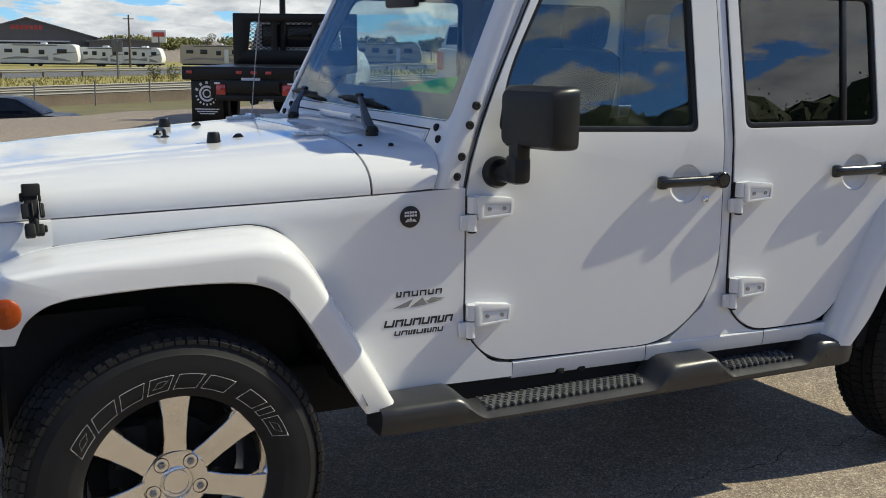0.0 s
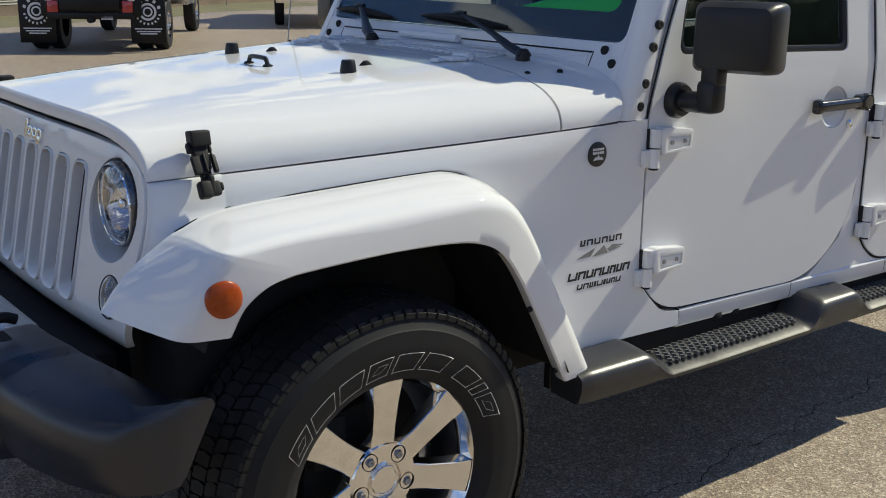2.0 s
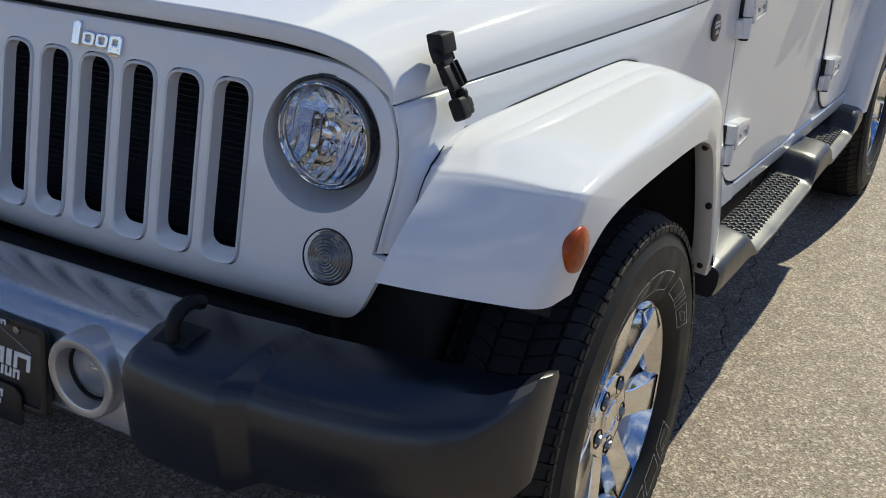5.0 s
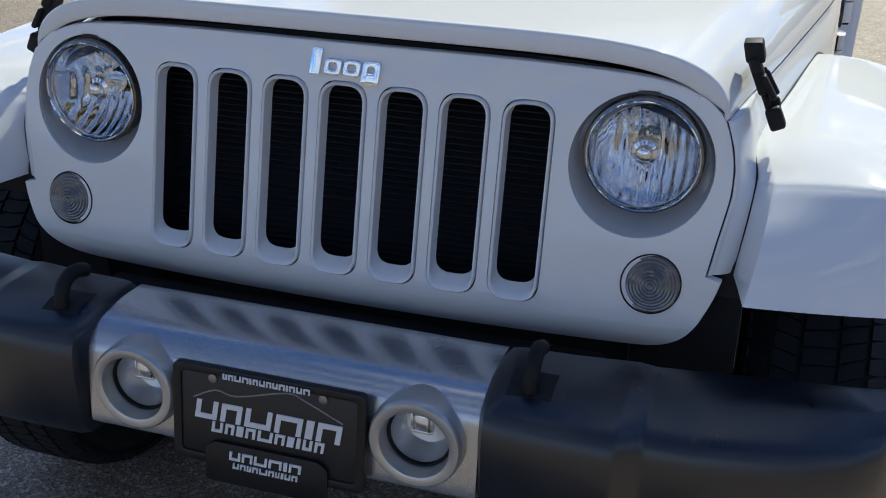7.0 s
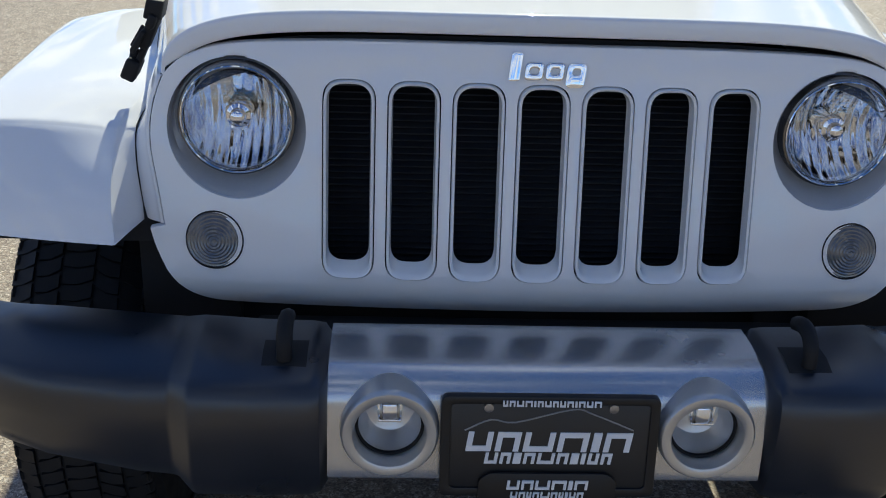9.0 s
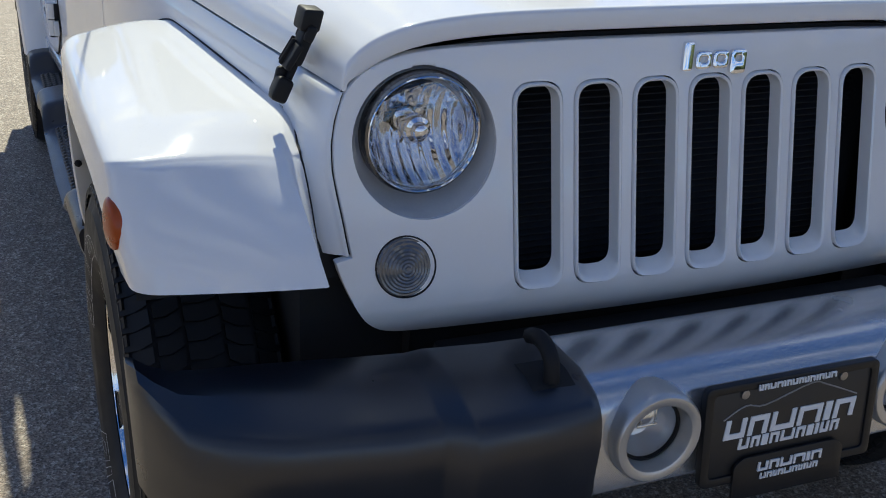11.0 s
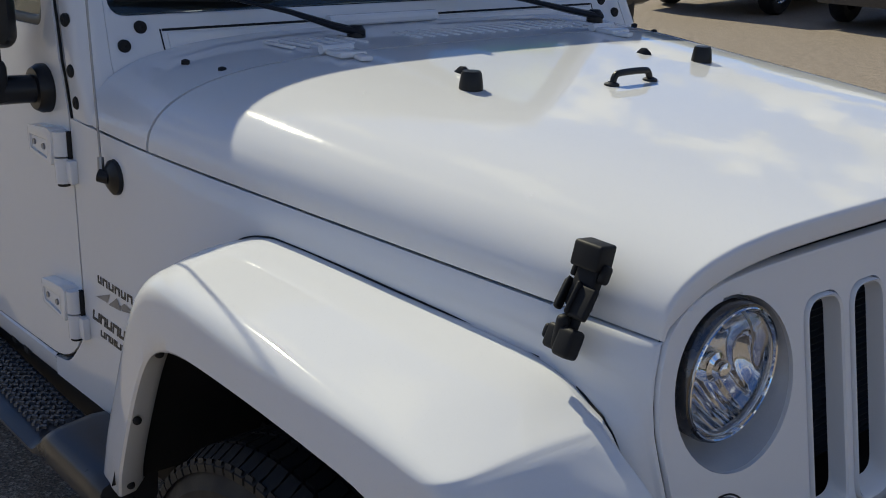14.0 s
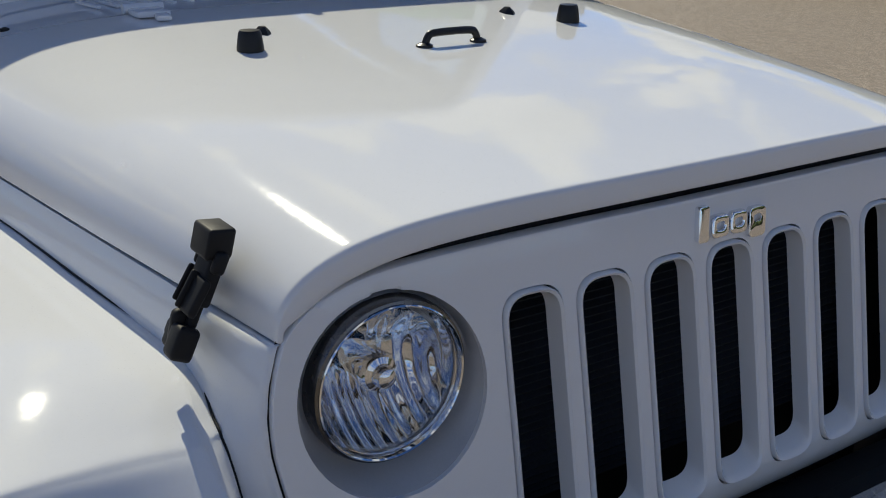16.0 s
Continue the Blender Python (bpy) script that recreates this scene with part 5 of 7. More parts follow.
def build_wheel_meshes():
    """A wheel about the origin, its outer face towards +y."""
    out = {}
    bm = bmesh.new()
    # barrel and brake
    add_lathe(bm, [(0.243, 0.092), (0.236, 0.088), (0.226, 0.070), (0.215, 0.02), (0.212, -0.10), (0.235, -0.115), (0.238, -0.11)], 64)
    out["barrel"] = bm
    bm = bmesh.new()
    add_lathe(bm, [(0.05, 0.0), (0.155, 0.0), (0.155, -0.025), (0.05, -0.025)], 40, closed=True)
    add_lathe(bm, [(0.20, -0.06), (0.0, -0.06)], 40)
    add_box(bm, (0.10, -0.01, 0.09), (0.09, 0.07, 0.12), 0.015)
    out["brake"] = bm
    bm = bmesh.new()
    # outer lip ring
    add_lathe(bm, [(0.247, 0.090), (0.247, 0.098), (0.243, 0.102), (0.2395, 0.1005), (0.237, 0.0945), (0.231, 0.087), (0.228, 0.0775), (0.224, 0.0725), (0.220, 0.060)], 84)
    out["lip"] = bm
    # one spoke, flat polished face with sloped flanks
    bm = bmesh.new()
    secs = []
    for r, hw, yo, depth in ((0.050, 0.034, 0.070, 0.030), (0.075, 0.031, 0.074, 0.030), (0.12, 0.029, 0.082, 0.030), (0.18, 0.032, 0.090, 0.028), (0.215, 0.037, 0.094, 0.026), (0.234, 0.040, 0.096, 0.02)):
        secs.append([Vector((-hw - 0.006, yo - depth, r)), Vector((-hw, yo - 0.002, r)), Vector((-hw + 0.002, yo, r)), Vector((hw - 0.002, yo, r)), Vector((hw, yo - 0.002, r)), Vector((hw + 0.006, yo - depth, r))])
    add_loft(bm, secs, closed=True, caps=True)
    out["spoke"] = bm
    bm = bmesh.new()
    add_lathe(bm, [(0.090, 0.045), (0.087, 0.072), (0.082, 0.0785), (0.048, 0.0810), (0.044, 0.0795), (0.041, 0.0735), (0.036, 0.0725), (0.0, 0.072)], 48)
    out["hub"] = bm
    bm = bmesh.new()
    add_lathe(bm, [(0.0360, 0.070), (0.0355, 0.082), (0.0335, 0.0845), (0.0305, 0.0845), (0.0290, 0.0825), (0.0, 0.0835)], 36)
    out["cap"] = bm
    bm = bmesh.new()
    add_lathe(bm, [(0.0200, 0.0812), (0.0185, 0.0815), (0.0170, 0.0740), (0.0, 0.073)], 20)
    out["well"] = bm
    bm = bmesh.new()
    add_lathe(bm, [(0.0105, 0.070), (0.0105, 0.082), (0.008, 0.087), (0.004, 0.087), (0.0, 0.084)], 6)
    out["nut"] = bm
    # tyre carcass
    side = [(0.236, 0.100), (0.244, 0.108), (0.256, 0.115), (0.270, 0.121), (0.276, 0.1235), (0.280, 0.1235), (0.300, 0.1265), (0.325, 0.1265), (0.345, 0.1235), (0.350, 0.1235), (0.354, 0.1205), (0.372, 0.114), (0.388, 0.106), (0.397, 0.095), (0.399, 0.06)]
    prof = side + [(0.400, 0.0)] + [(r, -h) for r, h in reversed(side)]
    bm = bmesh.new()
    add_lathe(bm, prof, 96)
    out["tyre"] = bm
    # tread blocks, uneven and staggered
    bm = bmesh.new()
    rnd = random.Random(5)
    n = 84
    for k in range(n):
        for j, (h0, h1) in enumerate(((-0.118, -0.078), (-0.071, -0.032), (-0.026, 0.026), (0.032, 0.071), (0.078, 0.118))):
            a = 2 * math.pi * (k + (0.5 if j % 2 else 0.0)) / n
            da = 2 * math.pi / n * (0.80 if j in (0, 4) else 0.76)
            skew = (0.5 if j in (1, 3) else 0.25) * (1 if j < 2 else -1) * 0.03 + rnd.uniform(-0.004, 0.004)
            top = []
            low = []
            for h, aa in ((h0, a + skew), (h1, a - skew), (h1, a + da - skew), ((h0 + h1) / 2, a + da + 0.012), (h0, a + da + skew)):
                fall = max(0.0, abs(h) - 0.085) * 0.55
                rt = 0.4075 - fall - 0.0006 * (h / 0.05) ** 2
                top.append(bm.verts.new((math.cos(aa) * rt, h, math.sin(aa) * rt)))
                rl = rt - 0.011
                low.append(bm.verts.new((math.cos(aa) * rl, h, math.sin(aa) * rl)))
            bm.faces.new(top)
            m = len(top)
            for i in range(m):
                bm.faces.new((top[i], low[i], low[(i + 1) % m], top[(i + 1) % m]))
        # shoulder lugs on both walls
        for sg in (1, -1):
            a = 2 * math.pi * k / n
            da = 2 * math.pi / n * 0.62
            rows = []
            for r, h in ((0.394, 0.113), (0.386, 0.1165), (0.380 if k % 2 else 0.376, 0.1175), (0.378, 0.108)):
                rows.append([Vector((math.cos(aa) * r, h * sg, math.sin(aa) * r)) for aa in (a, a + da * 0.5, a + da)])
            rows.insert(0, [Vector((math.cos(aa) * 0.385, 0.10 * sg, math.sin(aa) * 0.385)) for aa in (a, a + da * 0.5, a + da)])
            add_loft(bm, rows)
    out["tread"] = bm
    # raised outlined sidewall marks, one mesh a block
    wall = lambda r: 0.1195 + 0.0078 * max(0.0, min(1.0, (r - 0.262) / 0.03)) + 0.0010
    for half in (0.0, math.pi):
        a = 0.46 + half
        for k, w in enumerate((0.235, 0.235, 0.22, 0.20, 0.22, 0.235, -0.10, 0.20, 0.07, 0.22)):
            if w < 0:
                a -= w
                continue
            bm = bmesh.new()
            tyre_letter_mark(bm, wall, 0.263, 0.303, a, a + w)
            if w > 0.1 and k % 3 == 0:
                tyre_letter_mark(bm, wall, 0.275, 0.291, a + w * 0.30, a + w * 0.74, 0.0007)
            out["mark%d" % (k + (20 if half else 0))] = bm
            a += w + 0.045
    return out


WM = build_wheel_meshes()
WHEEL_PARTS = {}


def build_wheel(x, s, spin):
    base = Matrix.Translation((x, s * 0.7755, RIM_Z)) @ (Matrix.Rotation(math.pi, 4, "Z") if s < 0 else Matrix.Identity(4)) @ Matrix.Rotation(spin, 4, "Y")
    mats = {"barrel": (ALLOY_IN, "wheel", "alloy road wheel with black tyre"), "brake": (DARK, "brake_disc", "dark brake disc and caliper"), "lip": (ALLOY, "rim_lip", "bright rim lip"), "spoke": (ALLOY, "spoke", "flat polished spoke"), "hub": (ALLOY, "hub", "polished hub"), "cap": (ALLOY, "centre_cap", "domed centre cap"), "well": (DARK, "nut_recess", "dark nut recess"), "nut": (STEEL, "wheel_nut", "chrome wheel nut"), "tyre": (RUBBER, "tyre", "black all-terrain tyre"), "tread": (RUBBER, "tread", "blocky tread"), }
    mats.update({k: (TYRE_MARK, "sidewall_mark", "white outlined block") for k in WM if k.startswith("mark")})
    wheel = None
    for key, (material, name, label) in mats.items():
        if key not in WHEEL_PARTS:
            WHEEL_PARTS[key] = link_mesh(name, WM[key], material, None, label, sharp=30)
            first = WHEEL_PARTS[key]
        else:
            first = share(WHEEL_PARTS[key], None)
        if wheel is None:
            wheel = first
            wheel.parent = suv
            wheel.matrix_basis = base
            continue
        first.parent = wheel
        first.matrix_basis = Matrix.Identity(4)
        turns = {"spoke": 7, "nut": 5, "well": 5}.get(key, 1)
        for k in range(turns):
            o = first if k == 0 else share(first, wheel)
            if turns > 1:
                a = 2 * math.pi * k / turns
                if key == "spoke":
                    o.matrix_basis = Matrix.Rotation(a, 4, "Y")
                else:
                    b = a + radians(54)
                    o.matrix_basis = Matrix.Translation((0.0635 * math.cos(b), 0, 0.0635 * math.sin(b)))


build_wheel(0.0, 1, 0.0)
build_wheel(0.0, -1, 0.4)
build_wheel(AXLE_REAR, 1, 0.7)
build_wheel(AXLE_REAR, -1, 1.1)


# front bumper
def build_bumper():
    prof = smooth_path([(0.545, 0.712), (0.60, 0.714), (0.650, 0.709), (0.676, 0.700), (0.694, 0.684), (0.703, 0.664), (0.709, 0.62), (0.714, 0.56), (0.712, 0.545), (0.70, 0.540)], 3)
    run = [0.0]
    for (xa, za), (xb, zb) in zip(prof, prof[1:]):
        run.append(run[-1] + math.hypot(xb - xa, zb - za))
    at = lambda p: Vector((np.interp(p, run, [q[0] for q in prof]), 0, np.interp(p, run, [q[1] for q in prof])))
    lamp = float(np.interp(-0.629, [-q[1] for q in prof[6:]], run[6:]))
    bm = plate_mesh([(-0.318, 0), (0.318, 0), (0.318, run[-1]), (-0.318, run[-1])], [ring_points(0.0715, 40, (s * 0.2285, lamp)) for s in (1, -1)], lambda y, p, d: at(p) + Vector((-0.004 * d, y, -0.003 * d)), [((0, p), (0, 1)) for p in run[1:-1]])
    bumper = part("front_bumper", bm, SILVER, suv, "front bumper with silver middle and black ends", sharp=60)
    bm = bmesh.new()
    add_box(bm, (0.55, 0, 0.61), (0.16, 1.1, 0.12), 0.01)
    add_box(bm, (0.47, 0, 0.64), (0.10, 0.9, 0.05), 0.01)
    part("crossbeam", bm, DARK, bumper)
    for s in (1, -1):
        bm = bmesh.new()
        st = [  # y, back x, front x, top z, front top z, bottom z
            (0.318, 0.560, 0.712, 0.714, 0.704, 0.522),
            (0.328, 0.545, 0.734, 0.721, 0.707, 0.516),
            (0.345, 0.543, 0.741, 0.723, 0.709, 0.514),
            (0.420, 0.540, 0.743, 0.723, 0.709, 0.514),
            (0.506, 0.528, 0.741, 0.722, 0.708, 0.514),
            (0.514, 0.526, 0.738, 0.7215, 0.7065, 0.515),
            (0.540, 0.520, 0.707, 0.7155, 0.6975, 0.521),
            (0.548, 0.518, 0.704, 0.715, 0.697, 0.522),
            (0.600, 0.509, 0.700, 0.714, 0.695, 0.525),
            (0.740, 0.484, 0.668, 0.712, 0.690, 0.532),
            (0.810, 0.470, 0.634, 0.708, 0.686, 0.535),
            (0.852, 0.454, 0.600, 0.704, 0.685, 0.537),
            (0.880, 0.438, 0.548, 0.708, 0.701, 0.541),
            (0.898, 0.424, 0.505, 0.714, 0.710, 0.545),
            (0.907, 0.415, 0.468, 0.711, 0.706, 0.553),
        ]
        secs = []
        for y, xb, xf, zt, zf, zb in st:
            w = xf - xb
            c = min(1.0, w / 0.12)
            slant = float(np.interp(y, (0.80, 0.852, 0.880, 0.898, 0.907), (0.0, 0.12, 0.30, 0.45, 0.50)))
            sec = ((xb, zb + 0.02), (xb, zt - 0.014), (xb + 0.012 * c, zt - 0.002), (xb + 0.024 * c, zt), (xb + w * 0.55, zt), (xf - 0.036 * c, zf), (xf - 0.021 * c, zf - 0.005), (xf - 0.011 * c, zf - 0.013), (xf - 0.004 * c, zf - 0.026), (xf - 0.001 * c, zf - 0.043), (xf, zf - 0.066), (xf - 0.003 * c, (zf + zb) / 2), (xf - 0.008 * c, zb + 0.040), (xf - 0.016 * c, zb + 0.018), (xf - 0.030 * c, zb), (xb + w * 0.3, zb))
            secs.append([Vector((x + slant * max(0.0, zt - 0.014 - z) * (1 - 0.5 * (x - xb) / w), y, z)) for x, z in sec])
        add_loft(bm, secs, closed=True, caps=True)
        mirrored(bm, s)
        cap = part("bumper_end", bm, BUMPER_BLACK, bumper, "black textured bumper end", sharp=33)
        # tow hook in its opening
        bm = bmesh.new()
        add_tube(bm, smooth_path([(0.674, 0.380, 0.690), (0.674, 0.380, 0.726), (0.669, 0.380, 0.748), (0.652, 0.380, 0.761), (0.628, 0.380, 0.763), (0.606, 0.380, 0.754)], 5), 0.0118, 8, 1.0)
        mirrored(bm, s)
        part("tow_hook", bm, RUBBER_MATT, bumper, "black tow hook", sharp=50)
        bm = bmesh.new()
        add_loft(bm, [[Vector((x, y, z)) for y in (0.348, 0.352, 0.408, 0.412)] for x, z in ((0.624, 0.7234), (0.630, 0.7242), (0.656, 0.7236), (0.684, 0.7150), (0.690, 0.7122))])
        mirrored(bm, s)
        part("hook_opening", bm, DARK, cap, "dark hook opening")
        # fog lamp
        ly = s * 0.2285
        bm = bmesh.new()
        add_lathe(bm, [(0.0715, 0.66), (0.0708, 0.718), (0.0694, 0.7265), (0.0665, 0.7300), (0.0570, 0.7306), (0.0532, 0.7285), (0.0508, 0.722), (0.0495, 0.698)], 64, "x", (0, ly, 0.629))
        ring = part("fog_lamp", bm, SILVER_SATIN, bumper, "round fog lamp in a silver surround")
        bm = bmesh.new()
        add_lathe(bm, [(0.0497, 0.703), (0.0490, 0.7045), (0.0462, 0.7045), (0.0455, 0.700), (0.0455, 0.694)], 64, "x", (0, ly, 0.629))
        part("fog_seal", bm, DARK, ring, "dark lens seal")
        bm = bmesh.new()
        add_lathe(bm, [(0.0457, 0.697), (0.042, 0.680), (0.032, 0.664), (0.012, 0.656), (0.0, 0.655)], 64, "x", (0, ly, 0.629))
        part("fog_reflector", bm, FOG_REFLECTOR, ring)
        bm = bmesh.new()
        add_box(bm, (0.685, ly, 0.646), (0.022, 0.022, 0.026), 0.004)
        for dy in (-0.016, 0.016):
            add_box(bm, (0.680, ly + dy, 0.647), (0.020, 0.004, 0.024), 0.001)
        add_box(bm, (0.685, ly, 0.6315), (0.020, 0.034, 0.004), 0.001)
        part("fog_bulb_shield", bm, CHROME, ring)
        bm = bmesh.new()
        add_lathe(bm, [(0.0, 0.7115), (0.020, 0.7095), (0.036, 0.7045), (0.0452, 0.699), (0.0455, 0.697), (0.044, 0.697), (0.034, 0.7025), (0.018, 0.7072), (0.0, 0.709)], 64, "x", (0, ly, 0.629))
        part("fog_lens", bm, LENS, ring, "clear fog lamp lens").visible_shadow = False
    # dealer plate, with plain bars for its words
    px = lambda z: 0.7245 + (0.62 - z) * 0.10
    P = lambda y0, z0: (lambda a, b, d: Vector((px(z0 + b) + 0.0045 + d, y0 + a, z0 + b)))
    out = rounded([(-0.156, 0.535), (0.156, 0.535), (0.156, 0.692), (-0.156, 0.692)], 0.012, 5)
    bm = plate_mesh(out, (), lambda y, z, d: Vector((px(z) + 0.004 - 0.008 * d, y, z)), bevel=0.002)
    plate = part("licence_plate", bm, BLACK_MARK, bumper, "black dealer plate with white bars and a ridge line")
    inn = rounded([(-0.142, 0.548), (0.142, 0.548), (0.142, 0.680), (-0.142, 0.680)], 0.008, 4)
    bm = plate_mesh(out, [inn], lambda y, z, d: Vector((px(z) + 0.0075 - 0.004 * d, y, z)), bevel=0.0015)
    part("plate_surround", bm, PLASTIC, plate, "black plastic surround")
    bm = plate_mesh(rounded([(-0.100, 0.508), (0.100, 0.508), (0.100, 0.562), (0.085, 0.574), (-0.085, 0.574), (-0.100, 0.562)], 0.006, 3), (), lambda y, z, d: Vector((px(z) + 0.011 - 0.004 * d, y, z)), bevel=0.001)
    part("plate_tab", bm, PLASTIC, plate, "black lower tab")
    for y in (-0.089, 0.089):
        bm = bmesh.new()
        add_lathe(bm, [(0.0075, px(0.674) + 0.003), (0.007, px(0.674) + 0.007), (0.003, px(0.674) + 0.008), (0, px(0.674) + 0.0075)], 14, "x", (0, y, 0.674))
        part("plate_screw", bm, STEEL, plate, "steel screw")
    for widths, h, gap, z0, lean, off in (((0.007, 0.008, 0.010, 0.010, 0.003, 0.008, 0.009, 0.008, 0.008, 0.009, 0.003, 0.009, 0.009, 0.010), 0.0085, 0.0022, 0.6835, 0.0, 0.006), ((0.036, 0.034, 0.043, 0.043, 0.012, 0.038), 0.030, 0.006, 0.621, 0.15, 0.0), ((0.018, 0.015, 0.011, 0.016, 0.024, 0.016, 0.011, 0.006, 0.015, 0.015), 0.017, 0.004, 0.595, 0.15, 0.0), ((0.018, 0.017, 0.021, 0.021, 0.006, 0.019), 0.014, 0.003, 0.557, 0.1, 0.008), ((0.010, 0.009, 0.007, 0.009, 0.013, 0.009, 0.007, 0.004, 0.009, 0.009), 0.009, 0.0022, 0.541, 0.1, 0.008)):
        bar_parts("plate_bar", list(widths), h, gap, lambda a, b, d, z0=z0, off=off: P(0, z0)(a, b, d + off), WHITE_MARK, plate, "plain white bar", lean, 0.0012)
    bm = bmesh.new()
    line = smooth_path([(-0.122, 0.638), (-0.085, 0.655), (-0.05, 0.651), (0.03, 0.672), (0.06, 0.665), (0.12, 0.640)], 4)
    add_tube(bm, [Vector((px(z) + 0.0045, y, z)) for y, z in line], 0.0012, 6)
    part("ridge_line", bm, GREY_MARK, plate, "thin grey ridge line")


build_bumper()


# bonnet latches
def build_latch(s):
    # on the slanting bonnet flank
    up = Vector((0, -0.42, 0.91)).normalized()
    nrm = Vector((0, 0.91, 0.42)).normalized()
    m = Matrix((Vector((1, 0, 0)), nrm, up)).transposed().to_4x4() @ Matrix.Diagonal((0.72, 0.66, 0.89, 1))
    m.translation = Vector((0.286 if s > 0 else 0.297, 0.622, 1.081))
    latch = None
    # base with pivots, flat cap, cheek plates, neck and strap
    for name, boxes in (
        ("hood_latch", (((0.012, 0.018, -0.056), (0.036, 0.036, 0.040), 0.007, (0, 0, 0)), ((-0.021, 0.014, -0.055), (0.030, 0.026, 0.034), 0.006, (0, 0, 0)), ((-0.040, 0.014, -0.052), (0.012, 0.018, 0.020), 0.005, (0, 0, 0)))),
        ("latch_cap", (((-0.003, 0.020, 0.064), (0.060, 0.042, 0.036), 0.005, (-14, 0, 0)), ((0.030, 0.014, 0.044), (0.014, 0.022, 0.026), 0.006, (0, 0, 0)), ((-0.030, 0.014, 0.038), (0.010, 0.018, 0.018), 0.004, (0, 0, 0)))),
        ("latch_cheek", (((0.016, 0.026, 0.000), (0.040, 0.014, 0.046), 0.005, (10, 0, 0)), ((0.000, 0.030, 0.002), (0.007, 0.020, 0.046), 0.003, (10, 0, 0)))),
        ("latch_cheek", (((-0.034, 0.018, 0.002), (0.016, 0.014, 0.044), 0.005, (10, 0, 0)), ((-0.028, 0.024, 0.004), (0.006, 0.018, 0.046), 0.003, (10, 0, 0)))),
        ("latch_neck", (((0.0, 0.012, 0.024), (0.046, 0.026, 0.070), 0.006, (0, 0, 0)), ((-0.004, 0.010, -0.026), (0.034, 0.016, 0.050), 0.006, (0, 0, 0)))),
        ("latch_strap", (((-0.008, 0.022, -0.046), (0.020, 0.024, 0.050), 0.008, (-16, 0, 0)),)),
    ):
        bm = bmesh.new()
        for centre, size, bev, rot in boxes:
            vs = add_box(bm, centre, size, bev, rot, 3)
            bmesh.ops.transform(bm, matrix=m, verts=vs)
        mirrored(bm, s)
        ob = part(name, bm, RUBBER_MATT, latch or suv, "black rubber bonnet latch" if latch is None else "")
        latch = latch or ob


for s in (1, -1):
    build_latch(s)


# running boards
def board_top(x):
    def ramp(a, b):
        t = max(0.0, min(1.0, (x - a) / (b - a)))
        return t * t * (3 - 2 * t)
    pad1 = ramp(-0.80, -0.90) * (1 - ramp(-1.50, -1.585))
    pad2 = ramp(-1.75, -1.83) * (1 - ramp(-2.15, -2.23))
    return 0.520 - 0.062 * max(pad1, pad2), max(pad1, pad2)


def build_board(s):
    bm = bmesh.new()
    secs = []
    n = 120
    for i in range(n + 1):
        x = -0.565 - (2.372 - 0.565) * i / n
        zt, low = board_top(x)
        yo = 0.895 + 0.012 * min(1, (-x - 0.565) / 0.5)
        k = min(1.0, (i + 1) / 3, (n - i + 1) / 3)
        zb = 0.428 - 0.008 * (-x - 0.56)
        sec = [(0.775, zt + 0.006), (0.80, zt + 0.008), (yo - 0.05, zt + 0.002), (yo - 0.020, zt - 0.004), (yo - 0.006, zt - 0.012), (yo, zt - 0.024 * (1 - 0.4 * low)), (yo - 0.002, (zt + zb) / 2 - 0.008), (yo - 0.012, zb + 0.006), (yo - 0.024, zb), (0.78, zb + 0.005)]
        cz = (zt + zb) / 2
        secs.append([Vector((x, 0.84 + (y - 0.84) * (0.9 + 0.1 * k), cz + (z - cz) * (0.85 + 0.15 * k))) for y, z in sec])
    add_loft(bm, secs, closed=True, caps=True)
    mirrored(bm, s)
    board = part("running_board", bm, SATIN, suv, "dark grey moulded running board", sharp=40)
    for xa, xb in ((-0.915, -1.495), (-1.845, -2.145)):
        bm = bmesh.new()
        k = int((xa - xb) / 0.026)
        for i in range(k):
            for j in range(5):
                x, y = xa - (i + 0.5) * 0.026 - (0.013 if j % 2 else 0), 0.792 + j * 0.0185
                z = board_top(x)[0] + 0.008
                for dy, a in ((0.0045, 35), (-0.0045, -35)):
                    add_box(bm, (x, y + dy, z), (0.017, 0.0055, 0.007), rot=(0, 0, a))
        mirrored(bm, s)
        part("tread_pad", bm, PAD, board, "dark chevron tread pad")
    for x in (-0.75, -1.22, -1.30, -2.0, -2.08):
        bm = bmesh.new()
        add_box(bm, (x, 0.775, 0.512), (0.03, 0.03, 0.022), 0.006)
        mirrored(bm, s)
        part("board_bracket", bm, DARK, board)


for s in (1, -1):
    build_board(s)

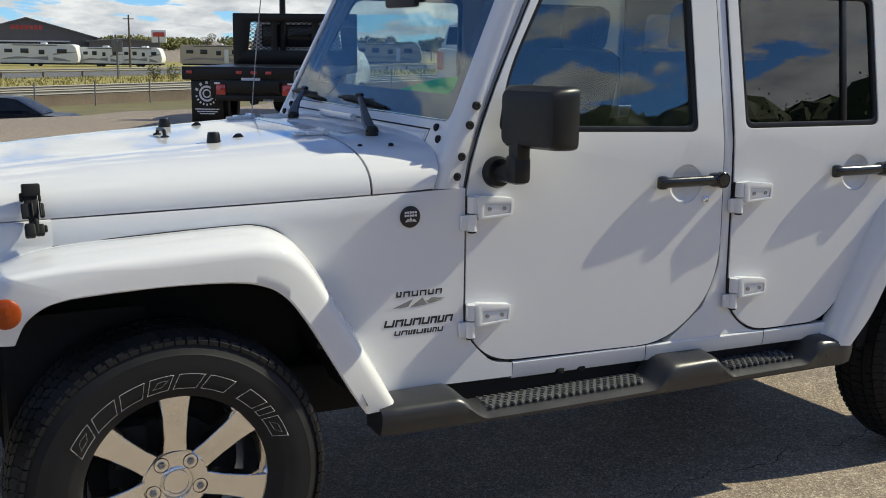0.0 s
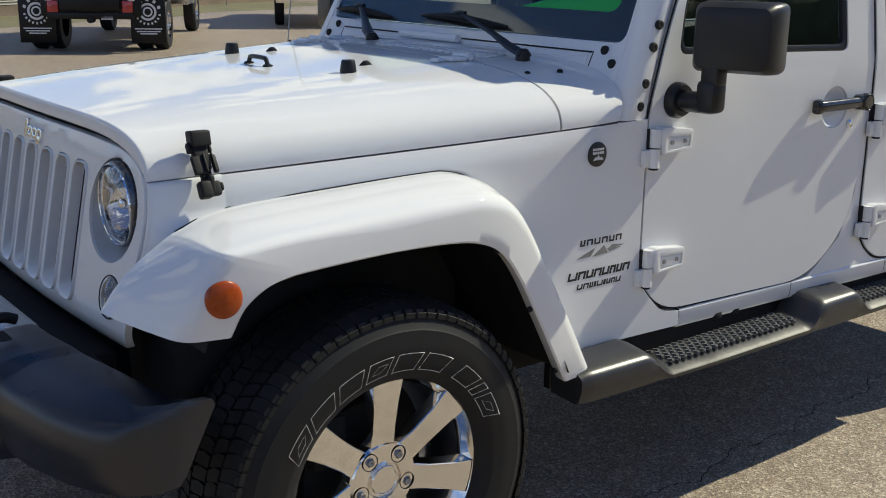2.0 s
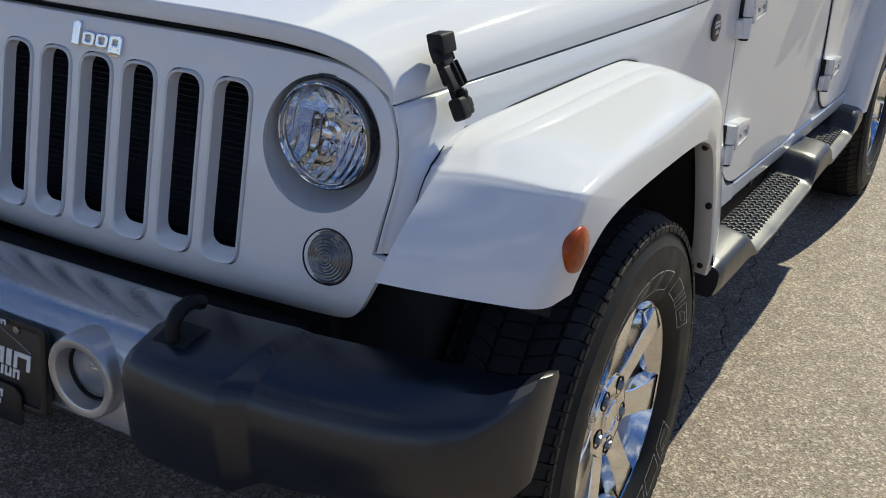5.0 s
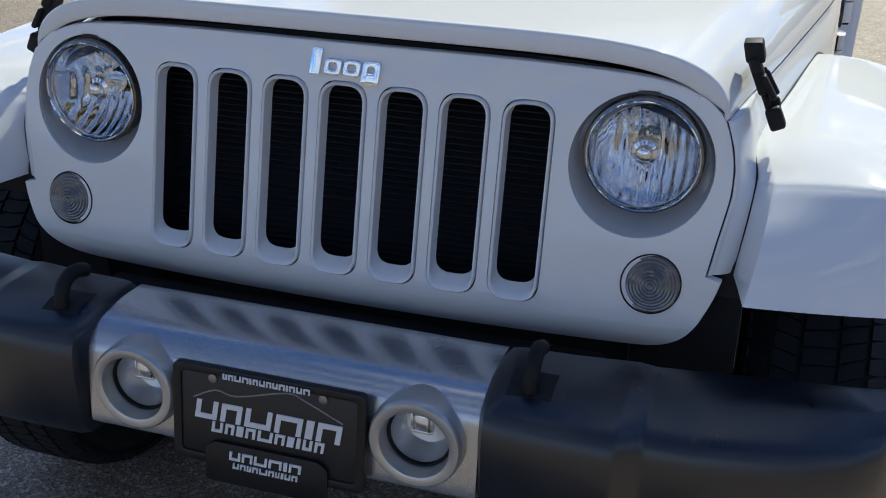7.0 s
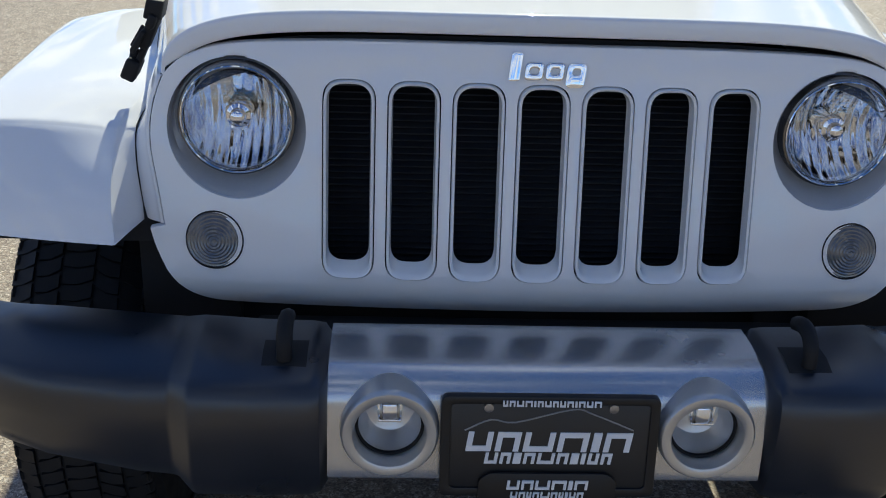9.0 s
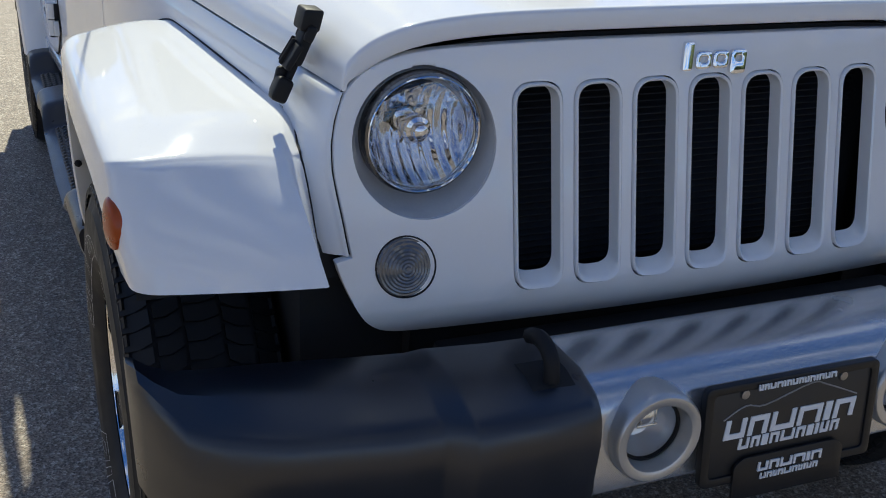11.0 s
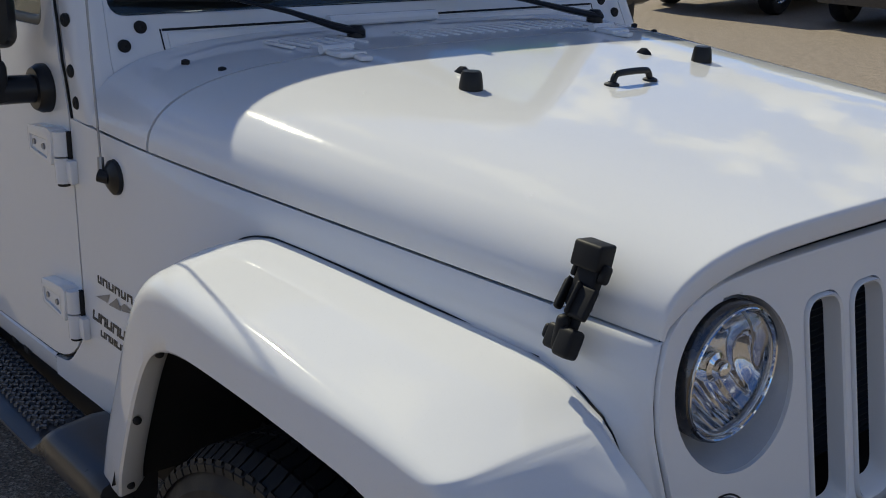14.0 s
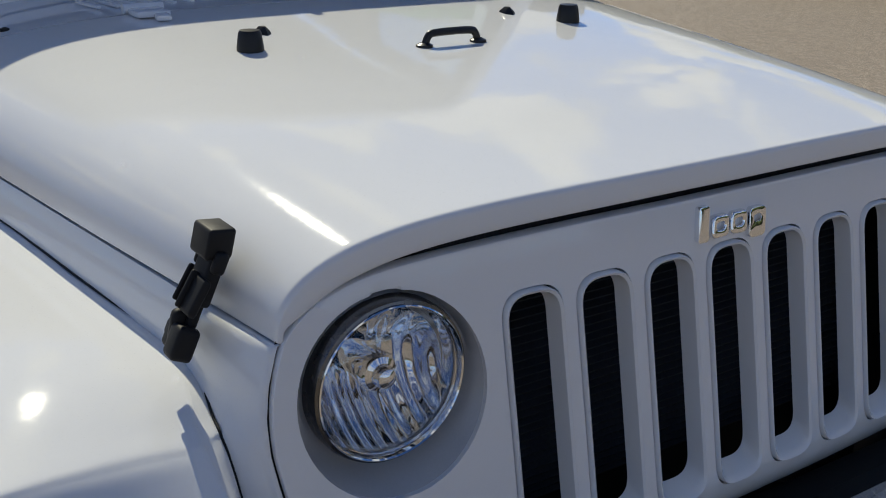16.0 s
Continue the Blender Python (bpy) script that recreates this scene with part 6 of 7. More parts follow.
# wipers
for y0, y1, ba, bb in ((0.470, 0.022, 0.234, -0.181), (-0.235, -0.520, -0.338, -0.676)):
    bm = bmesh.new()
    add_lathe(bm, [(0.021, 1.222), (0.019, 1.258), (0.012, 1.266), (0.0, 1.266)], 16, "z", (-0.718, y0, 0))
    dy = y1 - y0
    xt = SX(1.332) + 0.028
    add_tube(bm, [(-0.714, y0 + 0.012, 1.250), (-0.735, y0 + dy * 0.16, 1.266), (-0.775, y0 + dy * 0.42, 1.292), (xt, y1, 1.334)], [0.021, 0.019, 0.013, 0.008], 8, 0.42)
    wiper = part("wiper", bm, PLASTIC, suv, "black windscreen wiper")
    bm = bmesh.new()
    mid = (ba + bb) / 2
    add_tube(bm, [(SX(1.306) + 0.016, ba, 1.306), (SX(1.314) + 0.024, mid + (ba - mid) * 0.5, 1.314), (SX(1.320) + 0.030, mid, 1.322), (SX(1.320) + 0.024, mid + (bb - mid) * 0.5, 1.322), (SX(1.318) + 0.016, bb, 1.318)], [0.004, 0.009, 0.012, 0.009, 0.004], 8, 1.0)
    part("wiper_blade", bm, RUBBER_MATT, wiper)
    bm = bmesh.new()
    add_tube(bm, [(xt, y1 + 0.02, 1.334), (xt + 0.006, y1, 1.336), (xt, y1 - 0.03, 1.332)], 0.008, 8)
    part("wiper_clip", bm, PLASTIC, wiper)

# whip aerial on the right wing
bm = bmesh.new()
ay = -skin_y(-0.70, 1.03)
add_lathe(bm, [(0.033, ay + 0.002), (0.031, ay - 0.006), (0.019, ay - 0.014), (0.012, ay - 0.016), (0.0, ay - 0.016)], 28, "y", (-0.70, 0, 1.03))
add_tube(bm, [(-0.70, ay - 0.010, 1.03), (-0.714, ay - 0.024, 1.034)], 0.012, 12)
aerial = part("aerial_base", bm, PLASTIC, suv, "black aerial base")
bm = bmesh.new()
add_tube(bm, [(-0.716, ay - 0.018, 1.034), (-0.720, ay - 0.016, 1.065)], 0.006, 10)
add_tube(bm, [(-0.720, ay - 0.016, 1.06), (-0.760, ay - 0.008, 1.5), (-0.80, ay - 0.0, 1.86)], 0.0022, 8)
part("aerial_whip", bm, STEEL, aerial, "thin steel whip")


# ---- the place ----
WALL_D, RAIL_D, FAR_D = 53.2, 59.4, 91.3


def ground_height(x, y):
    def ramp(a, b, v):
        t = max(0.0, min(1.0, (v - a) / (b - a)))
        return t * t * (3 - 2 * t)
    d = -y + 0.52 * (x + 6)          # the lot's edge runs aslant
    return -1.9 * ramp(21.3, 25.5, d) - 1.0 * ramp(96, 160, d)


def build_ground():
    bm = bmesh.new()
    xs = [-2500, -900, -400, -200, -120] + list(range(-80, 81, 4)) + [120, 200, 400, 900, 2500]
    ys = [-2500, -900, -400, -300] + list(range(-240, -56, 4)) + list(np.arange(-56, -8, 0.75)) + [-8, -4, 0, 4, 8, 14, 24, 40, 80, 200, 900, 2500]
    grid = [[bm.verts.new((x, y, ground_height(x, y))) for x in xs] for y in ys]
    for a, b in zip(grid, grid[1:]):
        for i in range(len(xs) - 1):
            bm.faces.new((a[i], a[i + 1], b[i + 1], b[i]))
    return tagged(part("ground", bm, ASPHALT), "sunlit worn asphalt lot", "ground", kind="structure")


build_ground()


def edge_line(d):
    """The line at distance d that runs along the lot's edge: its y at a given x."""
    return lambda x: -d + 0.52 * (x + 6)


def strip(name, d0, d1, material, label, x0=-260, x1=160, lift_by=0.03):
    bm = bmesh.new()
    rows = []
    for k in range(25):
        d = d0 + (d1 - d0) * k / 24
        row = []
        for i in range(43):
            x = x0 + (x1 - x0) * i / 42
            y = edge_line(d)(x)
            row.append(Vector((x, y, ground_height(x, y) + lift_by)))
        rows.append(row)
    add_loft(bm, rows)
    return tagged(part(name, bm, material), label, name.split("_")[0], kind="structure")


strip("earth", 25.6, WALL_D, OLIVE, "strip of dull olive turf below the lot")
strip("shoulder", WALL_D + 0.4, RAIL_D, EARTH, "rough brown shoulder", lift_by=0.04)
strip("verge", RAIL_D + 0.5, FAR_D, GRASS, "strip of dry yellow-green grass", lift_by=0.05)
strip("road", FAR_D + 1, FAR_D + 18, TARMAC, "grey highway beyond the grass")
strip("field", FAR_D + 19, 185, GRASS, "far grass before the trailers", lift_by=0.05)

# long crack in the asphalt beside the car
bm = bmesh.new()
rnd = random.Random(3)
pts = []
for k in range(190):
    t = k / 189
    pts.append((-0.62 - 3.0 * t, 0.80 - 0.22 * t + 0.022 * math.sin(k * 0.21) + 0.012 * math.sin(k * 0.57) + rnd.uniform(-0.007, 0.007)))
rows = []
for k, (x, y) in enumerate(pts):
    w = 0.0006 + rnd.random() * 0.0022
    rows.append([Vector((x, y - w, 0.0015)), Vector((x, y + w, 0.0015))])
add_loft(bm, rows)
tagged(part("crack", bm, DARK), "thin dark crack in the asphalt", "crack", kind="structure")

# guard rails and fence below the lot
def guard_rail(d, base, height, x0, x1, name="guard_rail"):
    g = thing(name, "galvanised steel guard rail on posts", "guard rail")
    bm = bmesh.new()
    prof = ((0.0, 0.0), (0.04, 0.05), (0.0, 0.10), (0.0, 0.16), (0.04, 0.21), (0.0, 0.26), (-0.01, 0.26), (-0.01, 0.0))
    secs = []
    for i in range(41):
        x = x0 + (x1 - x0) * i / 40
        y = edge_line(d)(x)
        z = (ground_height(x, y) if base is None else base) + height - 0.26
        secs.append([Vector((x, y + a, z + b)) for a, b in prof])
    add_loft(bm, secs, closed=True, caps=True)
    part("rail", bm, GALV, g)
    n = int((x1 - x0) / 3.5)
    first = None
    for i in range(n):
        x = x0 + 1 + i * 3.5
        y = edge_line(d)(x)
        z = ground_height(x, y) if base is None else base
        if first is None:
            bm = bmesh.new()
            add_box(bm, (0, -0.12, height / 2 - 0.02), (0.14, 0.16, height + 0.04), 0.01)
            first = part("post", bm, BARK, g, "wooden post")
            first.matrix_basis = Matrix.Translation((x, y, z))
        else:
            share(first, g, Matrix.Translation((x, y, z)))


guard_rail(WALL_D + 0.25, None, 0.82, -130, 60)
guard_rail(RAIL_D, None, 0.80, -130, 60)
guard_rail(FAR_D, None, 0.80, -160, 80)

# low stained wall under the nearest rail
bm = bmesh.new()
secs = []
for i in range(61):
    x = -130 + 190 * i / 60
    y = edge_line(WALL_D)(x)
    z = ground_height(x, y)
    secs.append([Vector((x, y + a, z + b)) for a, b in ((0.0, 0.0), (0.01, 0.50), (0.03, 0.56), (-0.20, 0.56), (-0.20, 0.0))])
add_loft(bm, secs, closed=True, caps=True)
tagged(part("wall_low", bm, WALL_BROWN), "low stained brown wall under a guard rail", "wall", kind="structure")

# fence posts and their top wire
for i in range(14):
    x = -34 + i * 3.1
    y = edge_line(WALL_D - 1.2)(x)
    z = ground_height(x, y)
    bm = bmesh.new()
    add_tube(bm, [(x, y, z), (x, y, z + 1.3)], 0.04, 8)
    tagged(part("fence_post", bm, GALV), "thin steel fence post below the lot", "post", group="fence posts")


# flatbed truck
def build_truck():
    m = Matrix.Translation((-4.97, -14.08, 0)) @ Matrix.Rotation(radians(-124.9 + 2), 4, "Z")
    t = thing("flatbed_truck", "white flatbed truck with black steel bed", "truck")
    t.matrix_basis = m
    def p(name, bm, material, label="", parent=None, sharp=35):
        return part(name, bm, material, parent or t, label, sharp)
    # x forward, rear end at x = 0
    bm = bmesh.new()
    add_box(bm, (1.5, 0, 0.99), (3.0, 2.44, 0.14), 0.01)
    add_box(bm, (0.02, 0, 0.96), (0.06, 2.46, 0.22), 0.01)
    bed = p("bed", bm, TRUCK_BLACK, "black steel flat bed")
    wins = [rounded([(y0, 1.32), (y1, 1.32), (y1 - c1, 1.86), (y0 + c0, 1.86)], 0.03, 3) for y0, y1, c0, c1 in ((-0.93, -0.46, 0.06, 0.0), (-0.34, 0.34, 0.0, 0.0), (0.46, 0.93, 0.0, 0.06))]
    bm = plate_mesh(rounded([(-1.21, 1.05), (1.21, 1.05), (1.21, 2.02), (-1.21, 2.02)], 0.03, 3), wins, lambda y, z, d: Vector((2.97 + 0.06 * d, y, z)), bevel=0.006)
    rack = p("headboard", bm, TRUCK_BLACK, "black headboard with three meshed openings")
    for y0, y1 in ((-0.93, -0.46), (-0.34, 0.34), (0.46, 0.93)):
        bm = bmesh.new()
        for k in range(15):
            z = 1.33 + k * 0.037
            n = int((y1 - y0) / 0.05)
            pts = [(3.0, y0 + (y1 - y0) * i / n, z + (0.012 if (i + k) % 2 else -0.012)) for i in range(n + 1)]
            add_tube(bm, pts, 0.007, 4)
        p("mesh_screen", bm, TRUCK_BLACK, "expanded metal mesh", parent=rack)
    bm = bmesh.new()
    add_box(bm, (0.06, 0, 0.72), (0.14, 1.5, 0.34), 0.02)
    add_box(bm, (0.0, 0, 0.56), (0.12, 1.3, 0.10), 0.01)
    add_box(bm, (0.9, 0, 0.75), (2.0, 0.9, 0.2), 0.01)
    p("rear_frame", bm, TRUCK_BLACK)
    for y in (-0.56, 0.56):
        bm = bmesh.new()
        add_box(bm, (-0.03, y, 0.69), (0.03, 0.17, 0.20), 0.02)
        p("tail_lamp", bm, RED_LENS, "square red tail lamp")
    bm = bmesh.new()
    for y in (-0.30, 0.30):
        add_box(bm, (-0.01, y, 0.60), (0.03, 0.16, 0.10), 0.01)
    add_tube(bm, [(-0.10, 0.0, 0.50), (0.1, 0.0, 0.50)], 0.05, 12)
    add_box(bm, (-0.02, 0, 0.80), (0.03, 0.95, 0.05), 0.01)
    p("hitch", bm, DARK, "dark hitch and step")
    for y in (-0.62, 0.62):
        bm = bmesh.new()
        add_box(bm, (-0.03, y, 0.80), (0.02, 0.10, 0.03), 0.005)
        p("reverse_lamp", bm, WHITE_MARK, "small white lamp")
    for y in (-1.1, -0.25, 0.0, 0.25, 1.1):
        bm = bmesh.new()
        add_box(bm, (-0.02, y, 0.98), (0.02, 0.10, 0.05), 0.005)
        p("marker_light", bm, RED_LENS, "small red marker light")
    bm = bmesh.new()
    add_box(bm, (-0.02, 0.05, 0.86), (0.015, 0.32, 0.07), 0.005)
    p("maker_plate", bm, WHITE_MARK, "plain pale plate")
    bm = bmesh.new()
    add_box(bm, (-0.055, -0.25, 0.53), (0.01, 0.18, 0.05), 0.002)
    p("small_plate", bm, WHITE_MARK)
    for y in (-0.84, 0.84):
        bm = bmesh.new()
        add_box(bm, (0.10, y, 0.53), (0.02, 0.54, 0.78), 0.004)
        flap = p("mud_flap", bm, TRUCK_BLACK, "black mud flap with a round white mark")
        bm = bmesh.new()
        add_lathe(bm, [(0.135, 0.088), (0.135, 0.084), (0.10, 0.084), (0.10, 0.088)], 32, "x", (0, y, 0.62), closed=True)
        add_lathe(bm, [(0.075, 0.088), (0.075, 0.084), (0.05, 0.084), (0.05, 0.088)], 24, "x", (0, y, 0.62), closed=True)
        for k in range(14):
            a = math.pi * (0.12 + 0.76 * k / 4) if k < 5 else math.pi * (1.08 + 0.84 * (k - 5) / 8)
            vs = add_box(bm, (0, 0, 0.185), (0.004, 0.045 if k < 5 else 0.028, 0.048 if k < 5 else 0.034))
            bmesh.ops.transform(bm, matrix=Matrix.Translation((0.086, y, 0.62)) @ Matrix.Rotation(a - math.pi / 2, 4, "X"), verts=vs)
        for dz, w in ((0.36, 0.42), (0.32, 0.36), (0.285, 0.26)):
            add_box(bm, (0.086, y, dz), (0.004, w, 0.018))
        part("flap_mark", bm, WHITE_MARK, flap, "white rings and plain bars")
    # cab
    bm = bmesh.new()
    secs = []
    for x, w, zb, zt in ((3.15, 0.90, 0.75, 1.88), (3.3, 0.94, 0.62, 1.93), (4.6, 0.94, 0.60, 1.95), (4.75, 0.94, 0.60, 1.92), (5.25, 0.94, 0.60, 1.42), (5.35, 0.94, 0.60, 1.38), (6.3, 0.92, 0.62, 1.28), (6.42, 0.88, 0.66, 1.20)):
        secs.append([Vector((x, w * a, zb + (zt - zb) * b)) for a, b in ((-0.97, 0), (-1, 0.1), (-1, 0.52), (-0.86, 0.95), (-0.75, 1.0), (0.75, 1.0), (0.86, 0.95), (1, 0.52), (1, 0.1), (0.97, 0))])
    add_loft(bm, secs, closed=True, caps=True)
    cab = p("cab", bm, TRUCK_WHITE, "white truck cab")
    for s in (-1, 1):
        for xa, xb in ((3.42, 3.95), (4.05, 4.68)):
            bm = bmesh.new()
            q = [(xa, 1.40), (xb, 1.40), (xb - (0.12 if xb > 4.2 else 0), 1.86), (xa + 0.03, 1.86)]
            f = [Vector((x, s * (0.945 - (z - 1.33) * 0.19 + 0.012), z)) for x, z in q]
            add_loft(bm, [f, [v - Vector((0, s * 0.01, 0)) for v in f]], closed=True, caps=True)
            part("side_window", bm, WINDOW_DARK, cab)
    bm = bmesh.new()
    add_box(bm, (3.145, 0, 1.60), (0.02, 1.36, 0.42), 0.03)
    part("back_window", bm, WINDOW_DARK, cab)
    bm = bmesh.new()
    add_tube(bm, [(3.06, 0.25, 1.0), (3.06, 0.25, 2.75)], 0.06, 12)
    p("stack_pipe", bm, TRUCK_BLACK, "upright black pipe")
    for s in (1, -1):
        bm = bmesh.new()
        add_box(bm, (1.55 + 0.9, s * 1.05, 0.80), (0.9, 0.30, 0.30), 0.02)
        p("tool_box", bm, ALLOY_IN if s < 0 else TRUCK_BLACK, "side tool box")
    for x, y in ((0.75, 0.95), (0.75, 0.68), (0.75, -0.95), (0.75, -0.68), (5.2, 0.82), (5.2, -0.82)):
        bm = bmesh.new()
        add_lathe(bm, [(0.22, 0.10), (0.30, 0.12), (0.375, 0.11), (0.40, 0.08), (0.405, 0.0), (0.40, -0.08), (0.375, -0.11), (0.22, -0.11)], 40, "y", (x, y, 0.405))
        wh = p("wheel", bm, RUBBER, "black truck tyre")
        bm = bmesh.new()
        add_lathe(bm, [(0.225, 0.10), (0.22, 0.06), (0.10, 0.03), (0.08, 0.07), (0.0, 0.075)], 32, "y", (x, y, 0.405))
        if y < 0:
            for v in bm.verts:
                v.co.y = 2 * y - v.co.y
        part("rim", bm, ALLOY, wh, "bright wheel")


build_truck()


# plain parked cars, far from the camera
def build_car(name, label, at, heading, paint, tall=1.45, length=4.6, base_z=0.0, lifted=0.18):
    c = thing(name, label, "car")
    c.matrix_basis = Matrix.Translation((*at, base_z)) @ Matrix.Rotation(radians(heading), 4, "Z")
    L, w = length, 0.90
    bm = bmesh.new()
    secs = []
    prof = ((-0.5, 0.75), (-0.48, 0.92), (-0.36, 0.98), (-0.1, 1.0), (0.2, 0.98), (0.42, 0.88), (0.49, 0.75), (0.5, 0.60))
    for u, h in prof:
        zt = lifted + (tall - lifted) * 0.62 * h
        k = 0.94 if abs(u) > 0.45 else 1.0
        secs.append([Vector((u * L, w * k * a, lifted + (zt - lifted) * b)) for a, b in ((-0.92, 0), (-1, 0.15), (-1.0, 0.75), (-0.95, 1.0), (0.95, 1.0), (1.0, 0.75), (1, 0.15), (0.92, 0))])
    add_loft(bm, secs, closed=True, caps=True)
    body = part("body", bm, paint, c, sharp=40)
    bm = bmesh.new()
    secs = []
    zb = lifted + (tall - lifted) * 0.60
    for u, h in ((-0.40, 0.0), (-0.28, 0.9), (-0.2, 1.0), (0.05, 1.0), (0.12, 0.9), (0.28, 0.0)):
        secs.append([Vector((u * L, w * a, zb + (tall - zb) * h * b)) for a, b in ((-0.95, 0), (-0.90, 0.3), (-0.74, 0.96), (-0.6, 1.0), (0.6, 1.0), (0.74, 0.96), (0.90, 0.3), (0.95, 0))])
    add_loft(bm, secs, closed=True, caps=True)
    cabin = part("cabin", bm, paint, c, sharp=40)
    for s in (-1, 1):
        for ua, ub, uc, ud in ((-0.30, -0.09, -0.09, -0.24), (-0.075, 0.20, 0.10, -0.075)):
            bm = bmesh.new()
            f = []
            for u, b in ((ua, 0.22), (ub, 0.22), (uc, 0.88), (ud, 0.88)):
                f.append(Vector((u * L, s * (w * (0.905 - 0.165 * (b - 0.3) / 0.66) + 0.012), zb + (tall - zb) * b)))
            add_loft(bm, [f, [v - Vector((0, s * 0.02, 0)) for v in f]], closed=True, caps=True)
            part("side_window", bm, WINDOW_DARK, cabin)
    r = 0.33 if tall < 1.6 else 0.39
    for u in (-0.30, 0.32):
        for s in (-1, 1):
            bm = bmesh.new()
            add_lathe(bm, [(0.6 * r, 0.08), (0.75 * r, 0.105), (0.93 * r, 0.10), (0.99 * r, 0.07), (r, 0.0), (0.99 * r, -0.07), (0.93 * r, -0.10), (0.6 * r, -0.10)], 36, "y", (u * L, s * 0.80, r))
            wh = part("wheel", bm, RUBBER, c, "black tyre")
            bm = bmesh.new()
            sg = s
            add_lathe(bm, [(0.62 * r, 0.085 * sg), (0.58 * r, 0.05 * sg), (0.25 * r, 0.075 * sg), (0.0, 0.085 * sg)], 28, "y", (u * L, s * 0.80, r))
            part("rim", bm, ALLOY, wh, "bright alloy wheel")
    return c


build_car("sedan", "dark navy car parked beyond the lot's edge", (-2.9, -33.0), 158, CAR_NAVY, base_z=-1.75)
build_car("pickup", "dark parked vehicle with bright wheels", (-8.6, 13.1), -81.5, CAR_DARK, tall=1.85, length=5.4, lifted=0.32)
build_car("van", "dark parked vehicle on black wheels", (-6.05, 13.45), -81.5, CAR_DARK, tall=1.85, length=5.2, lifted=0.30)


def build_white_pickup(x, y, heading):
    c = thing("white_pickup", "white pickup truck seen from behind", "truck")
    c.matrix_basis = Matrix.Translation((x, y, 0)) @ Matrix.Rotation(radians(heading), 4, "Z")
    bm = bmesh.new()
    secs = []
    for u, w, zb, zt in ((0.06, 0.97, 0.55, 1.36), (2.0, 1.0, 0.5, 1.37), (2.1, 1.0, 0.5, 1.38), (4.4, 1.0, 0.5, 1.33), (4.5, 1.0, 0.5, 1.28), (5.7, 0.97, 0.55, 1.18), (5.85, 0.9, 0.6, 1.05)):
        secs.append([Vector((u, w * a, zb + (zt - zb) * b)) for a, b in ((-0.95, 0), (-1, 0.15), (-1, 0.8), (-0.96, 1), (0.96, 1), (1, 0.8), (1, 0.15), (0.95, 0))])
    add_loft(bm, secs, closed=True, caps=True)
    body = part("body", bm, TRUCK_WHITE, c, sharp=40)
    bm = bmesh.new()
    secs = []
    for u, zt in ((2.02, 1.40), (2.16, 1.93), (2.4, 1.98), (3.6, 1.98), (3.8, 1.93), (4.42, 1.36)):
        secs.append([Vector((u, a, 1.33 + (zt - 1.33) * b)) for a, b in ((-0.95, 0), (-0.90, 0.35), (-0.78, 0.94), (-0.65, 1), (0.65, 1), (0.78, 0.94), (0.90, 0.35), (0.95, 0))])
    add_loft(bm, secs, closed=True, caps=True)
    cab = part("cab", bm, TRUCK_WHITE, c, sharp=40)
    bm = bmesh.new()
    f = [Vector((2.03 + (z - 1.40) * 0.264 - 0.012, a * (0.86 - (z - 1.4) * 0.2), z)) for a, z in ((-1, 1.46), (1, 1.46), (1, 1.87), (-1, 1.87))]
    add_loft(bm, [f, [v + Vector((0.02, 0, 0)) for v in f]], closed=True, caps=True)
    part("back_window", bm, WINDOW_DARK, cab)
    bm = plate_mesh(rounded([(-0.78, 0.72), (0.78, 0.72), (0.78, 1.36), (-0.78, 1.36)], 0.03, 3), (), lambda a, z, d: Vector((0.03 + 0.04 * d, a, z)), bevel=0.01)
    gate = part("tailgate", bm, TRUCK_WHITE, c, "white tailgate")
    for a in (-0.42, 0.42):
        bm = bmesh.new()
        add_box(bm, (0.025, a, 1.12), (0.012, 0.24, 0.24), 0.02)
        part("gate_panel", bm, ROOFING, gate, "dark square panel")
    for a in (-0.88, 0.88):
        bm = bmesh.new()
        add_box(bm, (0.04, a, 1.12), (0.06, 0.14, 0.40), 0.03)
        part("tail_lamp", bm, RED_LENS, c, "red tail lamp")
    bm = bmesh.new()
    add_box(bm, (-0.05, 0, 0.60), (0.20, 1.85, 0.16), 0.03)
    part("rear_bumper", bm, CHROME, c, "chrome rear bumper")
    for u in (1.15, 4.75):
        for sg in (-1, 1):
            bm = bmesh.new()
            add_lathe(bm, [(0.24, 0.08), (0.3, 0.11), (0.37, 0.10), (0.39, 0.05), (0.39, -0.05), (0.37, -0.10), (0.24, -0.10)], 32, "y", (u, sg * 0.86, 0.39))
            wheel = part("wheel", bm, RUBBER, c, "black tyre")
            bm = bmesh.new()
            add_lathe(bm, [(0.245, 0.08 * sg), (0.22, 0.05 * sg), (0.08, 0.07 * sg), (0.0, 0.08 * sg)], 24, "y", (u, sg * 0.86, 0.39))
            part("rim", bm, ALLOY, wheel, "bright wheel")


build_white_pickup(-11.2, -17.5, -119.9)


# far yard: metal building, trailers, sign, poles
def far_z(x, y):
    return ground_height(x, y)


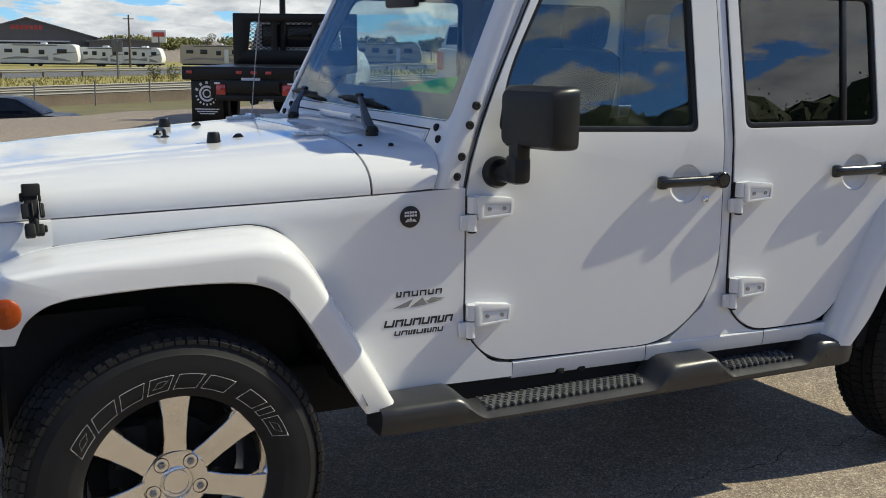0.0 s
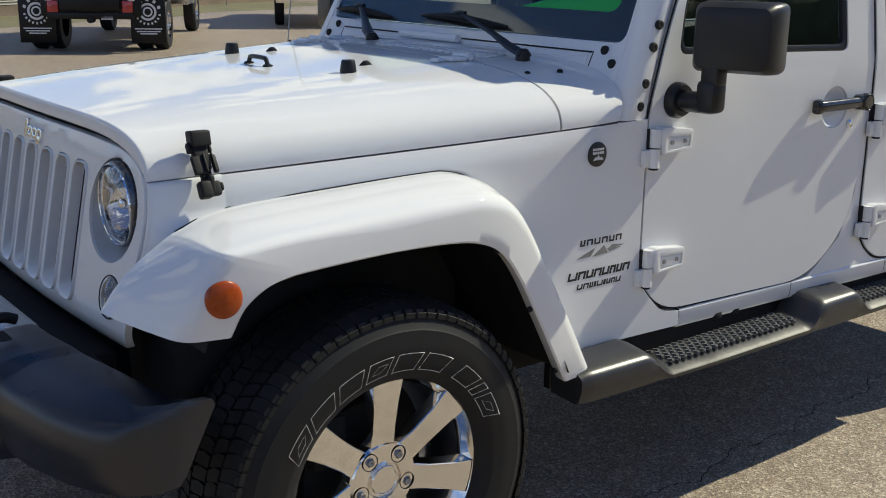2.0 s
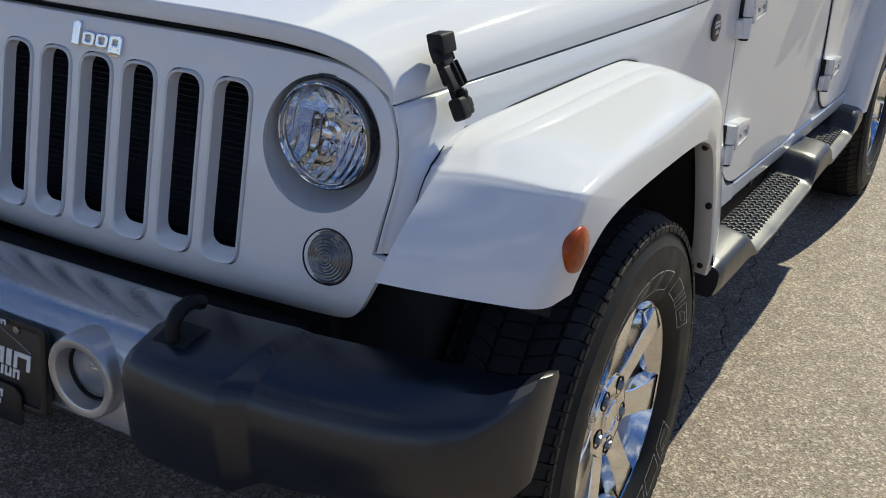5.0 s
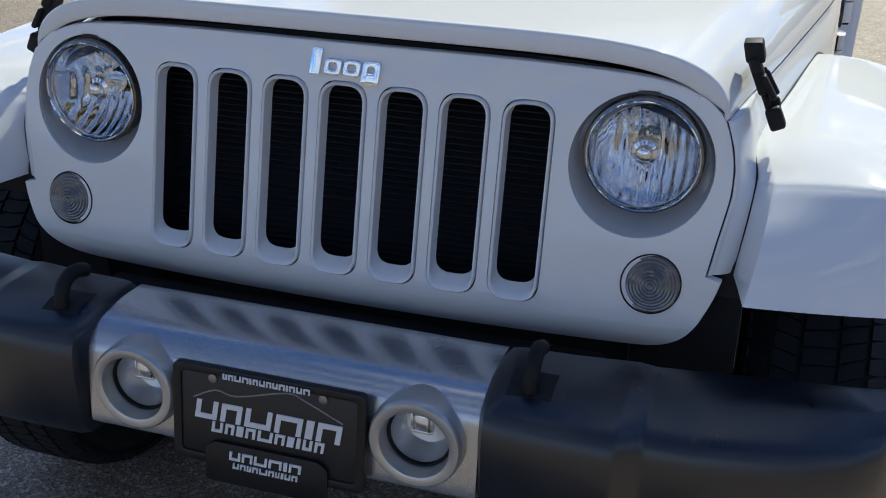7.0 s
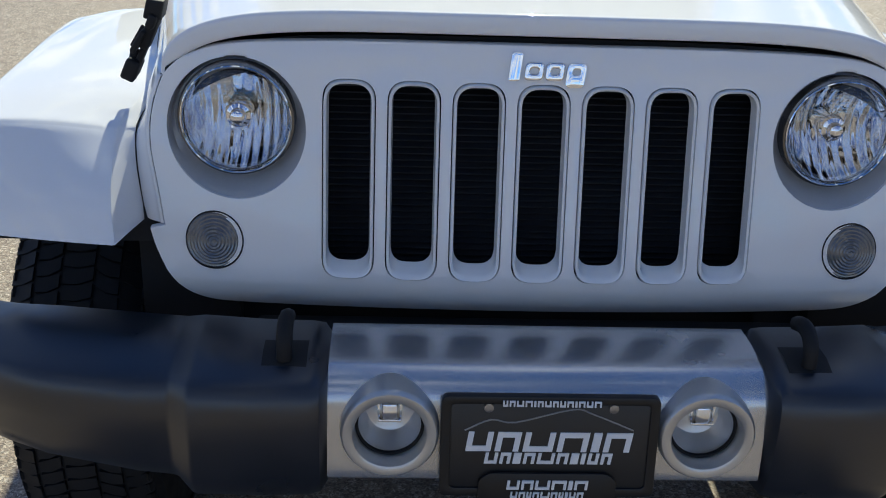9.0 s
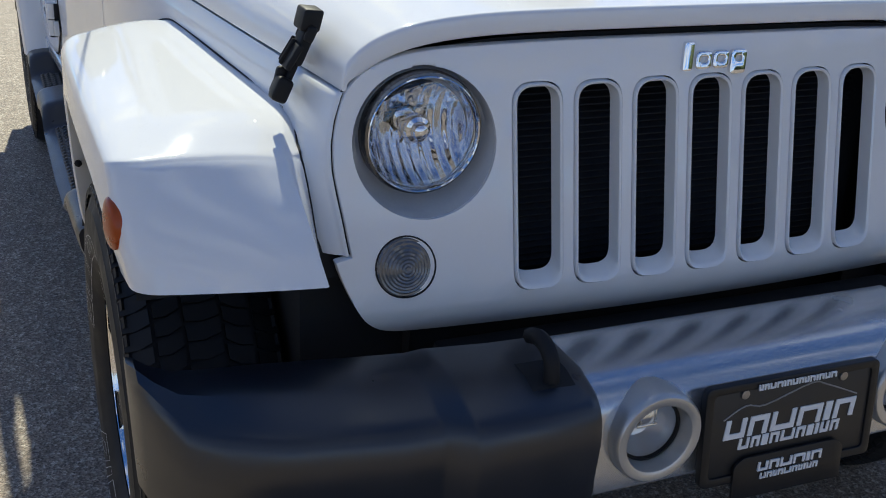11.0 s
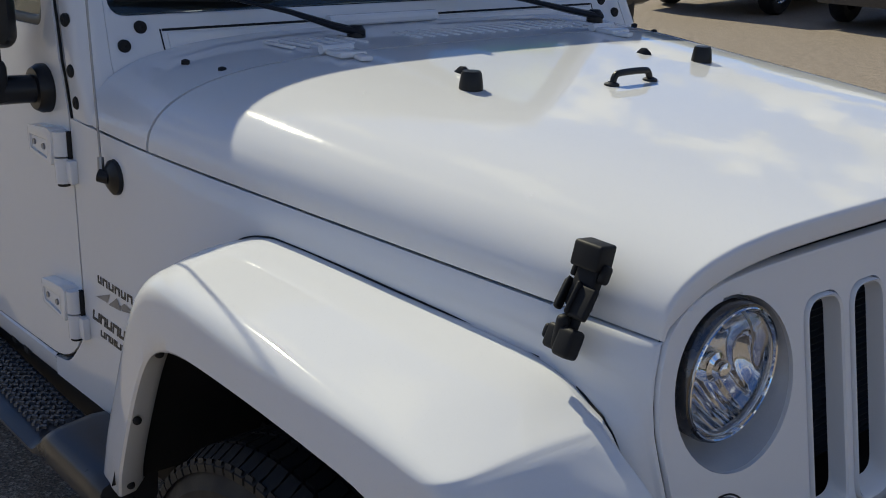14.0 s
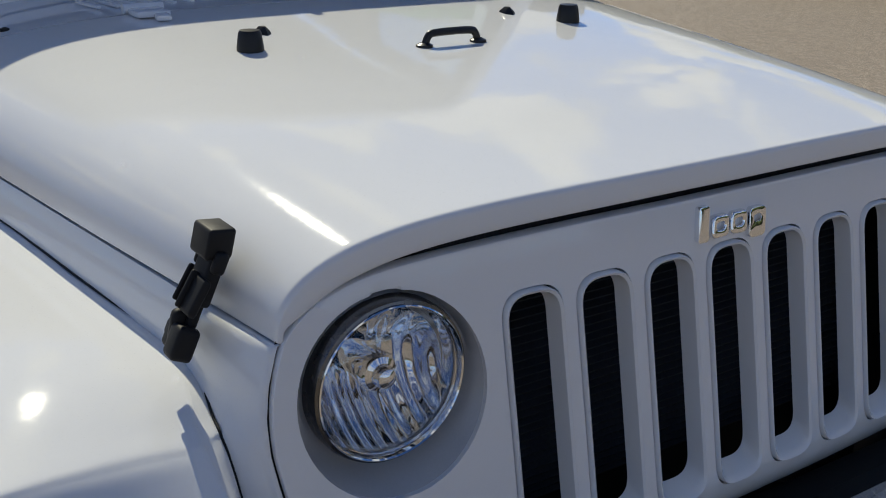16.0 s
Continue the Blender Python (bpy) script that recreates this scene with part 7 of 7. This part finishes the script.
def build_shed(x, y, width, depth, eave, peak, name="metal_building", turn=-7.0):
    z0 = far_z(x, y)
    b = thing(name, "dark grey metal building with a low gable", "building", (x, y, z0))
    rot = Matrix.Rotation(radians(turn), 4, "Z")
    b.matrix_basis = Matrix.Translation((x, y, z0)) @ rot
    h = width / 2
    gable = [(-h, 0), (h, 0), (h, eave), (0, peak), (-h, eave)]
    bm = bmesh.new()
    add_loft(bm, [[Vector((a, d, c)) for a, c in gable] for d in (0, -depth)], closed=True, caps=True)
    part("wall", bm, SHED, b)
    bm = bmesh.new()
    over = [(-h - 0.6, eave - 0.25), (0, peak + 0.05), (h + 0.6, eave - 0.25), (h + 0.6, eave), (0, peak + 0.3), (-h - 0.6, eave)]
    add_loft(bm, [[Vector((a, d, c)) for a, c in over] for d in (0.6, -depth - 0.6)], closed=True, caps=True)
    part("roof", bm, ROOFING, b)
    if peak > eave + 1:
        bm = bmesh.new()
        add_box(bm, (0, 0.1, eave + 1.75), (6.4, 0.12, 1.6), 0.02)
        sg = part("sign_board", bm, ROOFING, b, "plain sign board")
        bm = bmesh.new()
        for k in range(7):
            add_box(bm, (-2.5 + k * 0.84, 0.18, eave + 1.9), (0.62, 0.05, 0.85), 0.05)
        part("sign_shapes", bm, RED_SIGN, sg, "plain red shapes")
        bm = bmesh.new()
        add_box(bm, (1.0, 0.05, eave * 0.42), (17, 0.1, eave * 0.8))
        part("bay_door", bm, WINDOW_DARK, b, "dark open bay")
        bm = bmesh.new()
        add_box(bm, (1.0, 0.12, eave * 0.84), (17.4, 0.1, 0.25))
        part("bay_lintel", bm, RV_WHITE, b)


build_shed(-25.6, -219.6, 25.4, 24, 4.4, 7.9)
build_shed(-42.4, -212.5, 13, 10, 3.9, 4.1, "low_building")


def build_trailer(x, y, length, height, paint, label):
    z0 = far_z(x, y)
    t = thing("travel_trailer", label, "trailer", group="trailers in the yard")
    t.matrix_basis = Matrix.Translation((x, y, z0)) @ Matrix.Rotation(radians(-27.5 + 180), 4, "Z")
    h, L = height, length
    prof = rounded([(-L / 2, 0.55), (L / 2 - 0.2, 0.55), (L / 2, 1.4), (L / 2 - 0.5, h), (-L / 2, h)], [0.1, 0.3, 0.6, 0.7, 0.15], 5)
    bm = plate_mesh(prof, (), lambda a, c, d: Vector((a, -1.2 + 2.4 * d, c)), bevel=0.04)
    part("shell", bm, paint, t)
    for a, c, w, hh in ((-0.36, 0.68, 0.10, 0.16), (-0.16, 0.68, 0.10, 0.2), (0.05, 0.62, 0.07, 0.2), (0.30, 0.68, 0.12, 0.18), (0.16, 0.45, 0.06, 0.62)):
        bm = bmesh.new()
        add_box(bm, (a * L, -1.22, 0.4 + c * (h - 0.5)), (w * L, 0.05, hh * h), 0.01)
        part("window", bm, WINDOW_DARK if hh < 0.5 else RV_WHITE, t)
    for a0, a1, c0, c1, w in ((-0.46, -0.05, 0.22, 0.30, 0.10), (-0.10, 0.40, 0.30, 0.16, 0.16), (0.10, 0.47, 0.40, 0.62, 0.08)):
        bm = bmesh.new()
        row = []
        for k in range(9):
            f = k / 8
            a, c = a0 + (a1 - a0) * f, c0 + (c1 - c0) * f + 0.06 * math.sin(math.pi * f)
            hw = w * h * 0.5 * math.sin(math.pi * (0.08 + 0.84 * f))
            row.append([Vector((a * L, -1.215, 0.4 + c * (h - 0.5) + q)) for q in (-hw, hw)])
        add_loft(bm, row)
        part("graphic", bm, GREY_MARK, t, "grey curved stripe")
    bm = bmesh.new()
    add_box(bm, (0.05 * L, 0, h + 0.12), (0.9, 0.8, 0.26), 0.06)
    part("roof_unit", bm, RV_WHITE, t)
    bm = bmesh.new()
    add_tube(bm, [(-0.30 * L, -1.27, h - 0.15), (0.25 * L, -1.27, h - 0.15)], 0.08, 8)
    part("awning", bm, ROOFING, t, "rolled dark awning")
    bm = bmesh.new()
    add_box(bm, (0, 0, 0.42), (L * 0.94, 2.2, 0.22), 0.02)
    part("underframe", bm, DARK, t)
    for a in (-0.08, 0.02):
        bm = bmesh.new()
        add_lathe(bm, [(0.0, -0.12), (0.36, -0.12), (0.38, 0.0), (0.36, 0.12), (0.0, 0.12)], 24, "y", (a * L, -1.0, 0.38))
        part("wheel", bm, RUBBER, t)


for x, y, L, h, paint, lab in ((-22.3, -176.2, 12.5, 3.4, RV_WHITE, "long white travel trailer parked in a yard"), (-31.4, -173.6, 7.0, 3.0, RV_WHITE, "white travel trailer parked in a yard"), (-36.9, -170.9, 6.5, 3.0, RV_WHITE, "white travel trailer parked in a yard"), (-45.2, -158.8, 10.5, 3.3, RV_TAN, "tan travel trailer parked in a yard"), (-9.5, -182, 11.5, 3.4, RV_WHITE, "long white travel trailer parked in a yard"), (-56, -153, 10.5, 3.3, RV_WHITE, "white travel trailer parked in a yard"), (-68, -147, 10.5, 3.3, RV_TAN, "tan travel trailer parked in a yard"), (-80, -141, 10.5, 3.4, RV_WHITE, "white travel trailer parked in a yard")):
    build_trailer(x, y, L, h, paint, lab)

# roadside sign and poles
sx, sy = -41.0, -177.8
s0 = far_z(sx, sy)
roadside = thing("roadside_sign", "pale roadside sign on a post", "sign", (0, 0, 0))
bm = bmesh.new()
add_tube(bm, [(sx, sy, s0), (sx, sy, s0 + 5.5)], 0.2, 10)
part("post", bm, ROOFING, roadside)
bm = bmesh.new()
add_box(bm, (sx, sy, s0 + 4.8), (2.4, 0.3, 2.0), 0.05, rot=(0, 0, -27.5))
part("board", bm, RV_WHITE, roadside)
bm = bmesh.new()
add_box(bm, (sx + 0.08, sy + 0.17, s0 + 5.1), (1.9, 0.1, 0.7), 0.02, rot=(0, 0, -27.5))
part("sign_shapes", bm, RED_SIGN, roadside, "plain red bar")
for px_, py_, hgt in ((-33.4, -163.9, 7.8), (-62, -150, 8.0), (-95, -120, 8.5)):
    z0 = far_z(px_, py_)
    pole = thing("utility_pole", "wooden utility pole with a crossarm", "pole")
    bm = bmesh.new()
    add_tube(bm, [(px_, py_, z0), (px_, py_, z0 + hgt)], [0.17, 0.12], 10)
    part("pole", bm, BARK, pole)
    bm = bmesh.new()
    add_box(bm, (px_, py_, z0 + hgt - 0.6), (1.6, 0.1, 0.12), rot=(0, 0, -27))
    part("crossarm", bm, BARK, pole)
zq = far_z(-17.4, -90.2)
bm = bmesh.new()
add_tube(bm, [(-17.4, -90.2, zq), (-17.4, -90.2, 1.4)], 0.10, 8)
add_box(bm, (-17.4, -90.2, 0.9), (0.9, 0.05, 1.0), 0.02, rot=(0, 0, -27))
tagged(part("road_sign_back", bm, GALV), "grey back of a road sign on a post", "sign")


# trees and bushes
def leaf_crown(bm, centre, size, count, rnd, leaf=0.5):
    for _ in range(count):
        u = Vector((rnd.gauss(0, 1), rnd.gauss(0, 1), rnd.gauss(0, 1))).normalized() * (0.45 + 0.55 * rnd.random() ** 0.5)
        c = Vector(centre) + Vector((u.x * size[0], u.y * size[1], u.z * size[2]))
        a = Vector((rnd.gauss(0, 1), rnd.gauss(0, 1), rnd.gauss(0, 1))).normalized()
        b = a.cross(Vector((rnd.gauss(0, 1), rnd.gauss(0, 1), rnd.gauss(0, 1)))).normalized()
        k = leaf * rnd.uniform(0.6, 1.4)
        bm.faces.new([bm.verts.new(c + a * k * p + b * k * q) for p, q in ((-1, -0.3), (0.1, -0.7), (1, 0.1), (0.2, 0.7))])


def build_tree(x, y, h, rnd):
    z0 = far_z(x, y)
    t = thing("tree", "leafy green and yellowing tree", "tree", (x, y, z0), group="trees beyond the yard")
    bm = bmesh.new()
    add_tube(bm, [(0, 0, 0), (0.1, 0, h * 0.3), (0, 0.1, h * 0.75)], [h * 0.03, h * 0.022, h * 0.008], 8)
    for k in range(5):
        a = rnd.uniform(0, 6.28)
        add_tube(bm, [(0.05, 0, h * (0.3 + 0.08 * k)), (math.cos(a) * h * 0.22, math.sin(a) * h * 0.22, h * (0.48 + 0.08 * k))], [h * 0.012, h * 0.004], 6)
    part("trunk", bm, BARK, t)
    bm = bmesh.new()
    for k in range(7):
        a = rnd.uniform(0, 6.28)
        r = h * 0.2 * rnd.random()
        leaf_crown(bm, (math.cos(a) * r, math.sin(a) * r, h * rnd.uniform(0.45, 0.85)), (h * 0.19, h * 0.19, h * 0.15), 520, rnd, h * 0.011)
    part("crown", bm, LEAF_SUN, t, sharp=180)


rnd = random.Random(11)
for k in range(14):
    px_, d = -60 - k * 9 + rnd.uniform(-3, 3), 262 - k * 6
    build_tree(px_, -d, rnd.uniform(4.5, 6.5), rnd)
for px_, py_ in ((-3, -232), (6, -228)):
    build_tree(px_, py_, 12, rnd)

# woods on the other side of the lot and along the horizon
def leaf_cloud(name, crowns, leaf, count, material, seed):
    """Crowns of (x, y, z, radius, half height), each of many small tilted leaf clumps, in one mesh."""
    g = np.random.default_rng(seed)
    quad = np.array([(-1, -0.3), (0.1, -0.7), (1, 0.1), (0.2, 0.7)])
    verts = []
    for x, y, z, r, h in crowns:
        u = g.normal(size=(count, 3))
        u /= np.linalg.norm(u, axis=1)[:, None]
        u *= (0.35 + 0.65 * g.random(count) ** 0.5)[:, None]
        c = u * (r, r, h) + (x, y, z)
        p = g.normal(size=(count, 3))
        p /= np.linalg.norm(p, axis=1)[:, None]
        q = np.cross(p, g.normal(size=(count, 3)))
        q /= np.linalg.norm(q, axis=1)[:, None]
        k = leaf * g.uniform(0.6, 1.4, count)[:, None]
        core, big, wide, high, low = (1400, 0.21, 0.95, 0.88, 0.03) if leaf < 0.3 else (90, 0.95, 0.75, 0.7, 0.15)
        k[:core] *= big / leaf
        c[:core] = (c[:core] - (x, y, z)) * (wide, wide, high) + (x, y, z - low * h)
        verts.append(np.stack([c + k * (p * a + q * b) for a, b in quad], axis=1).reshape(-1, 3))
    count_leaves = len(verts) * count
    faces = np.arange(count_leaves * 4).reshape(-1, 4).tolist()
    base = count_leaves * 4
    if leaf < 0.3:      # a lumpy dense heart in each near crown
        for x, y, z, r, h in crowns:
            bump = 0.80 + 0.12 * g.random((8, 14))
            for a in range(8):
                th = math.pi * a / 7
                ring = [(x + r * bump[a, k] * math.sin(th) * math.cos(k * 0.4488), y + r * bump[a, k] * math.sin(th) * math.sin(k * 0.4488), z + h * bump[a, k] * math.cos(th)) for k in range(14)]
                verts.append(np.array(ring))
                if a:
                    faces += [[base + (a - 1) * 14 + k, base + (a - 1) * 14 + (k + 1) % 14, base + a * 14 + (k + 1) % 14, base + a * 14 + k] for k in range(14)]
            base += 8 * 14
    v = np.concatenate(verts)
    me = bpy.data.meshes.new(name)
    me.from_pydata(v.tolist(), [], faces)
    me.materials.append(material)
    return new(name, me)


crowns = []
for k in range(250):
    a = radians(rnd.uniform(38, 165))
    r = rnd.uniform(78, 108)
    h = rnd.uniform(12.0, 12.8) * (0.97 + 0.03 * math.sin(a * 9))
    crowns.append((r * math.cos(a), r * math.sin(a), h * 0.48, h * 0.45, h * 0.5))
tagged(leaf_cloud("woods", crowns, 0.085, 2100, LEAF, 4), "dark line of woods across the lot", "woods", kind="stuff")
crowns = []
for k in range(260):
    a = radians(rnd.uniform(185, 345))
    r = rnd.uniform(380, 520)
    h = rnd.uniform(3, 5.5)
    crowns.append((r * math.cos(a), r * math.sin(a), -2 + h * 0.45, h * 1.5, h * 0.55))
tagged(leaf_cloud("far_woods", crowns, 0.6, 420, LEAF_SUN, 9), "hazy far tree line on the horizon", "woods", kind="stuff")

# tufts and bushes on the verge
bm = bmesh.new()
for k in range(6000):
    x = rnd.uniform(-95, 20)
    d = rnd.uniform(RAIL_D + 1, FAR_D - 1)
    y = edge_line(d)(x)
    z = ground_height(x, y)
    for _ in range(3):
        a = rnd.uniform(0, 6.28)
        hh = rnd.uniform(0.1, 0.35)
        o = Vector((x + rnd.uniform(-0.3, 0.3), y + rnd.uniform(-0.3, 0.3), z))
        w = Vector((math.cos(a), math.sin(a), 0)) * 0.06
        bm.faces.new([bm.verts.new(o - w), bm.verts.new(o + w), bm.verts.new(o + Vector((rnd.uniform(-0.1, 0.1), 0, hh)))])
tagged(part("grass_tufts", bm, GRASS, sharp=180), "tall dry grass tufts", "grass", kind="stuff")
for x in (-19.5, -21.3, -5):
    y = edge_line(FAR_D - 12)(x)
    bush = thing("bush", "small green bush by the guard rail", "bush", (x, y, ground_height(x, y)), group="bushes on the verge")
    bm = bmesh.new()
    for k in range(5):
        add_tube(bm, [(0, 0, 0), (rnd.uniform(-0.4, 0.4), rnd.uniform(-0.4, 0.4), 0.8)], [0.03, 0.01], 5)
    part("stems", bm, BARK, bush)
    bm = bmesh.new()
    leaf_crown(bm, (0, 0, 0.75), (0.6, 0.6, 0.7), 260, rnd, 0.07)
    part("leaves", bm, LEAF_SUN, bush, sharp=180)
